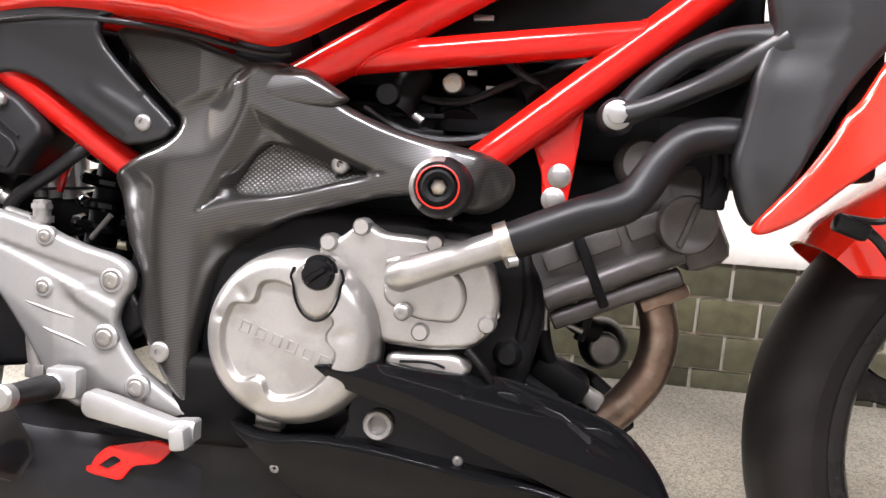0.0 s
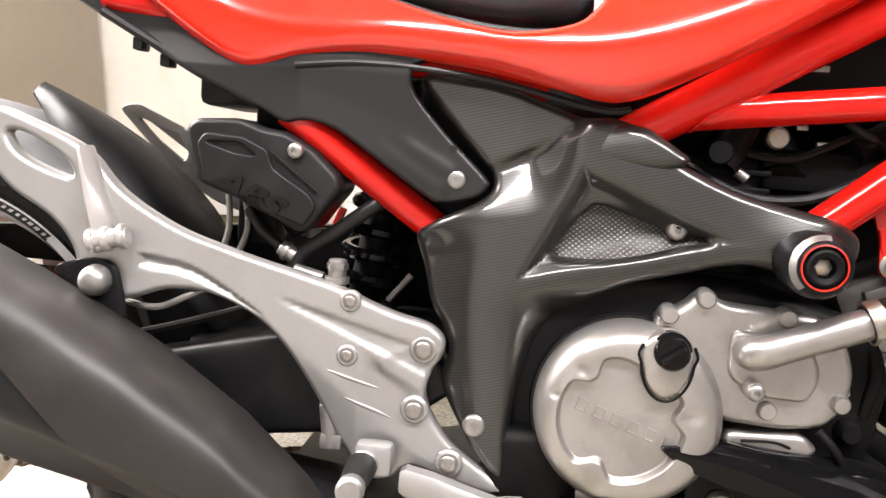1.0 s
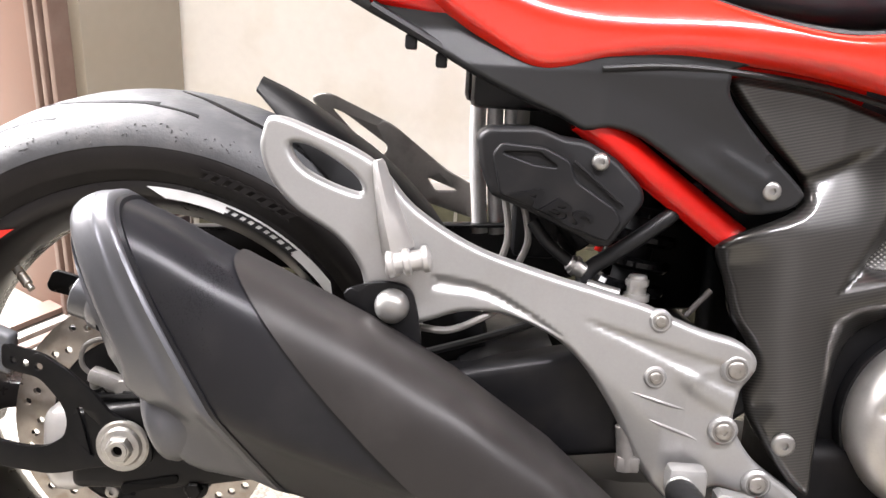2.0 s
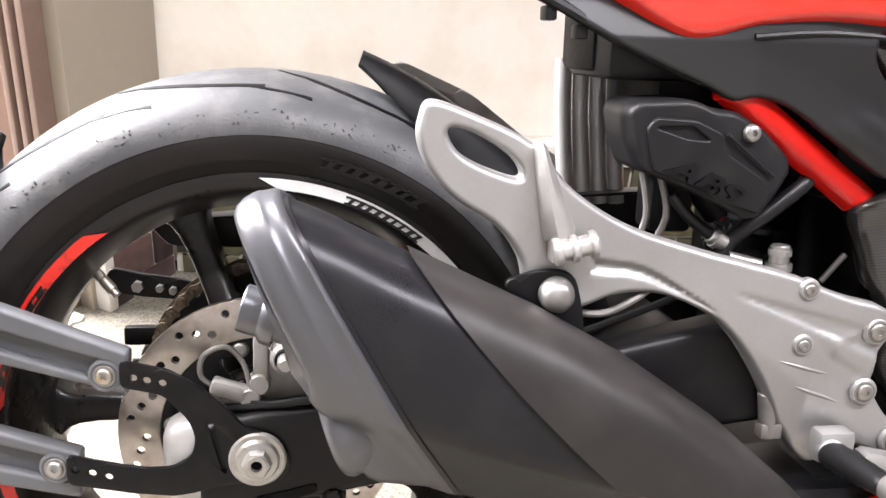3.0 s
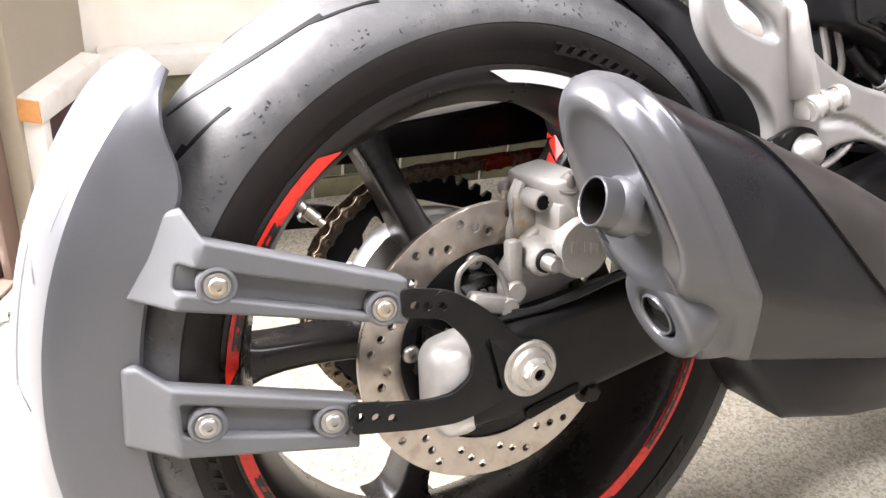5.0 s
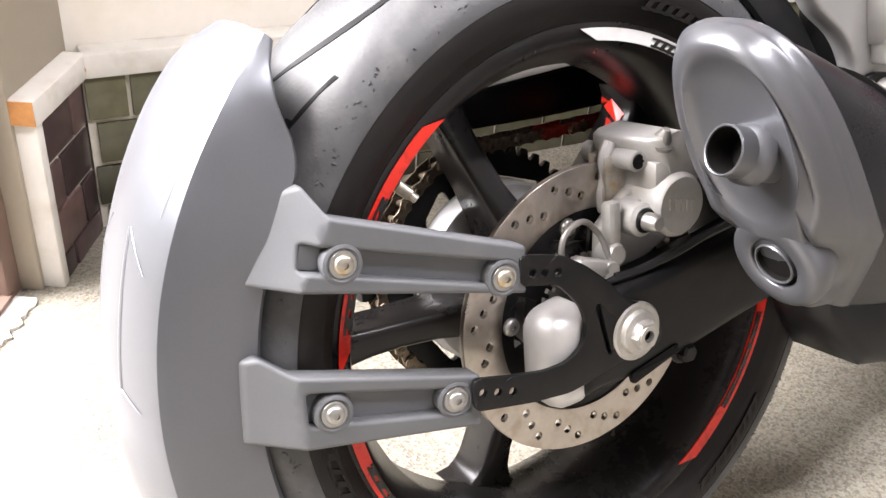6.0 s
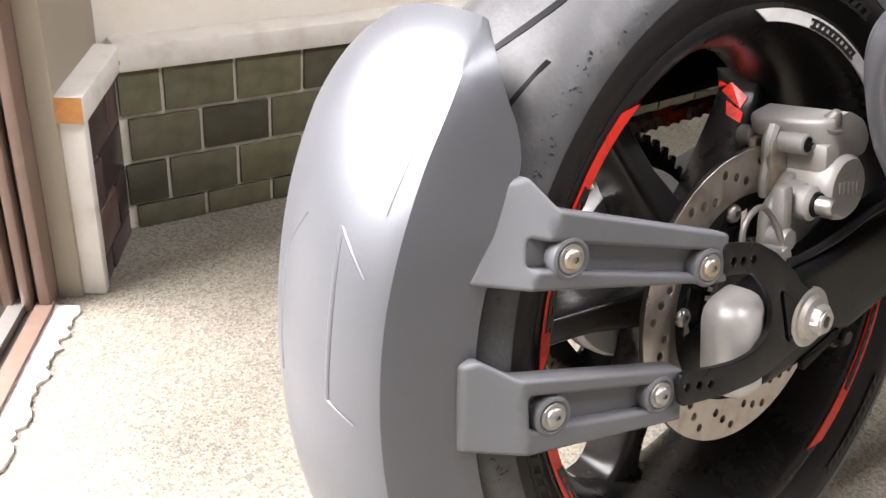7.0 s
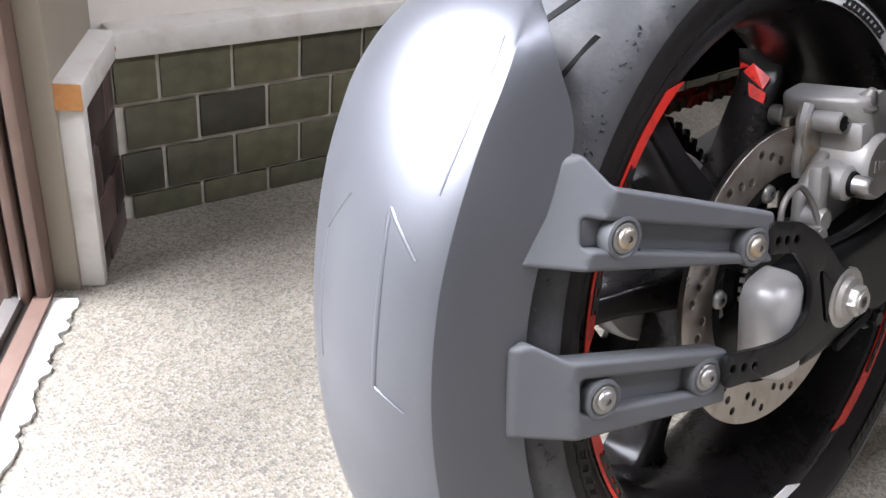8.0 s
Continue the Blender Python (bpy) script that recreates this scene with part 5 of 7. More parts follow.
# -- footrest hanger
hang_o = catmull([(0.1235, 0.595), (0.132, 0.609), (0.164, 0.600), (0.214, 0.577), (0.249, 0.541), (0.3, 0.511), (0.359, 0.492), (0.407, 0.480), (0.449, 0.469), (0.474, 0.459), (0.5, 0.45), (0.53, 0.4425), (0.545, 0.43), (0.544, 0.414),
                  (0.535, 0.398), (0.533, 0.371), (0.556, 0.336), (0.606, 0.301), (0.6, 0.293), (0.565, 0.3), (0.53, 0.31), (0.515, 0.306), (0.505, 0.296), (0.487, 0.292), (0.469, 0.308), (0.448, 0.337), (0.436, 0.36), (0.42, 0.386), (0.398, 0.415),
                  (0.372, 0.437), (0.333, 0.453), (0.294, 0.455), (0.262, 0.445), (0.235, 0.441), (0.215, 0.458), (0.206, 0.488), (0.186, 0.513), (0.152, 0.535), (0.132, 0.557), (0.123, 0.578)], 9)
hang_h = catmull([(0.146, 0.587), (0.155, 0.57), (0.18, 0.557), (0.204, 0.551), (0.197, 0.566), (0.165, 0.585)], 8)
splay = lambda x, z: -max(0.0, 0.33 - x) * 0.1


def off_line(x, z, a, b):
    """Distance of a point from the line a -> b, positive on its left."""
    dx, dz = b[0] - a[0], b[1] - a[1]
    return (dx * (z - a[1]) - dz * (x - a[0])) / math.hypot(dx, dz)


def ease(u):
    u = max(0.0, min(1.0, u))
    return u * u * (3 - 2 * u)


def fall(d, k, soft):
    """A bend: level before d = 0, then falling away with slope k."""
    return k * (math.sqrt(d * d + soft * soft) + d) / 2


def hanger_relief(x, z):
    """A sunk, curved pocket along the arm, and a step down from the screw lobe to the lower plate."""
    y = splay(x, z)
    if 0.262 < x < 0.385:
        up = smooth_at(x, [0.262, 0.31, 0.345, 0.385], [0.489, 0.481, 0.463, 0.438])
        lo = smooth_at(x, [0.262, 0.31, 0.345, 0.385], [0.472, 0.466, 0.451, 0.434])
        d = min(up - z, z - lo, (x - 0.262) * 0.7, (0.385 - x) * 0.7)
        u = max(0.0, min(1.0, d / 0.0085))
        y += 0.0055 * u * u * (3 - 2 * u)
    d = (z - 0.40) + (x - 0.5) * 0.55
    if x > 0.47:
        u = max(0.0, min(1.0, -d / 0.014))
        y += 0.004 * u * u * (3 - 2 * u) * min(1.0, (x - 0.47) / 0.02)
    y += min(0.012, fall(off_line(x, z, (0.5283, 0.3222), (0.36, 0.4512)) - 0.002, 0.3, 0.004)) * ease((x - 0.36) / 0.06)
    lug = min(off_line(x, z, (0.4925, 0.4015), (0.511, 0.4175)), off_line(x, z, (0.511, 0.4175), (0.478, 0.4165)), off_line(x, z, (0.478, 0.4165), (0.4925, 0.4015)))
    y -= 0.002 * ease((lug + 0.006) / 0.012)
    vale = min(off_line(x, z, (0.39, 0.452), (0.48, 0.414)), off_line(x, z, (0.5, 0.432), (0.4, 0.458)))
    y += 0.003 * ease(vale / 0.008) * ease((x - 0.39) / 0.02)
    return y


hanger = part("footrest_hanger", shell(hang_o, -0.1445, 0.016, 0.006, [hang_h], hanger_relief, 0.0034), SILVER, bike, "silver painted cast footrest hanger", 50)
# raised webs on the plate
for pts in ([(0.4416, 0.3945), (0.4892, 0.381)], [(0.4588, 0.371), (0.5027, 0.3546)]):
    (xa, za), (xb, zb) = pts
    line = [(xa + (xb - xa) * u, -0.1452 + hanger_relief(xa + (xb - xa) * u, za + (zb - za) * u) + 0.0012, za + (zb - za) * u) for u in (0.0, 0.25, 0.5, 0.75, 1.0)]
    part("web", tube(line, [0.0006, 0.0016, 0.0018, 0.0016, 0.0006], 10, 3), SILVER, hanger, smooth=60)
for x, z, r in ((0.528, 0.42, 0.0085), (0.523, 0.365, 0.0085), (0.557, 0.319, 0.0085)):
    part("boss", lathe([(0.0, -0.1455), (0.0105, -0.1455), (0.0128, -0.1435), (0.0128, -0.138), (0, -0.138)], x, z, 26), SILVER, hanger)
    part("bolt_recess", lathe([(0.0, -0.1459), (0.0094, -0.1459), (0.0098, -0.1452), (0, -0.1452)], x, z, 24), CASE, hanger)
    bolt(hanger, x, -0.1459, z, 0.0078, 0.0022, DULL_STEEL)
for x, z in ((0.46, 0.458), (0.46, 0.409)):
    part("boss", lathe([(0.0, -0.147), (0.008, -0.147), (0.0098, -0.145), (0.0098, -0.138), (0, -0.138)], x, z, 22), SILVER, hanger)
    part("bolt_recess", lathe([(0.0, -0.1474), (0.0066, -0.1474), (0.007, -0.1468), (0, -0.1468)], x, z, 20), CASE, hanger)
    bolt(hanger, x, -0.1472, z, 0.0052, 0.0016, DULL_STEEL)
# folded pillion peg
peg = part("pillion_peg", skin([[Vector((x + u * w, y + lift, z + u * w * 0.3)) for u, y in ((-1, -0.157), (-0.75, -0.165), (-0.35, -0.1715), (0.1, -0.171), (0.85, -0.162), (1, -0.156), (1, -0.15), (-1, -0.15))] for x, z, w, lift in ((0.2165, 0.5785, 0.0032, 0.003), (0.2175, 0.575, 0.005, 0.001), (0.2225, 0.556, 0.0075, 0.0), (0.23, 0.53, 0.0105, -0.001), (0.2365, 0.509, 0.013, -0.001), (0.2375, 0.506, 0.0125, 0.0))]), PEG, hanger, "folded bright silver pillion peg", 40)
part("peg_hinge", join(block(0.235, -0.163, 0.497, 0.014, 0.02, 0.022, 0.004), rod((0.229, -0.17, 0.4955), (0.265, -0.17, 0.5035), 0.0085, 18, 0.0018)), PEG, peg, "cast hinge of the peg", 40)
for x, z in ((0.2325, 0.4962), (0.2455, 0.499), (0.2605, 0.5025)):
    part("hinge_lug", rod((x - 0.0032, -0.17, z - 0.0007), (x + 0.0032, -0.17, z + 0.0007), 0.0112, 18, 0.0015), PEG, peg)
# rider's peg, brake pedal and its red link
part("footpeg", join(rod((0.489, -0.15, 0.318), (0.484, -0.172, 0.32), 0.012, 16, 0.002), block(0.492, -0.155, 0.322, 0.034, 0.022, 0.03, 0.006)), SILVER, hanger, "cast footpeg hinge")
peg_rings = []
for i in range(15):
    u = i / 14
    c = Vector((0.484, -0.17, 0.3195)).lerp(Vector((0.488, -0.24, 0.325)), u)
    r = 0.0125 + (0.0012 if i % 2 else 0) - 0.003 * u * u
    peg_rings.append([c + Vector((math.cos(a) * r, -math.cos(a) * r * 0.05, math.sin(a) * r * 0.9)) for a in (k * math.tau / 16 for k in range(16))])
part("peg_rubber", skin(peg_rings), RUBBER, hanger, "ribbed black peg rubber", 50)
part("peg_tip", rod((0.488, -0.2395, 0.325), (0.4893, -0.258, 0.3272), 0.0115, 18, 0.003), STEEL, hanger, "pale peg tip")
part("brake_pedal", skin([[Vector((x, y, z + s)) for y, s in ((-0.168, -h), (-0.171, -h * 0.5), (-0.171, h * 0.5), (-0.168, h), (-0.152, h), (-0.152, -h))] for x, z, h in ((0.517, 0.3065, 0.009), (0.5215, 0.306, 0.0122), (0.545, 0.3015, 0.0118), (0.575, 0.2945, 0.0098), (0.603, 0.288, 0.0085), (0.61, 0.2875, 0.0105), (0.6235, 0.2885, 0.0105), (0.626, 0.2885, 0.0085))]), SILVER, hanger, "silver brake pedal", 40)
part("pedal_pad", block(0.617, -0.176, 0.285, 0.016, 0.026, 0.02, 0.004, Matrix.Rotation(radians(-8), 4, "Y")), SILVER, hanger)
part("stand_tab", shell(fillet([(0.508, 0.238), (0.532, 0.262), (0.58, 0.272), (0.6, 0.268), (0.585, 0.25), (0.56, 0.246), (0.548, 0.23), (0.52, 0.234)], 0.006), -0.15, 0.005, 0.0015, [fillet([(0.525, 0.243), (0.54, 0.254), (0.548, 0.25), (0.533, 0.24)], 0.003)]), FRAME_RED, bike, "red painted bracket tab")
# master cylinder behind the hanger
part("master_cylinder", join(rod((0.442, -0.122, 0.455), (0.442, -0.122, 0.492), 0.0085, 16, 0.0015), rod((0.442, -0.122, 0.47), (0.442, -0.122, 0.476), 0.0115, 16), rod((0.442, -0.122, 0.483), (0.442, -0.122, 0.488), 0.0102, 8), block(0.442, -0.115, 0.445, 0.024, 0.02, 0.03, 0.004)), STEEL, bike, "plated brake master cylinder fitting")
part("brake_light_switch", join(rod((0.447, -0.128, 0.318), (0.441, -0.128, 0.36), 0.0075, 12, 0.001), block(0.447, -0.128, 0.325, 0.02, 0.014, 0.014, 0.002)), CASE, hanger, "small metal brake light switch")

# -- carbon cover of the frame
cf_o = catmull([(0.507, 0.655), (0.513, 0.664), (0.528, 0.6635), (0.578, 0.657), (0.622, 0.643), (0.652, 0.633), (0.678, 0.634), (0.705, 0.626), (0.727, 0.613), (0.737, 0.6), (0.788, 0.578), (0.842, 0.566), (0.878, 0.558), (0.899, 0.545), (0.9, 0.525), (0.888, 0.51),
                (0.866, 0.503), (0.828, 0.512), (0.792, 0.515), (0.74, 0.502), (0.689, 0.485), (0.648, 0.457), (0.626, 0.435), (0.614, 0.394), (0.608, 0.35), (0.611, 0.308), (0.604, 0.305), (0.578, 0.33), (0.551, 0.37), (0.543, 0.392), (0.549, 0.418), (0.541, 0.44), (0.529, 0.458),
                (0.52, 0.49), (0.512, 0.51), (0.513, 0.523), (0.534, 0.537), (0.568, 0.555), (0.578, 0.57), (0.57, 0.585), (0.541, 0.615)], 4)
cf_h = catmull([(0.637, 0.511), (0.645, 0.53), (0.66, 0.551), (0.674, 0.558), (0.705, 0.549), (0.733, 0.541), (0.765, 0.535), (0.742, 0.527), (0.69, 0.513)], 8)


HOLLOW = ((0.6535, 0.596), (0.6, 0.485), (0.797, 0.535))     # apex, foot and tip of the sunk triangle


def cf_shape(x, z):
    """A triangular hollow between three limbs; the limbs fall away outside it, over a full shoulder towards the rear."""
    A, L, R = HOLLOW
    d = min(off_line(x, z, A, L), off_line(x, z, L, R), off_line(x, z, R, A))
    y = 0.016 * ease(d / 0.021)
    above = -off_line(x, z, R, A)
    y += fall(above - 0.004, 0.24, 0.006) * ease((x - 0.64) / 0.05)
    below = -off_line(x, z, L, R)
    y += fall(below - 0.006, 0.4, 0.007) * ease((x - 0.6) / 0.04)
    shoulder = smooth_at(z, [0.3, 0.4, 0.47, 0.53, 0.575, 0.61], [0.588, 0.572, 0.566, 0.572, 0.594, 0.62])
    y += fall(shoulder - x, 0.62, 0.012) * (1 - 0.75 * ease((z - 0.5) / 0.05))
    d = off_line(x, z, (0.555, 0.555), (0.63, 0.57))
    y += (fall(d + 0.022, 0.5, 0.008) - fall(d - 0.03, 0.5, 0.008)) * ease((0.655 - x) / 0.05)
    y += fall(x - shoulder - 0.026, 0.25, 0.01) * ease((0.485 - z) / 0.03)
    y -= 0.010 * math.exp(-(((x - 0.84) / 0.04) ** 2 + ((z - 0.53) / 0.035) ** 2))
    y += 0.016 * ease((x - 0.862) / 0.036)
    wing = ease(off_line(x, z, (0.5812, 0.5785), (0.6436, 0.611)) / 0.014) * ease((0.664 - x) / 0.02)
    return y * (1 - 0.85 * wing) + (0.011 + 0.12 * max(0.0, 0.6 - x)) * wing


cover = part("frame_cover", shell(cf_o, -0.144, 0.016, 0.0085, [cf_h], cf_shape, 0.003, drop=0.0075), CARBON, bike, "glossy carbon fibre frame cover", 60)
part("cover_inset", shell([(p.x, p.y) for p in cf_h], -0.1335, 0.003, 0.0005, fn=cf_shape), INSET_MESH, cover, "sunk panel of fine metal mesh")
clip_o = fillet([(0.638, 0.604), (0.652, 0.62), (0.666, 0.63), (0.68, 0.6325), (0.708, 0.628), (0.747, 0.6025), (0.736, 0.594), (0.715, 0.592), (0.66, 0.598)], 0.006)


def clip_shape(x, z):
    """Folded along its length, sinking into the cover at its rear end."""
    return fall(off_line(x, z, (0.66, 0.6035), (0.72, 0.614)), 0.35, 0.006) + 0.012 * ease((0.672 - x) / 0.036)


part("top_clip", shell(clip_o, -0.144, 0.024, 0.01, fn=clip_shape, step=0.003), CARBON, cover, "raised carbon lug by the frame tube")
bolt(cover, 0.74, -0.126, 0.542, 0.0095, 0.007, STEEL)
bolt(cover, 0.577, -0.139, 0.355, 0.0105, 0.005, STEEL)
slider = part("frame_slider", lathe([(0, -0.196), (0.0085, -0.196), (0.0085, -0.207), (0.0125, -0.209), (0.0145, -0.208)], 0.842, 0.525, 36), DEEP, bike, "black crash bobbin with aluminium and red rings")
part("slider_puck", lathe([(0.0, -0.14), (0.024, -0.14), (0.0265, -0.16), (0.027, -0.185), (0.0255, -0.197), (0.022, -0.203), (0.0185, -0.206), (0.018, -0.199), (0, -0.199)], 0.842, 0.525, 40), SATIN_BLACK, slider)
part("slider_ring", lathe([(0.0245, -0.1985), (0.0255, -0.1995), (0.0215, -0.2055), (0.0205, -0.2045)], 0.842, 0.525, 40, radians(80), radians(230)), STEEL, slider, "polished aluminium band")
part("slider_ring", lathe([(0.0182, -0.2062), (0.0185, -0.207), (0.0175, -0.2074), (0.017, -0.2066)], 0.842, 0.525, 40), BRIGHT_RED, slider, "red anodised ring")
bolt(slider, 0.842, -0.1965, 0.525, 0.0075, 0.006, GOLD_ZINC, "hex")

# -- tail side panel
tail_o = catmull([(0.13, 0.745), (0.175, 0.712), (0.252, 0.674), (0.291, 0.653), (0.33, 0.636), (0.364, 0.622), (0.385, 0.612), (0.405, 0.615), (0.434, 0.608), (0.478, 0.580), (0.518, 0.5545), (0.534, 0.550), (0.562, 0.556), (0.573, 0.566), (0.57, 0.576),
                  (0.536, 0.608), (0.505, 0.642), (0.5, 0.66), (0.51, 0.672), (0.565, 0.672), (0.64, 0.66), (0.67, 0.665), (0.6, 0.7), (0.45, 0.7), (0.38, 0.7), (0.3, 0.73), (0.2, 0.77)], 3)


def tail_shape(x, z):
    """Turned out a little under the tank, with two short ribs running down to the screw."""
    y = 0.01 * min(1, max(0, (z - 0.66) / 0.03)) + max(0, 0.4 - x) * 0.12
    y -= fall(off_line(x, z, (0.3687, 0.656), (0.5123, 0.6063)) - 0.004, 0.22, 0.008) * ease((x - 0.3) / 0.06)
    for ax_, az_, bx, bz in ((0.462, 0.603, 0.53, 0.563), (0.48, 0.609, 0.538, 0.578)):
        d = Vector((bx - ax_, bz - az_))
        t = max(0, min(1, ((x - ax_) * d.x + (z - az_) * d.y) / d.length_squared))
        q = math.hypot(x - ax_ - d.x * t, z - az_ - d.y * t)
        y -= 0.0032 * math.exp(-(q / 0.008) ** 2) * ease(t / 0.5)
    return y


tail = part("tail_panel", shell(tail_o, -0.128, 0.01, 0.005, [], tail_shape, 0.004), GREY_PLASTIC, bike, "matt black plastic side panel", 60)
part("panel_screw_boss", lathe([(0, -0.1275), (0.011, -0.1275), (0.0125, -0.1265), (0.0125, -0.12), (0, -0.12)], 0.545, 0.571, 26), BLACK, tail)
bolt(tail, 0.545, -0.1278, 0.5715, 0.0085, 0.004, STEEL)
part("panel_clip", lathe([(0, -0.1287), (0.0035, -0.1287), (0.0045, -0.1275), (0.0045, -0.12), (0, -0.12)], 0.54, 0.598, 16), BLACK, tail)
part("tail_lip", tube([(0.2, -0.098, 0.705), (0.26, -0.102, 0.674), (0.3, -0.108, 0.653), (0.36, -0.115, 0.627)], 0.005, 8), BLACK, tail)
for x, z in ((0.235, 0.683), (0.262, 0.669)):
    part("tail_clip", block(x, -0.09, z - 0.006, 0.01, 0.02, 0.012, 0.002), BLACK, tail)

# -- tank side cover, in red
tank_o = catmull([(0.15, 0.80), (0.2, 0.752), (0.249, 0.711), (0.3, 0.678), (0.336, 0.6575), (0.352, 0.6535), (0.368, 0.656), (0.398, 0.668), (0.463, 0.6745), (0.52, 0.671), (0.565, 0.666), (0.62, 0.655), (0.662, 0.646), (0.688, 0.6475), (0.72, 0.66), (0.778, 0.69), (0.86, 0.735),
                  (0.92, 0.78), (0.93, 0.84), (0.85, 0.9), (0.75, 0.9), (0.7, 0.84), (0.668, 0.75), (0.655, 0.724), (0.635, 0.708), (0.59, 0.7), (0.545, 0.706), (0.5, 0.718), (0.45, 0.735), (0.38, 0.76), (0.3, 0.79), (0.22, 0.82)], 3)


def tank_shape(x, z):
    """Full along the lower swage line, folding in above towards the seat and under at the rim."""
    low = smooth_at(x, [0.2, 0.25, 0.3, 0.345, 0.4, 0.46, 0.57, 0.64, 0.68, 0.72, 0.78, 0.9], [0.75, 0.711, 0.677, 0.656, 0.667, 0.674, 0.666, 0.65, 0.648, 0.66, 0.69, 0.765])
    h = z - low
    swell = smooth_at(x, [0.2, 0.34, 0.5, 0.68, 0.8, 0.92], [0.055, 0.04, 0.018, -0.006, 0.0, 0.012])
    g = z - smooth_at(x, [0.2, 0.345, 0.5, 0.66, 0.78, 0.9], [0.745, 0.676, 0.668, 0.662, 0.7, 0.765]) - 0.03
    return swell + 0.016 * max(0, 1 - h / 0.016) ** 2 + 0.55 * (math.sqrt(g * g + 0.0001) + g) / 2 + 1.2 * max(0, g) ** 2


tank = part("tank_cover", shell(tank_o, -0.168, 0.01, 0.007, [], tank_shape, 0.006), RED, bike, "glossy red tank side cover", 70)
part("fuel_tank", skin([[Vector((x, math.sin(a) * w * 0.78, z0 + (1 - math.cos(a)) * 0.5 * hh)) for a in (k * math.tau / 28 for k in range(28))] for x, w, z0, hh in ((0.62, 0.08, 0.70, 0.06), (0.66, 0.1, 0.695, 0.15), (0.75, 0.13, 0.69, 0.21), (0.88, 0.145, 0.7, 0.25), (0.98, 0.13, 0.73, 0.23), (1.06, 0.08, 0.78, 0.14))]), RED, bike, "red fuel tank", 60)
part("tank_trim", tube([(0.395, -0.13, 0.663), (0.463, -0.133, 0.668), (0.565, -0.137, 0.66), (0.66, -0.142, 0.64), (0.69, -0.14, 0.641)], 0.003, 8), BLACK, tank)
seat = part("seat", skin([[Vector((x, math.copysign(abs(math.sin(a)) ** 0.7, math.sin(a)) * w, z + math.copysign(abs(math.cos(a)) ** 0.8, math.cos(a)) * h)) for a in (k * math.tau / 28 for k in range(28))] for x, z, w, h in ((0.1, 0.87, 0.06, 0.02), (0.2, 0.84, 0.1, 0.035), (0.33, 0.79, 0.115, 0.04), (0.42, 0.755, 0.12, 0.04), (0.5, 0.742, 0.122, 0.038), (0.58, 0.735, 0.118, 0.037), (0.64, 0.742, 0.105, 0.035), (0.665, 0.755, 0.08, 0.025))]), SEAT, bike, "black vinyl rider's seat", 70)
part("seat_trim", tube([(0.46, -0.123, 0.728), (0.52, -0.126, 0.712), (0.59, -0.126, 0.703), (0.638, -0.118, 0.709), (0.658, -0.1, 0.728)], 0.004, 8), BLACK, seat)
part("tank_pad", block(0.66, -0.1, 0.735, 0.012, 0.02, 0.03, 0.004), DECAL_WHITE, bike, "pale reflective tab beside the seat")

# -- anti-lock unit cover with raised letters
abs_o = fillet([(0.296, 0.602), (0.305, 0.6105), (0.347, 0.613), (0.369, 0.6055), (0.388, 0.604), (0.4145, 0.59), (0.439, 0.567), (0.4415, 0.555), (0.4145, 0.516), (0.404, 0.5145), (0.375, 0.528), (0.3405, 0.543), (0.31, 0.5535), (0.3, 0.579)], 0.006, 5)
abs_lean = lambda x, z: 0.14 * max(0.0, x + z - 0.965) + 0.2 * max(0.0, 0.312 - x)
absc = part("abs_cover", shell(abs_o, -0.132, 0.07, 0.006, [], abs_lean, 0.005), BLACK, bike, "matt black plastic cover with embossed letters", 60)
plate_abs = part("cover_plate", shell(fillet([(0.3095, 0.589), (0.317, 0.5985), (0.3525, 0.5965), (0.3745, 0.5865), (0.381, 0.57), (0.4155, 0.549), (0.4215, 0.5375), (0.411, 0.52), (0.3745, 0.532), (0.3425, 0.5465), (0.318, 0.5545)], 0.004, 5), -0.1358, 0.008, 0.0026, [fillet([(0.3185, 0.59), (0.348, 0.5915), (0.364, 0.5805), (0.3445, 0.582)], 0.0022)], abs_lean, 0.004), BLACK, absc, "raised black face of the cover", 50)
bolt(absc, 0.4, -0.131, 0.587, 0.0075, 0.006, STEEL)
part("cover_rib", tube([(0.378, -0.1355, 0.586), (0.422, -0.134, 0.552)], 0.0014, 8, 1), BLACK, absc)


def lettering(text, size, depth, m, mat, parent):
    c = bpy.data.curves.new("lettering", "FONT")
    c.body, c.size, c.extrude, c.shear, c.offset = text, size, depth, 0.35, 0.0007
    tmp = bpy.data.objects.new("lettering", c)
    scene.collection.objects.link(tmp)
    dg = bpy.context.evaluated_depsgraph_get()
    me = bpy.data.meshes.new_from_object(tmp.evaluated_get(dg))
    bpy.data.objects.remove(tmp)
    o = new("lettering", me)
    me.materials.clear()
    me.materials.append(mat)
    o.parent = parent
    o.matrix_basis = m
    return o


lettering("ABS", 0.026, 0.0018, pose(0.327, -0.1372, 0.5555, 90, 24, 0) @ Matrix.Diagonal((1.45, 0.85, 1, 1)), SATIN_BLACK, absc)

# -- trellis frame
def frame_tube(name, a, b, r=0.0165):
    return part(name, tube([a, b], r, 20, 1), FRAME_RED, trellis, smooth=50)


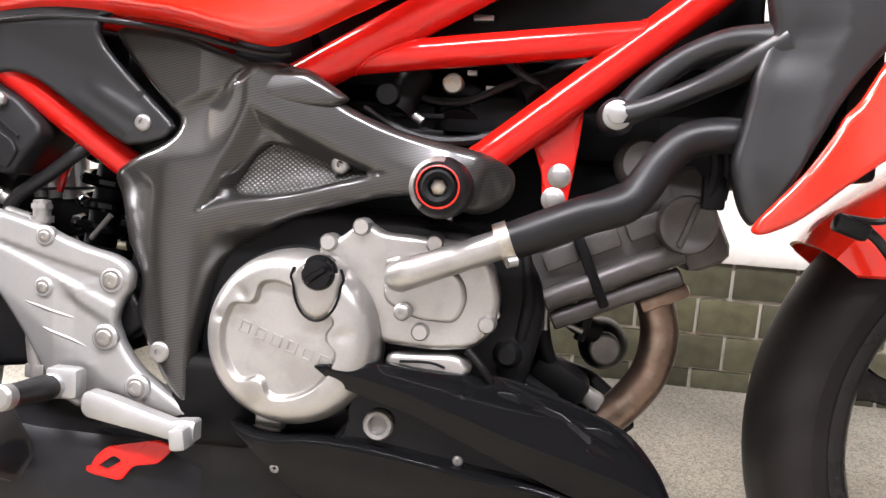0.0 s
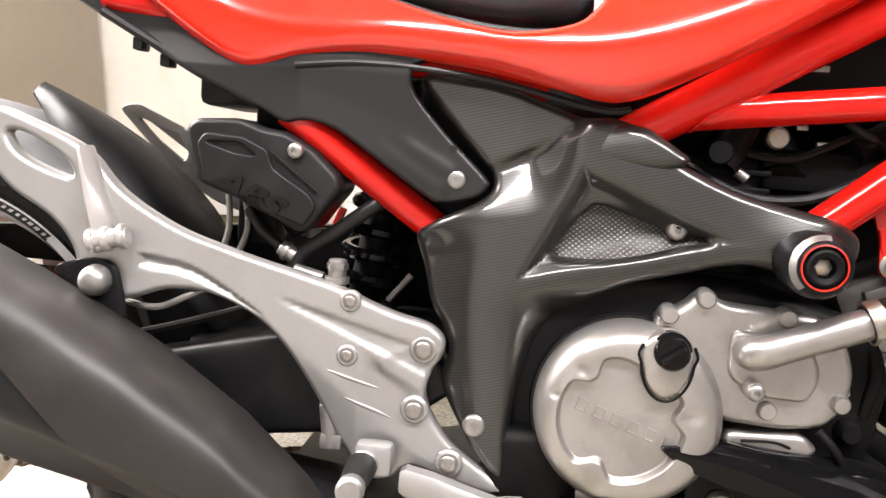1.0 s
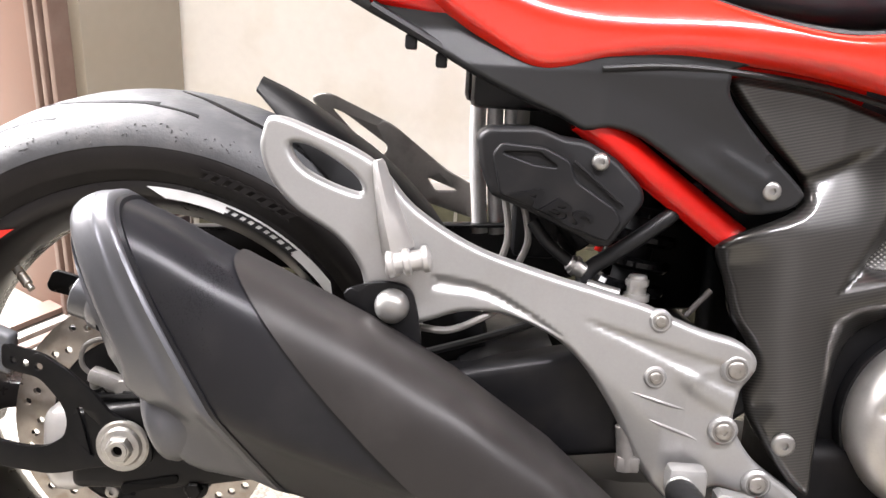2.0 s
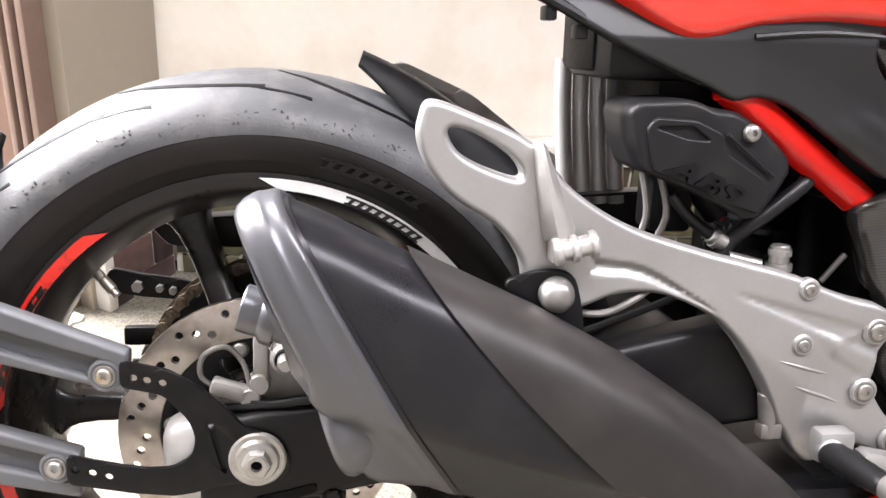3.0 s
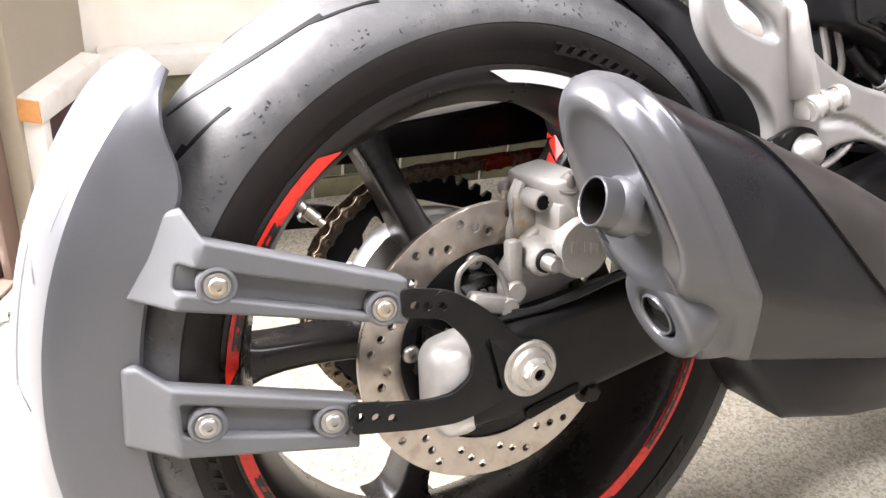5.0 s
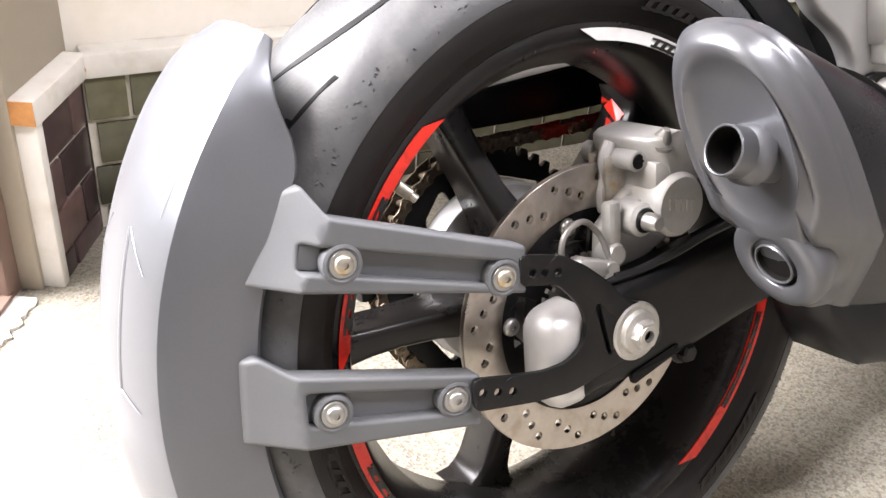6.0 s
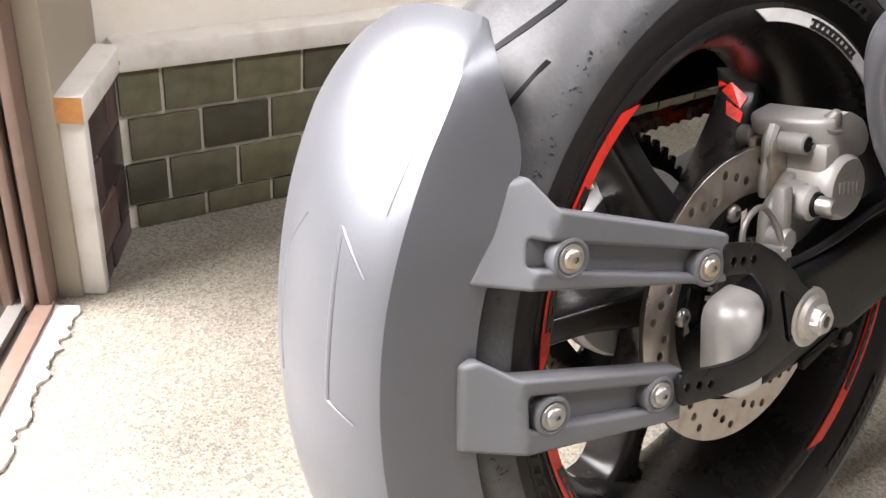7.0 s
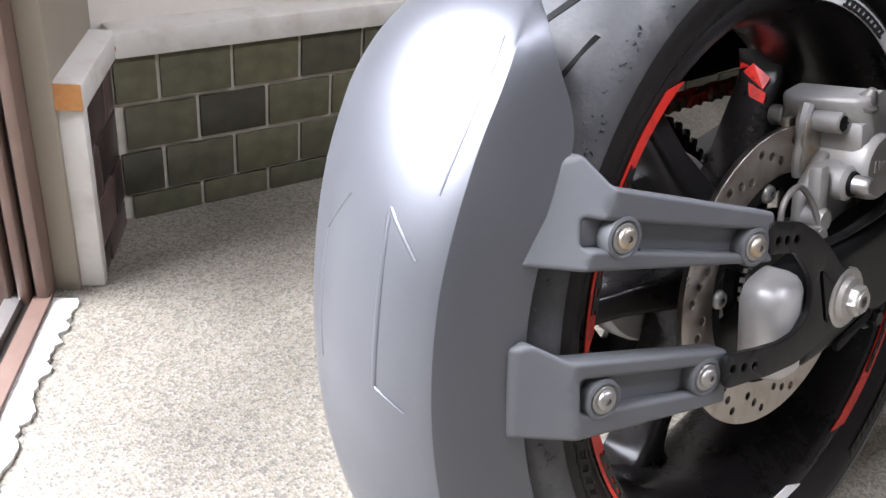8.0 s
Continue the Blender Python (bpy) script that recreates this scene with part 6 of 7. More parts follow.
trellis = part("frame", tube([(0.672, -0.112, 0.607), (0.6892, -0.112, 0.6171), (0.8002, -0.109, 0.682), (1.0, -0.1, 0.797)], 0.0192, 24, 4), FRAME_RED, bike, "glossy red tubular trellis frame", 50)
frame_tube("frame_tube", (0.735, -0.109, 0.6415), (1.012, -0.0985, 0.6755), 0.015)
frame_tube("frame_tube", (0.8472, -0.103, 0.535), (1.12, -0.094, 0.7575), 0.0178)
frame_tube("frame_tube", (0.66, 0.1, 0.6), (1.0, 0.1, 0.797))
frame_tube("frame_tube", (0.735, 0.1, 0.6415), (0.995, 0.098, 0.674))
frame_tube("frame_tube", (0.8472, 0.103, 0.535), (1.12, 0.094, 0.7575))
frame_tube("subframe_tube", (0.385, -0.108, 0.624), (0.54, -0.094, 0.5155), 0.0155)
frame_tube("subframe_tube", (0.385, 0.1, 0.628), (0.55, 0.112, 0.512), 0.0145)
frame_tube("subframe_tube", (0.2, -0.09, 0.72), (0.62, -0.1, 0.655), 0.013)


def weld(a, b, r, c, d, big):
    """A bead where the tube a -> b, of radius r, runs into the tube c -> d, on the outer side."""
    a, b, c, d = Vector(a), Vector(b), Vector(c), Vector(d)
    way, main = (b - a).normalized(), (d - c).normalized()
    up = way.cross(Vector((0, -1, 0))).normalized()
    side = up.cross(way)
    side = side if side.y < 0 else -side
    line = []
    for k in range(-9, 10):
        q = radians(k * 9.5)
        p = a + side * math.cos(q) * r + up * math.sin(q) * r
        for i in range(400):
            g = p + way * i * 0.001
            w = g - c
            if (w - main * w.dot(main)).length < big + 0.0003 or i * 0.001 > (b - a).length:
                break
        line.append(g)
    part("weld_bead", tube(line, [0.0013 + 0.0004 * math.sin(k * 2.4) for k in range(len(line))], 8, 2), FRAME_RED, trellis, smooth=60)


weld((0.8, -0.1065, 0.6495), (1.012, -0.0985, 0.6755), 0.015, (0.8472, -0.103, 0.535), (1.12, -0.094, 0.7575), 0.0178)
weld((0.9, -0.1027, 0.6618), (0.735, -0.109, 0.6415), 0.015, (0.6892, -0.112, 0.6171), (0.8002, -0.109, 0.682), 0.0192)
gus = part("engine_mount", shell(fillet([(0.914, 0.578), (0.962, 0.612), (0.957, 0.56), (0.95, 0.515), (0.94, 0.508), (0.928, 0.512), (0.925, 0.545)], 0.008), -0.0885, 0.006, 0.002), FRAME_RED, trellis, "red engine mounting tab")
bolt(gus, 0.942, -0.0885, 0.544, 0.0085, 0.006, STEEL, "hex")
bolt(gus, 0.9375, -0.0885, 0.5215, 0.0085, 0.006, STEEL, "hex")

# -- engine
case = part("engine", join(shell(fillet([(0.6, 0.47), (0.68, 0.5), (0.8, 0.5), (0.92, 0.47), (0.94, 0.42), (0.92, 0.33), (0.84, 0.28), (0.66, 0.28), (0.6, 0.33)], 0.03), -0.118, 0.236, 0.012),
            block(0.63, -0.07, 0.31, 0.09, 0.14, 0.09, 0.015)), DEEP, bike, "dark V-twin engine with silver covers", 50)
RIM_R = [0.0, 0.045, 0.058, 0.064, 0.069, 0.0735, 0.077, 0.0795, 0.0808, 0.0812]
RIM_Y = [-0.1745, -0.1745, -0.1742, -0.1733, -0.1712, -0.1675, -0.162, -0.1555, -0.148, -0.14]


def clutch_edge(a):
    edge = 0.0555
    for c, w, k in ((128, 13, 0.012), (6, 11, 0.010), (246, 13, 0.0125), (60, 28, 0.006)):
        d = abs(((a - c + 180) % 360 - 180) / w)
        edge -= k * math.exp(-d ** 3)
    return edge


def clutch_y(dx, dz):
    """Domed rim round a sunk clover-shaped floor, with hollows in the rim."""
    y = smooth_at(math.hypot(dx, dz), RIM_R, RIM_Y)
    r, a = math.hypot(dx + 0.007, dz), math.degrees(math.atan2(dz, dx + 0.007))
    u = max(0.0, min(1.0, (clutch_edge(a) - r) / 0.0045))
    y += 0.0085 * u * u * (3 - 2 * u)
    for hx, hz, q in ((0.052, 0.008, 0.006), (-0.022, -0.059, 0.006), (-0.043, 0.04, 0.005), (-0.064, 0.017, 0.004)):
        y += 0.0035 * math.exp(-((dx - hx) ** 2 + (dz - hz) ** 2) / (q * q) * 1.2)
    return y


C0 = Vector((-0.007, 0.0))
cols = []
for k in range(180):
    a = k * math.tau / 180
    d = Vector((math.cos(a), math.sin(a)))
    far = -C0.dot(d) + math.sqrt(C0.dot(d) ** 2 - C0.length_squared + 0.0812 ** 2)
    e = clutch_edge(math.degrees(a))
    rr = [0.001] + list(np.linspace(0.012, e - 0.0055, 8)) + list(np.linspace(e - 0.0048, e + 0.0004, 9)) + [e + (far - e) * u for u in (0.08, 0.18, 0.3, 0.42, 0.54, 0.65, 0.75, 0.83, 0.89, 0.94, 0.97, 0.99, 1.0)]
    cols.append([C0 + d * r for r in rr])
cbm = skin([[Vector((0.709 + cols[k][j].x, clutch_y(cols[k][j].x, cols[k][j].y), 0.381 + cols[k][j].y)) for k in range(180)] for j in range(len(cols[0]))]
           + [[Vector((0.709 + cols[k][-1].x, -0.115, 0.381 + cols[k][-1].y)) for k in range(180)]])
clutch = part("clutch_cover", cbm, ENGINE, case, "round silver clutch cover with raised lettering", 50)
for i in range(6):
    x, z = 0.6685 + i * 0.0148, 0.3895 - i * 0.0052
    mark = join(block(-0.0042, 0, 0, 0.0016, 0.0014, 0.011, 0.0004), block(0.0042, 0, 0, 0.0016, 0.0014, 0.011, 0.0004), block(0, 0, 0.0047, 0.0096, 0.0014, 0.0016, 0.0004), block(0, 0, -0.0047, 0.0096, 0.0014, 0.0016, 0.0004))
    part("cover_mark", moved(mark, pose(x, -0.1664, z, 0, 19, 0)), ENGINE, clutch, "raised letter bars")
part("clutch_gasket", lathe([(0.081, -0.132), (0.0835, -0.132), (0.0845, -0.128), (0.0845, -0.12), (0.08, -0.12)], 0.709, 0.381, 60), SATIN_BLACK, clutch)
fillb = part("filler_boss", skin([[Vector((0.735 + math.cos(a) * r * (1 if math.sin(a) > 0 else 0.9), y, 0.436 + math.sin(a) * r * (1 if math.sin(a) > 0 else 1.45))) for a in (k * math.tau / 32 for k in range(32))] for r, y in ((0.0235, -0.13), (0.0235, -0.172), (0.0215, -0.1755), (0.019, -0.177))]), ENGINE, clutch, "drop-shaped filler boss", 40)
part("filler_seam", tube([Vector((0.735 + math.cos(a) * 0.0242 * (1 if math.sin(a) > 0 else 0.9), -0.1742, 0.436 + math.sin(a) * 0.0242 * (1 if math.sin(a) > 0 else 1.45))) for a in (radians(q) for q in range(150, 392, 12))], 0.0013, 8, 2), DEEP, clutch)
part("filler_cap", join(lathe([(0, -0.187), (0.0125, -0.187), (0.0145, -0.184), (0.015, -0.177), (0.017, -0.176), (0.017, -0.165), (0, -0.165)], 0.737, 0.443, 30), block(0.737, -0.19, 0.443, 0.022, 0.008, 0.006, 0.002, Matrix.Rotation(radians(-35), 4, "Y"))), GLOSS_BLACK, clutch, "black oil filler cap")
pump_o = fillet([(0.725, 0.468), (0.748, 0.476), (0.762, 0.49), (0.772, 0.49), (0.785, 0.482), (0.835, 0.479), (0.862, 0.478), (0.888, 0.46), (0.897, 0.43), (0.893, 0.4), (0.875, 0.381), (0.84, 0.377), (0.79, 0.38), (0.76, 0.4), (0.73, 0.43)], 0.01)
pump = part("pump_cover", shell(pump_o, -0.144, 0.03, 0.007, step=0.01), ENGINE, case, "silver water pump cover", 50)
part("cover_step", shell(fillet([(0.79, 0.462), (0.84, 0.458), (0.862, 0.447), (0.868, 0.425), (0.858, 0.403), (0.82, 0.405), (0.79, 0.42)], 0.01), -0.15, 0.01, 0.005, step=0.01), ENGINE, pump)
for x, z in ((0.767, 0.486), (0.835, 0.475), (0.737, 0.47), (0.886, 0.405), (0.826, 0.394)):
    part("cover_lug", lathe([(0, -0.152), (0.0065, -0.152), (0.0082, -0.149), (0.0085, -0.13), (0, -0.13)], x, z, 18), ENGINE, pump)
part("pump_lug", rod((0.811, -0.165, 0.413), (0.811, -0.14, 0.413), 0.008, 18, 0.0015), ENGINE, pump)
bolt(pump, 0.811, -0.164, 0.413, 0.0075, 0.005, STEEL)
wp = part("water_pipe", tube([(0.806, -0.14, 0.444), (0.8065, -0.158, 0.4445), (0.814, -0.166, 0.4475), (0.84, -0.167, 0.4575), (0.9, -0.166, 0.481)], [0.014, 0.0145, 0.0145, 0.0135, 0.0135], 20, 5), ENGINE, bike, "silver cast water pipe")
part("pipe_end", lathe([(0, -0.175), (0.006, -0.1745), (0.01, -0.172), (0.0125, -0.167)], 0.806, 0.4445, 20), ENGINE, wp)
hose = part("radiator_hose", tube([(0.893, -0.166, 0.478), (0.93, -0.165, 0.493), (0.965, -0.164, 0.508), (0.998, -0.16, 0.519), (1.014, -0.155, 0.535), (1.03, -0.15, 0.56), (1.05, -0.145, 0.578), (1.08, -0.14, 0.585), (1.12, -0.13, 0.584)], [0.0165, 0.0175, 0.0175, 0.017, 0.0165, 0.016, 0.016, 0.016, 0.016], 22, 5), RUBBER, bike, "thick black radiator hose")
hd = Vector((0.036, 0.001, 0.0145)).normalized()
part("hose_clip", tube([Vector((0.8985, -0.1655, 0.4805)) - hd * 0.006, Vector((0.8985, -0.1655, 0.4805)) + hd * 0.006], 0.0187, 26, 1), GOLD_ZINC, hose, "plated hose clip")
part("clip_screw", rod((0.902, -0.18, 0.464), (0.91, -0.176, 0.466), 0.005), STEEL, hose)
# lower case cover between the pump and the cowl
part("sump_cover", shell(fillet([(0.795, 0.372), (0.86, 0.374), (0.876, 0.362), (0.86, 0.345), (0.81, 0.34), (0.79, 0.345)], 0.008), -0.142, 0.03, 0.006), ENGINE, case)
part("sump_slot", tube([(0.808, -0.1425, 0.365), (0.835, -0.1425, 0.366), (0.85, -0.1425, 0.362)], 0.0014, 6), DEEP, case)
part("lower_lug", lathe([(0, -0.135), (0.018, -0.135), (0.0215, -0.131), (0.0215, -0.1), (0, -0.1)], 0.648, 0.303, 26), ENGINE, case)
part("lower_lug", block(0.668, -0.118, 0.297, 0.06, 0.03, 0.022, 0.006), ENGINE, case)
# front cylinder, head and fins, leaning forwards
FW = pose(0.93, 0, 0.435, 0, -24, 0)
cyl_parts = [block(0.07, 0.0, 0.026, 0.16, 0.15, 0.085, 0.008)]
front = part("front_cylinder", moved(join(*cyl_parts), FW), CYLINDER, bike, "brownish-grey front cylinder and head")
for i in range(3):
    for j in range(2):
        part("casting_panel", moved(block(0.03 + i * 0.042, -0.078, 0.05 - j * 0.028, 0.034, 0.012, 0.02, 0.003), FW), CYLINDER, front)
part("coolant_rail", moved(rod((0.0, -0.082, -0.012), (0.14, -0.082, -0.012), 0.0115, 18, 0.002), FW), CYLINDER, front)
part("coolant_rail", moved(rod((0.0, -0.078, -0.034), (0.13, -0.078, -0.034), 0.009, 18, 0.002), FW), CYLINDER, front)
part("cam_cover", moved(block(0.16, 0, 0.012, 0.05, 0.145, 0.1, 0.014), FW), CYLINDER, front)
part("cam_cap", join(lathe([(0, -0.1), (0.018, -0.1), (0.021, -0.102), (0.026, -0.102), (0.028, -0.098), (0.028, -0.07), (0, -0.07)], 1.063, 0.505, 30), block(1.063, -0.102, 0.505, 0.006, 0.006, 0.044, 0.002, Matrix.Rotation(radians(20), 4, "Y"))), CYLINDER, front, "round cam end cap")
part("breather_band", moved(block(0.052, -0.09, 0.0, 0.01, 0.012, 0.075, 0.003), FW), DEEP, front)
rearc = part("rear_cylinder", block(0.76, 0, 0.55, 0.12, 0.14, 0.12, 0.01), DEEP, bike, "black finned rear cylinder")
for i in range(7):
    part("cooling_fin", block(0.76, 0, 0.5 + 0.016 * i, 0.135, 0.155, 0.005, 0.001), DEEP, rearc)
part("exhaust_header", tube([(1.005, -0.03, 0.462), (1.028, -0.034, 0.45), (1.045, -0.036, 0.425), (1.0515, -0.036, 0.39), (1.043, -0.036, 0.352), (1.02, -0.036, 0.32), (0.98, -0.035, 0.285), (0.92, -0.03, 0.26), (0.8, -0.03, 0.24)], 0.019, 22, 5), HEADER, bike, "heat-tinted brown exhaust header pipe")
part("header_flange", moved(block(0.11, -0.03, -0.052, 0.05, 0.06, 0.014, 0.004), FW), HEADER, bike, "rusty header flange")
oil = part("oil_filter", lathe([(0, -0.02), (0.014, -0.02), (0.0165, -0.017), (0.0165, 0.0), (0.022, 0.005), (0.026, 0.012), (0.026, 0.05), (0, 0.05)], 1.0, 0.372, 30), SATIN_BLACK, bike, "black oil filter with a grey end")
part("filter_end", lathe([(0, -0.0225), (0.0135, -0.022), (0.0155, -0.02), (0, -0.019)], 1.0, 0.372, 26), CASE, oil, "grey filter end")
for pts, r in (([(0.93, -0.06, 0.43), (0.935, -0.065, 0.39), (0.945, -0.06, 0.36), (0.97, -0.05, 0.345)], 0.009), ([(0.9, -0.1, 0.44), (0.905, -0.108, 0.4), (0.91, -0.105, 0.36), (0.95, -0.09, 0.33)], 0.008), ([(0.95, -0.03, 0.42), (0.97, -0.03, 0.4), (0.99, -0.02, 0.39)], 0.012),
               ([(0.915, -0.11, 0.47), (0.922, -0.118, 0.43), (0.916, -0.115, 0.39)], 0.006), ([(0.97, -0.05, 0.43), (0.978, -0.055, 0.41), (0.972, -0.05, 0.385)], 0.006), ([(0.87, -0.145, 0.38), (0.885, -0.15, 0.365), (0.895, -0.14, 0.345), (0.89, -0.13, 0.33)], 0.004)):
    part("oil_pipe", tube(pts, r, 10), DEEP, bike, "grimy black oil pipe")
part("pressure_switch", join(block(0.905, -0.1, 0.372, 0.03, 0.04, 0.05, 0.01), lathe([(0, -0.128), (0.008, -0.128), (0.011, -0.124), (0.014, -0.118), (0.014, -0.1), (0, -0.1)], 0.905, 0.375, 18)), DEEP, bike, "black oil pressure switch")
part("oil_cooler_block", block(0.955, -0.04, 0.345, 0.06, 0.06, 0.03, 0.008, Matrix.Rotation(radians(30), 4, "Y")), DEEP, bike, "black oil cooler block")
part("pipe_fitting", rod((0.938, -0.075, 0.395), (0.938, -0.075, 0.418), 0.0032), STEEL, bike, "small bright pipe fitting")
part("pipe_fitting", rod((0.96, -0.06, 0.4), (0.975, -0.06, 0.394), 0.003), STEEL, bike, "small bright pipe fitting")
part("pipe_fitting", rod((0.888, -0.12, 0.414), (0.888, -0.137, 0.414), 0.009, 6), DULL_STEEL, bike, "hexagon pipe union")
part("sump_plug", join(block(0.985, -0.045, 0.328, 0.03, 0.02, 0.018, 0.004, Matrix.Rotation(radians(30), 4, "Y")), rod((0.972, -0.05, 0.338), (0.962, -0.05, 0.345), 0.008, 6)), STEEL, bike, "bright plug fitting")

# -- belly cowl, gloss black
belly_o = fillet([(0.75, 0.348), (0.79, 0.354), (0.86, 0.345), (0.91, 0.348), (0.95, 0.335), (1.0, 0.32), (1.035, 0.29), (1.055, 0.255), (1.0, 0.216), (0.9, 0.206), (0.8, 0.22), (0.735, 0.24), (0.705, 0.262), (0.69, 0.283), (0.745, 0.284), (0.765, 0.31)], 0.008)


def creased(rows, y0, lean, fall, back):
    """A long panel with a crease: rows of (x, top, crease, bottom); leans in above the crease, falls away below."""
    P = [np.array(r) for r in rows]
    rings = []
    for i in range(len(P) - 1):
        p, q, r, t = P[max(i - 1, 0)], P[i], P[i + 1], P[min(i + 2, len(P) - 1)]
        for k in range(5):
            u = k / 5
            rings.append(0.5 * (2 * q + (r - p) * u + (2 * p - 5 * q + 4 * r - t) * u * u + (3 * q - p - 3 * r + t) * u ** 3))
    rings.append(P[-1])
    out = []
    for x, top, cre, bot in rings:
        y = y0 + 0.1 * max(0, x - 0.97) + 0.12 * max(0, 0.7 - x)
        e = min(0.0012, (top - cre) * 0.3 + 1e-4)
        yt, yb = y + lean * (top - cre), y + fall * (cre - bot)
        mid = cre - (cre - bot) * 0.45
        out.append([Vector((x, yy, z)) for yy, z in ((back, top), (yt + 0.001, top), (yt, top - 0.0005), (y + 0.0006 + lean * e * 0.5, cre + e), (y, cre), (y + 0.0008, cre - e), (y + fall * (cre - mid) * 0.8, mid), (yb, bot + 0.0005), (yb + 0.001, bot), (back, bot))])
    return skin(out)


BLADE = [(0.737, 0.3607, 0.36, 0.359), (0.758, 0.363, 0.3565, 0.344), (0.79, 0.3645, 0.351, 0.332), (0.824, 0.361, 0.342, 0.323), (0.865, 0.358, 0.328, 0.305), (0.905, 0.357, 0.314, 0.288), (0.943, 0.347, 0.302, 0.272), (0.985, 0.332, 0.29, 0.255), (1.02, 0.314, 0.277, 0.238), (1.045, 0.286, 0.265, 0.237), (1.058, 0.262, 0.255, 0.24)]
COWL_SIDE = [(0.657, 0.3005, 0.2998, 0.299), (0.676, 0.2935, 0.288, 0.28), (0.7, 0.291, 0.286, 0.258), (0.737, 0.293, 0.2885, 0.23), (0.787, 0.289, 0.2845, 0.219), (0.841, 0.281, 0.2765, 0.211), (0.895, 0.2725, 0.268, 0.204), (0.945, 0.266, 0.261, 0.207), (1.0, 0.252, 0.247, 0.214), (1.05, 0.236, 0.235, 0.232)]
cowl = part("belly_cowl", shell(belly_o, -0.152, 0.006, 0.004, step=0.014), GLOSS_BLACK, bike, "gloss black belly cowl", 60)
part("cowl_blade", creased(BLADE, -0.176, 0.85, 0.32, -0.14), GLOSS_BLACK, cowl, "gloss black pointed cowl blade", 30)
part("cowl_side", creased(COWL_SIDE, -0.17, 0.9, 0.2, -0.14), GLOSS_BLACK, cowl, "gloss black lower cowl side", 30)
part("cowl_far_side", shell(belly_o, 0.15, 0.006, 0.004, step=0.03), GLOSS_BLACK, cowl)
part("cowl_floor", block(0.86, -0.005, 0.218, 0.3, 0.3, 0.008, 0.003), GLOSS_BLACK, cowl)
part("cowl_screw", lathe([(0, -0.153), (0.008, -0.153), (0.009, -0.16), (0.0125, -0.161), (0.014, -0.158), (0.0145, -0.148), (0, -0.148)], 0.794, 0.308, 24), CASE, cowl, "sunk cowl screw")
bolt(cowl, 0.868, -0.153, 0.281, 0.005, 0.003, CASE)
bolt(cowl, 0.702, -0.163, 0.262, 0.005, 0.003, CASE)
part("lower_pan", skin([[Vector((x, y, z)) for y, z in ((-w, z1), (-w, z0 + 0.01), (-w + 0.02, z0), (w - 0.02, z0), (w, z0 + 0.01), (w, z1))] for x, w, z0, z1 in ((0.38, 0.1, 0.2, 0.26), (0.5, 0.12, 0.19, 0.27), (0.62, 0.13, 0.19, 0.285), (0.74, 0.13, 0.2, 0.27))]), SATIN_BLACK, bike, "black lower pan and chamber guard")

# -- radiator shroud, bracket, front fender and wheel
rb = part("shroud_bracket", join(tube([(0.99, -0.118, 0.6), (1.02, -0.122, 0.609), (1.06, -0.13, 0.627), (1.1, -0.145, 0.648), (1.13, -0.16, 0.665)], [0.0125, 0.0105, 0.0105, 0.013, 0.016], 16), tube([(0.995, -0.112, 0.604), (1.015, -0.113, 0.628), (1.045, -0.118, 0.652), (1.078, -0.13, 0.667), (1.105, -0.145, 0.669), (1.13, -0.158, 0.666)], [0.012, 0.0125, 0.012, 0.0115, 0.012, 0.014], 16),
       lathe([(0, -0.125), (0.0135, -0.125), (0.0165, -0.122), (0.0175, -0.1), (0, -0.1)], 0.99, 0.6, 26)), GREY_PLASTIC, bike, "matt black shroud stay")
bolt(rb, 0.99, -0.125, 0.6, 0.0098, 0.006, STEEL, "hex")
shr_o = catmull([(1.105, 0.74), (1.107, 0.7), (1.112, 0.672), (1.106, 0.655), (1.1, 0.635), (1.0965, 0.61), (1.092, 0.585), (1.0872, 0.56), (1.091, 0.538), (1.1, 0.515), (1.112, 0.509), (1.13, 0.54), (1.15, 0.58), (1.17, 0.62), (1.2, 0.66), (1.25, 0.7), (1.25, 0.76)], 4)


def shroud_shape(x, z):
    """Swells out from the rim to a full belly, with a soft dent where the stay meets it."""
    edge_x = smooth_at(z, [0.509, 0.538, 0.56, 0.61, 0.655, 0.672, 0.74], [1.108, 1.091, 1.087, 1.0965, 1.106, 1.112, 1.105])
    u = max(0.0, x - edge_x)
    y = 0.022 - 0.05 * min(u, 0.05) / 0.05 * 0.5
    y += 0.002 * math.exp(-((u - 0.016) / 0.009) ** 2)
    y += 0.005 * math.exp(-(((x - 1.125) / 0.03) ** 2 + ((z - 0.655) / 0.022) ** 2))
    return y + 0.004 * math.sin((z - 0.5) * 22)


shroud = part("radiator_shroud", shell(shr_o, -0.19, 0.02, 0.0065, [], shroud_shape, 0.007), GREY_PLASTIC, bike, "matt grey-black radiator shroud", 60)
red_o = catmull([(1.1, 0.504), (1.1035, 0.514), (1.122, 0.537), (1.1395, 0.559), (1.157, 0.586), (1.164, 0.6), (1.175, 0.613), (1.192, 0.645), (1.22, 0.69), (1.26, 0.72), (1.26, 0.62), (1.2, 0.569), (1.17, 0.5445), (1.146, 0.5235), (1.128, 0.5105), (1.108, 0.5015)], 4)
part("shroud_panel", shell(red_o, -0.212, 0.012, 0.007, [], lambda x, z: 0.012 * max(0, min(1, (0.55 - z) / 0.05)) - 0.004 * math.sin((x - 1.1) * 60), 0.007), RED, shroud, "glossy red shroud panel", 60)
radi = part("radiator", block(1.19, 0, 0.68, 0.03, 0.32, 0.26, 0.006), DEEP, bike, "black radiator core")
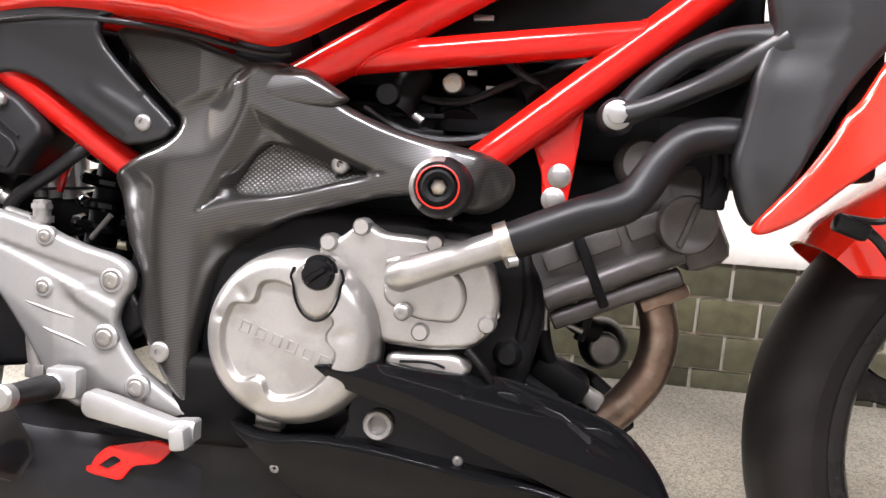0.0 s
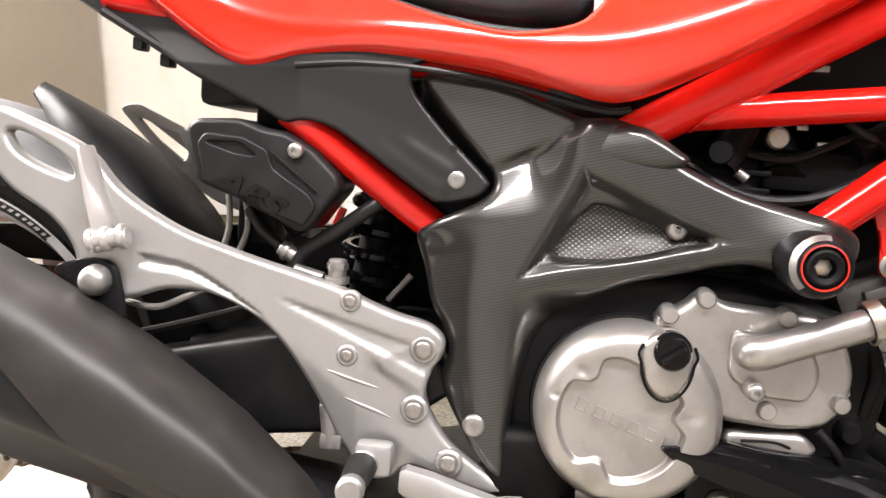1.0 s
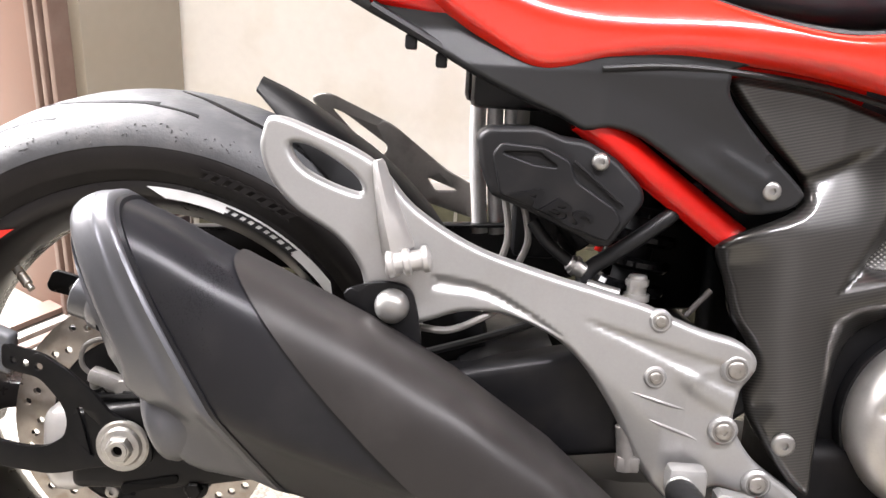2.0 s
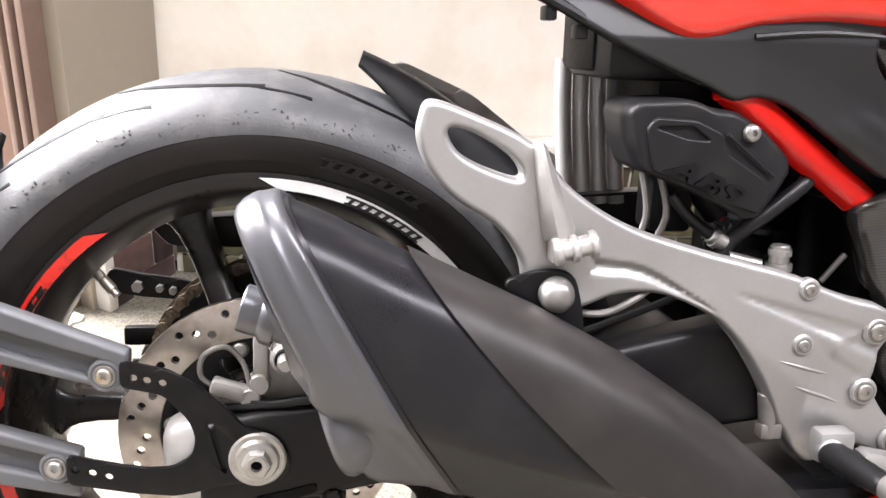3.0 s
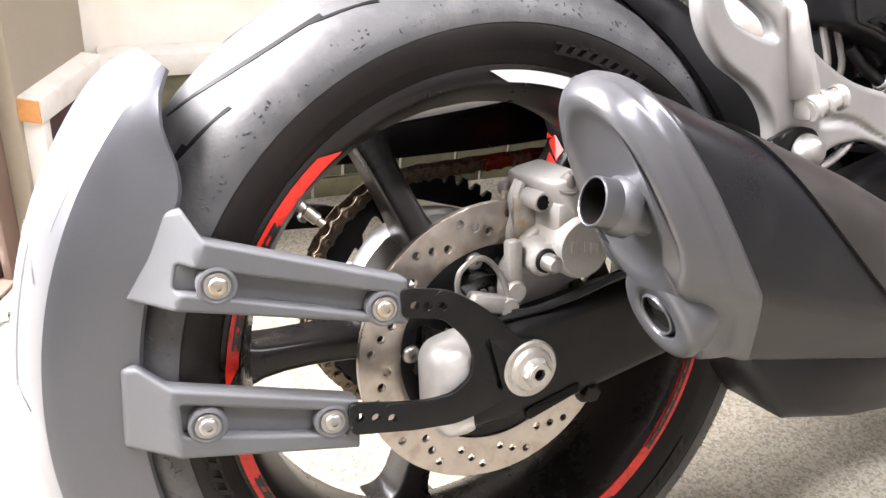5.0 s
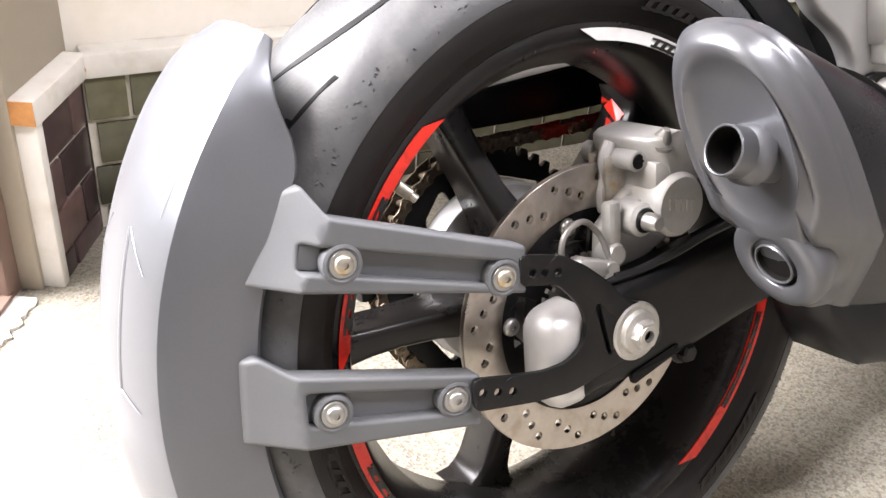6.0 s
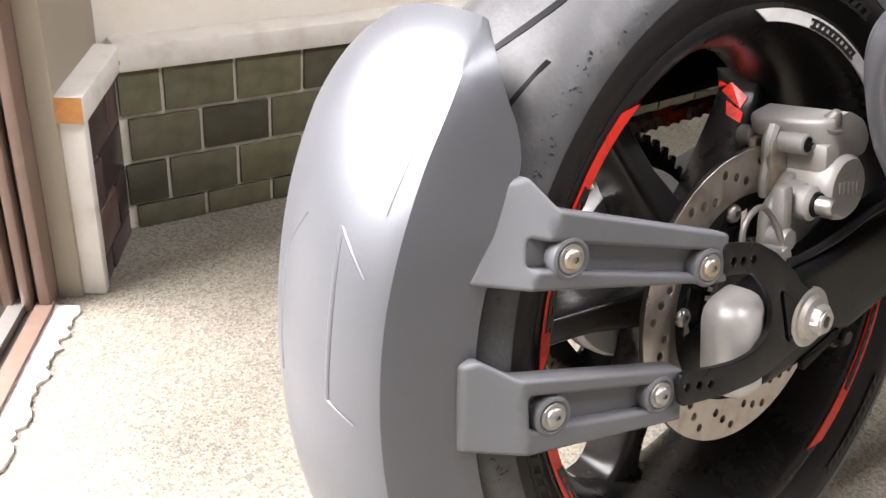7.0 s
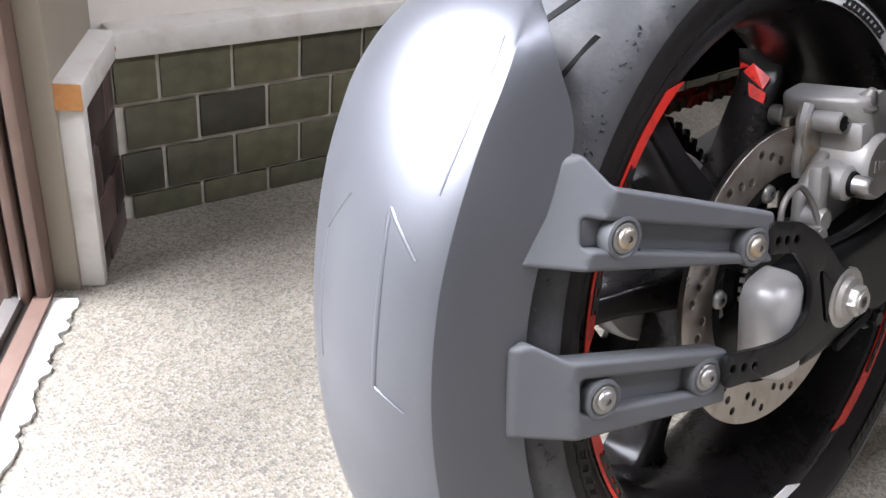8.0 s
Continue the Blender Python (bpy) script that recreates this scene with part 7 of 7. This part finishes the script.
fin = part("fin", block(0, 0, 0, 0.004, 0.0015, 0.24, 0), DEEP, radi)
fin.matrix_basis = pose(1.174, -0.15, 0.68)
for i in range(1, 30):
    share(fin, "fin", radi, 1.174, -0.15 + i * 0.01, 0.68)
part("wiring_loom", tube([(1.07, -0.12, 0.6), (1.08, -0.125, 0.56), (1.075, -0.12, 0.53)], 0.006, 8), DEEP, bike, "black wiring loom")
part("wiring_loom", tube([(1.085, -0.12, 0.6), (1.09, -0.12, 0.56), (1.088, -0.115, 0.53)], 0.005, 8), DEEP, bike, "black wiring loom")
part("wiring_plug", block(1.08, -0.118, 0.535, 0.02, 0.016, 0.03, 0.003), DEEP, bike, "black wiring plug")
FX, FZ = 1.445, 0.3
fw = part("front_wheel", lathe(wheel_profile(0.2285, 0.212, 0.052), FX, FZ, 72), RIM, bike, "black cast front wheel")
part("tyre", tyre_mesh(0.2985, 0.2285, 0.052, FX, FZ, 0.12), [SIDEWALL, SIDEWALL], fw, "black front tyre", 50)
for a in range(5):
    s = spoke(20 + 72 * a)
    part("spoke", moved(s, pose(FX, 0, FZ - AZ) @ Matrix.Diagonal((1, 0.6, 1, 1)) @ Matrix.Identity(4)), RIM, fw, smooth=50)
fd = part("front_brake_disc", shell(ring2(FX, FZ, 0.145, 60), -0.066, 0.005, 0.0006, [ring2(FX, FZ, 0.11, 48)] + [ring2(*polar(0.128, k * 18, 0, FX, FZ).xz, 0.005, 8) for k in range(20)], step=0.04), DISC, fw, "drilled front brake disc", 30)
part("disc_carrier", join(*[skin([[polar(0.03, a - 14, y, FX, FZ), polar(0.112, a - 6, y, FX, FZ), polar(0.112, a + 6, y, FX, FZ), polar(0.03, a + 14, y, FX, FZ)] for y in (-0.064, -0.06)]) for a in range(0, 360, 45)]), STEEL, fd)


def front_fender():
    rows = []
    for i in range(28):
        a = 143 - i * 3.8
        rad = 0.322
        w = float(np.interp(a, [42, 60, 135, 150], [0.03, 0.07, 0.076, 0.07]))
        low = max(0.2, min(rad - 0.012, 0.168 / math.sin(radians(a))))
        out = [(-w, low), (-w * 1.0, max(low + 0.002, rad - 0.02)), (-w * 0.8, max(low + 0.004, rad - 0.006)), (-w * 0.4, rad), (0, rad + 0.002)]
        out = out + [(-y, r) for y, r in reversed(out[:-1])]
        rows.append([polar(r, a, y, FX, FZ) for y, r in out + [(y * 0.95, r - 0.004) for y, r in reversed(out)]])
    return skin(rows)


part("front_fender", moved(front_fender(), Matrix.Identity(4)), RED, bike, "glossy red front fender", 40)
fork = part("fork_leg", rod((FX - 0.01, -0.095, FZ), (1.22, -0.095, 0.85), 0.027, 24), SATIN_BLACK, bike, "black fork leg")
part("front_hose", tube([(1.185, -0.13, 0.52), (1.2, -0.135, 0.515), (1.22, -0.135, 0.5), (1.24, -0.14, 0.47), (1.26, -0.14, 0.43)], 0.0045, 8), RUBBER, bike, "black front brake hose")
part("hose_clamp", join(block(1.195, -0.135, 0.512, 0.03, 0.02, 0.016, 0.004, Matrix.Rotation(radians(20), 4, "Y")), tube([(1.19, -0.14, 0.52), (1.215, -0.145, 0.518), (1.235, -0.14, 0.525)], 0.003, 8)), SATIN_BLACK, bike, "black hose clamp")

# -- dark inner parts seen between frame, engine and wheel, near-black to deepen their shade
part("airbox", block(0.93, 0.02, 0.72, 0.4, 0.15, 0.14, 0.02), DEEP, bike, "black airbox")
# the second block is added only to blacken the gap under the tank
part("air_duct", join(block(0.6, 0, 0.6, 0.2, 0.18, 0.16, 0.02), block(0.72, 0.0, 0.68, 0.16, 0.13, 0.12, 0.02)), DEEP, bike, "black air duct and filler block for the dark gap")
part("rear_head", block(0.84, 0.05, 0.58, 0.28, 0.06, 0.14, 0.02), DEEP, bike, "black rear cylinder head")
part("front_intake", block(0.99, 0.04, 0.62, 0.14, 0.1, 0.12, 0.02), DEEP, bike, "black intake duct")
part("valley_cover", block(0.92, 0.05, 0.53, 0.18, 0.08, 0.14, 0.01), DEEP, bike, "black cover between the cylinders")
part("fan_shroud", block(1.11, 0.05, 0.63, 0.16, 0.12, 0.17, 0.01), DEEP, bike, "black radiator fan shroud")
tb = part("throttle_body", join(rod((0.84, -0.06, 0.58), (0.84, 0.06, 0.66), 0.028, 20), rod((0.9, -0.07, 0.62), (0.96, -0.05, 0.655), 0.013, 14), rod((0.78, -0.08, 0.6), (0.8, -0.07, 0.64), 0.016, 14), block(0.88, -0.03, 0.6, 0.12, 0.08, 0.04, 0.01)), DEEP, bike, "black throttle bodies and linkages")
part("throttle_screw", lathe([(0, -0.07), (0.0085, -0.07), (0.0105, -0.068), (0.0105, -0.055), (0, -0.055)], 0.833, 0.629, 20), GOLD_ZINC, tb, "brass-coloured screw")
for q in ((0.848, 0.612, 0.012, 0.006), (0.852, 0.64, 0.01, 0.005), (0.872, 0.626, 0.012, 0.004), (0.93, 0.607, 0.008, 0.01), (0.86, 0.693, 0.02, 0.006)):
    part("cable_end", block(q[0], -0.07, q[1], q[2], 0.008, q[3], 0.001), STEEL, tb, "small bright cable end")
part("cable_end", rod((0.797, -0.075, 0.596), (0.806, -0.075, 0.59), 0.005), STEEL, tb, "small bright cable end")
for pts, r in (([(0.75, -0.085, 0.6), (0.8, -0.085, 0.575), (0.86, -0.08, 0.575), (0.92, -0.07, 0.6)], 0.005), ([(0.78, -0.07, 0.62), (0.84, -0.075, 0.61), (0.9, -0.07, 0.635), (0.98, -0.06, 0.66)], 0.004), ([(0.72, -0.08, 0.58), (0.76, -0.085, 0.57), (0.8, -0.08, 0.555), (0.86, -0.07, 0.55)], 0.006), ([(0.88, -0.06, 0.66), (0.9, -0.075, 0.64), (0.93, -0.07, 0.625)], 0.0045)):
    part("throttle_cable", tube(pts, r, 8), RUBBER, bike, "black rubber cable")
part("mount_bolt", lathe([(0, -0.105), (0.01, -0.105), (0.012, -0.102), (0.012, -0.09), (0, -0.09)], 0.775, 0.612, 20), DEEP, bike, "dark frame bolt")
part("coil_plug", join(lathe([(0, -0.1), (0.02, -0.1), (0.026, -0.09), (0.026, -0.05), (0, -0.05)], 1.02, 0.56, 26)), CYLINDER, front, "thermostat housing")
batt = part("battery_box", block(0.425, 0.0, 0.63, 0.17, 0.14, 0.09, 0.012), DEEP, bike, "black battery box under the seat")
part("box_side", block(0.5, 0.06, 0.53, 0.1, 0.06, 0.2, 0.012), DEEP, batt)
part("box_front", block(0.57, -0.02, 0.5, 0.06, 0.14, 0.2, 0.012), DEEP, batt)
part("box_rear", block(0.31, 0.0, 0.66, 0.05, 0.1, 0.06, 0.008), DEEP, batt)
part("brake_rod", rod((0.4886, -0.112, 0.4565), (0.5085, -0.112, 0.481), 0.0028, 10), CYLINDER, bike, "thin grey brake rod")
shock = part("rear_shock", rod((0.478, -0.02, 0.62), (0.44, -0.02, 0.38), 0.017, 18), DEEP, bike, "rear shock absorber")
part("shock_spring", tube([(0.475 - 0.03 * u + 0.03 * math.cos(u * 44), -0.02 + 0.03 * math.sin(u * 44), 0.58 - 0.17 * u) for u in np.linspace(0.02, 0.98, 70)], 0.0065, 8, 2), GLOSS_BLACK, shock, "glossy black coil spring")
part("spring_clip", tube([(0.418, -0.05, 0.5), (0.424, -0.05, 0.52), (0.43, -0.05, 0.535)], 0.004, 8), FRAME_RED, shock, "small red hose end")
part("hydraulic_unit", join(block(0.355, -0.07, 0.525, 0.04, 0.04, 0.06, 0.006), rod((0.375, -0.085, 0.54), (0.4, -0.085, 0.51), 0.012, 14, 0.002)), DEEP, bike, "dark hydraulic unit")
part("brake_hose", tube([(0.396, -0.105, 0.466), (0.397, -0.105, 0.476), (0.4025, -0.105, 0.491), (0.4176, -0.105, 0.503), (0.44, -0.104, 0.519), (0.472, -0.1, 0.5445), (0.5, -0.07, 0.565)], 0.0072, 12), RUBBER, bike, "thick black brake hose")
part("pipe_union", join(rod((0.384, -0.107, 0.4975), (0.398, -0.107, 0.489), 0.0075, 12, 0.001), rod((0.388, -0.107, 0.495), (0.3915, -0.107, 0.493), 0.0092, 12), rod((0.4, -0.112, 0.478), (0.428, -0.116, 0.472), 0.006, 12)), STEEL, bike, "plated brake pipe unions")
part("brake_hose", tube([(0.35, -0.1, 0.53), (0.365, -0.104, 0.512), (0.385, -0.107, 0.497)], 0.0055, 10), RUBBER, bike, "thick black brake hose")
for pts in ([(0.325, -0.09, 0.55), (0.33, -0.095, 0.51), (0.315, -0.09, 0.47)], [(0.34, -0.09, 0.55), (0.348, -0.095, 0.51), (0.33, -0.09, 0.47)], [(0.24, -0.13, 0.44), (0.28, -0.14, 0.437), (0.31, -0.14, 0.45), (0.33, -0.13, 0.46)]):
    part("brake_pipe", tube(pts, 0.0032, 8), CASE, bike, "thin grey brake pipe")
# inner mudguard over the tyre, and the plate holder beyond
hug = []
for i in range(18):
    a = 75 - i * 4.0
    rad = 0.328 + 0.008 * max(0, (a - 60) / 15)
    w = float(np.interp(a, [8, 40, 62, 75], [0.085, 0.083, 0.058, 0.012]))
    low = float(np.interp(a, [8, 40, 66, 75], [0.06, 0.05, 0.022, 0.004]))
    prof = [(-w - 0.004, rad - low), (-w, rad - low * 0.3), (-w * 0.75, rad + 0.004), (0, rad + 0.008), (w * 0.75, rad + 0.004), (w, rad - low * 0.3), (w + 0.004, rad - low)]
    hug.append([polar(r, a, y) for y, r in prof + [(y * 0.96, r - 0.003) for y, r in reversed(prof)]])
part("inner_mudguard", skin(hug), DEEP, bike, "black plastic inner mudguard", 50)
stay = part("chain_side_stay", shell(fillet([(0.115, 0.625), (0.135, 0.632), (0.21, 0.6), (0.27, 0.555), (0.31, 0.535), (0.31, 0.5), (0.24, 0.52), (0.2, 0.545), (0.16, 0.58)], 0.012), 0.12, 0.008, 0.002, [fillet([(0.14, 0.615), (0.155, 0.61), (0.205, 0.577), (0.2, 0.565), (0.165, 0.59)], 0.006), fillet([(0.25, 0.545), (0.285, 0.532), (0.26, 0.53)], 0.004)]), CASE, bike, "grey slotted stay on the far side")
part("tail_underside", join(block(0.19, 0, 0.755, 0.36, 0.16, 0.02, 0.006, Matrix.Rotation(radians(20), 4, "Y")), block(0.33, -0.02, 0.656, 0.08, 0.13, 0.062, 0.008)), BLACK, bike, "black plastic under-tail")
for i in range(4):
    part("duct", tube([(0.301 + i * 0.0185, 0.095, 0.64), (0.303 + i * 0.0185, 0.095, 0.58), (0.312 + i * 0.0185, 0.095, 0.49)], 0.0088, 12), WHITE_CAP, bike, "thick grey ribbed duct")
part("side_stand", join(tube([(0.56, 0.13, 0.27), (0.6, 0.17, 0.16), (0.62, 0.235, 0.075)], 0.011, 14), block(0.625, 0.243, 0.07, 0.06, 0.03, 0.008, 0.003)), SATIN_BLACK, bike, "black side stand touching the floor")


# ---------------------------------------------------------------- tiles of the dado, last
lay(dado_n, 2.1, 0.063)
lay(dado_s, 0.162, 0.05, flip=True, mat=TILE_BROWN)
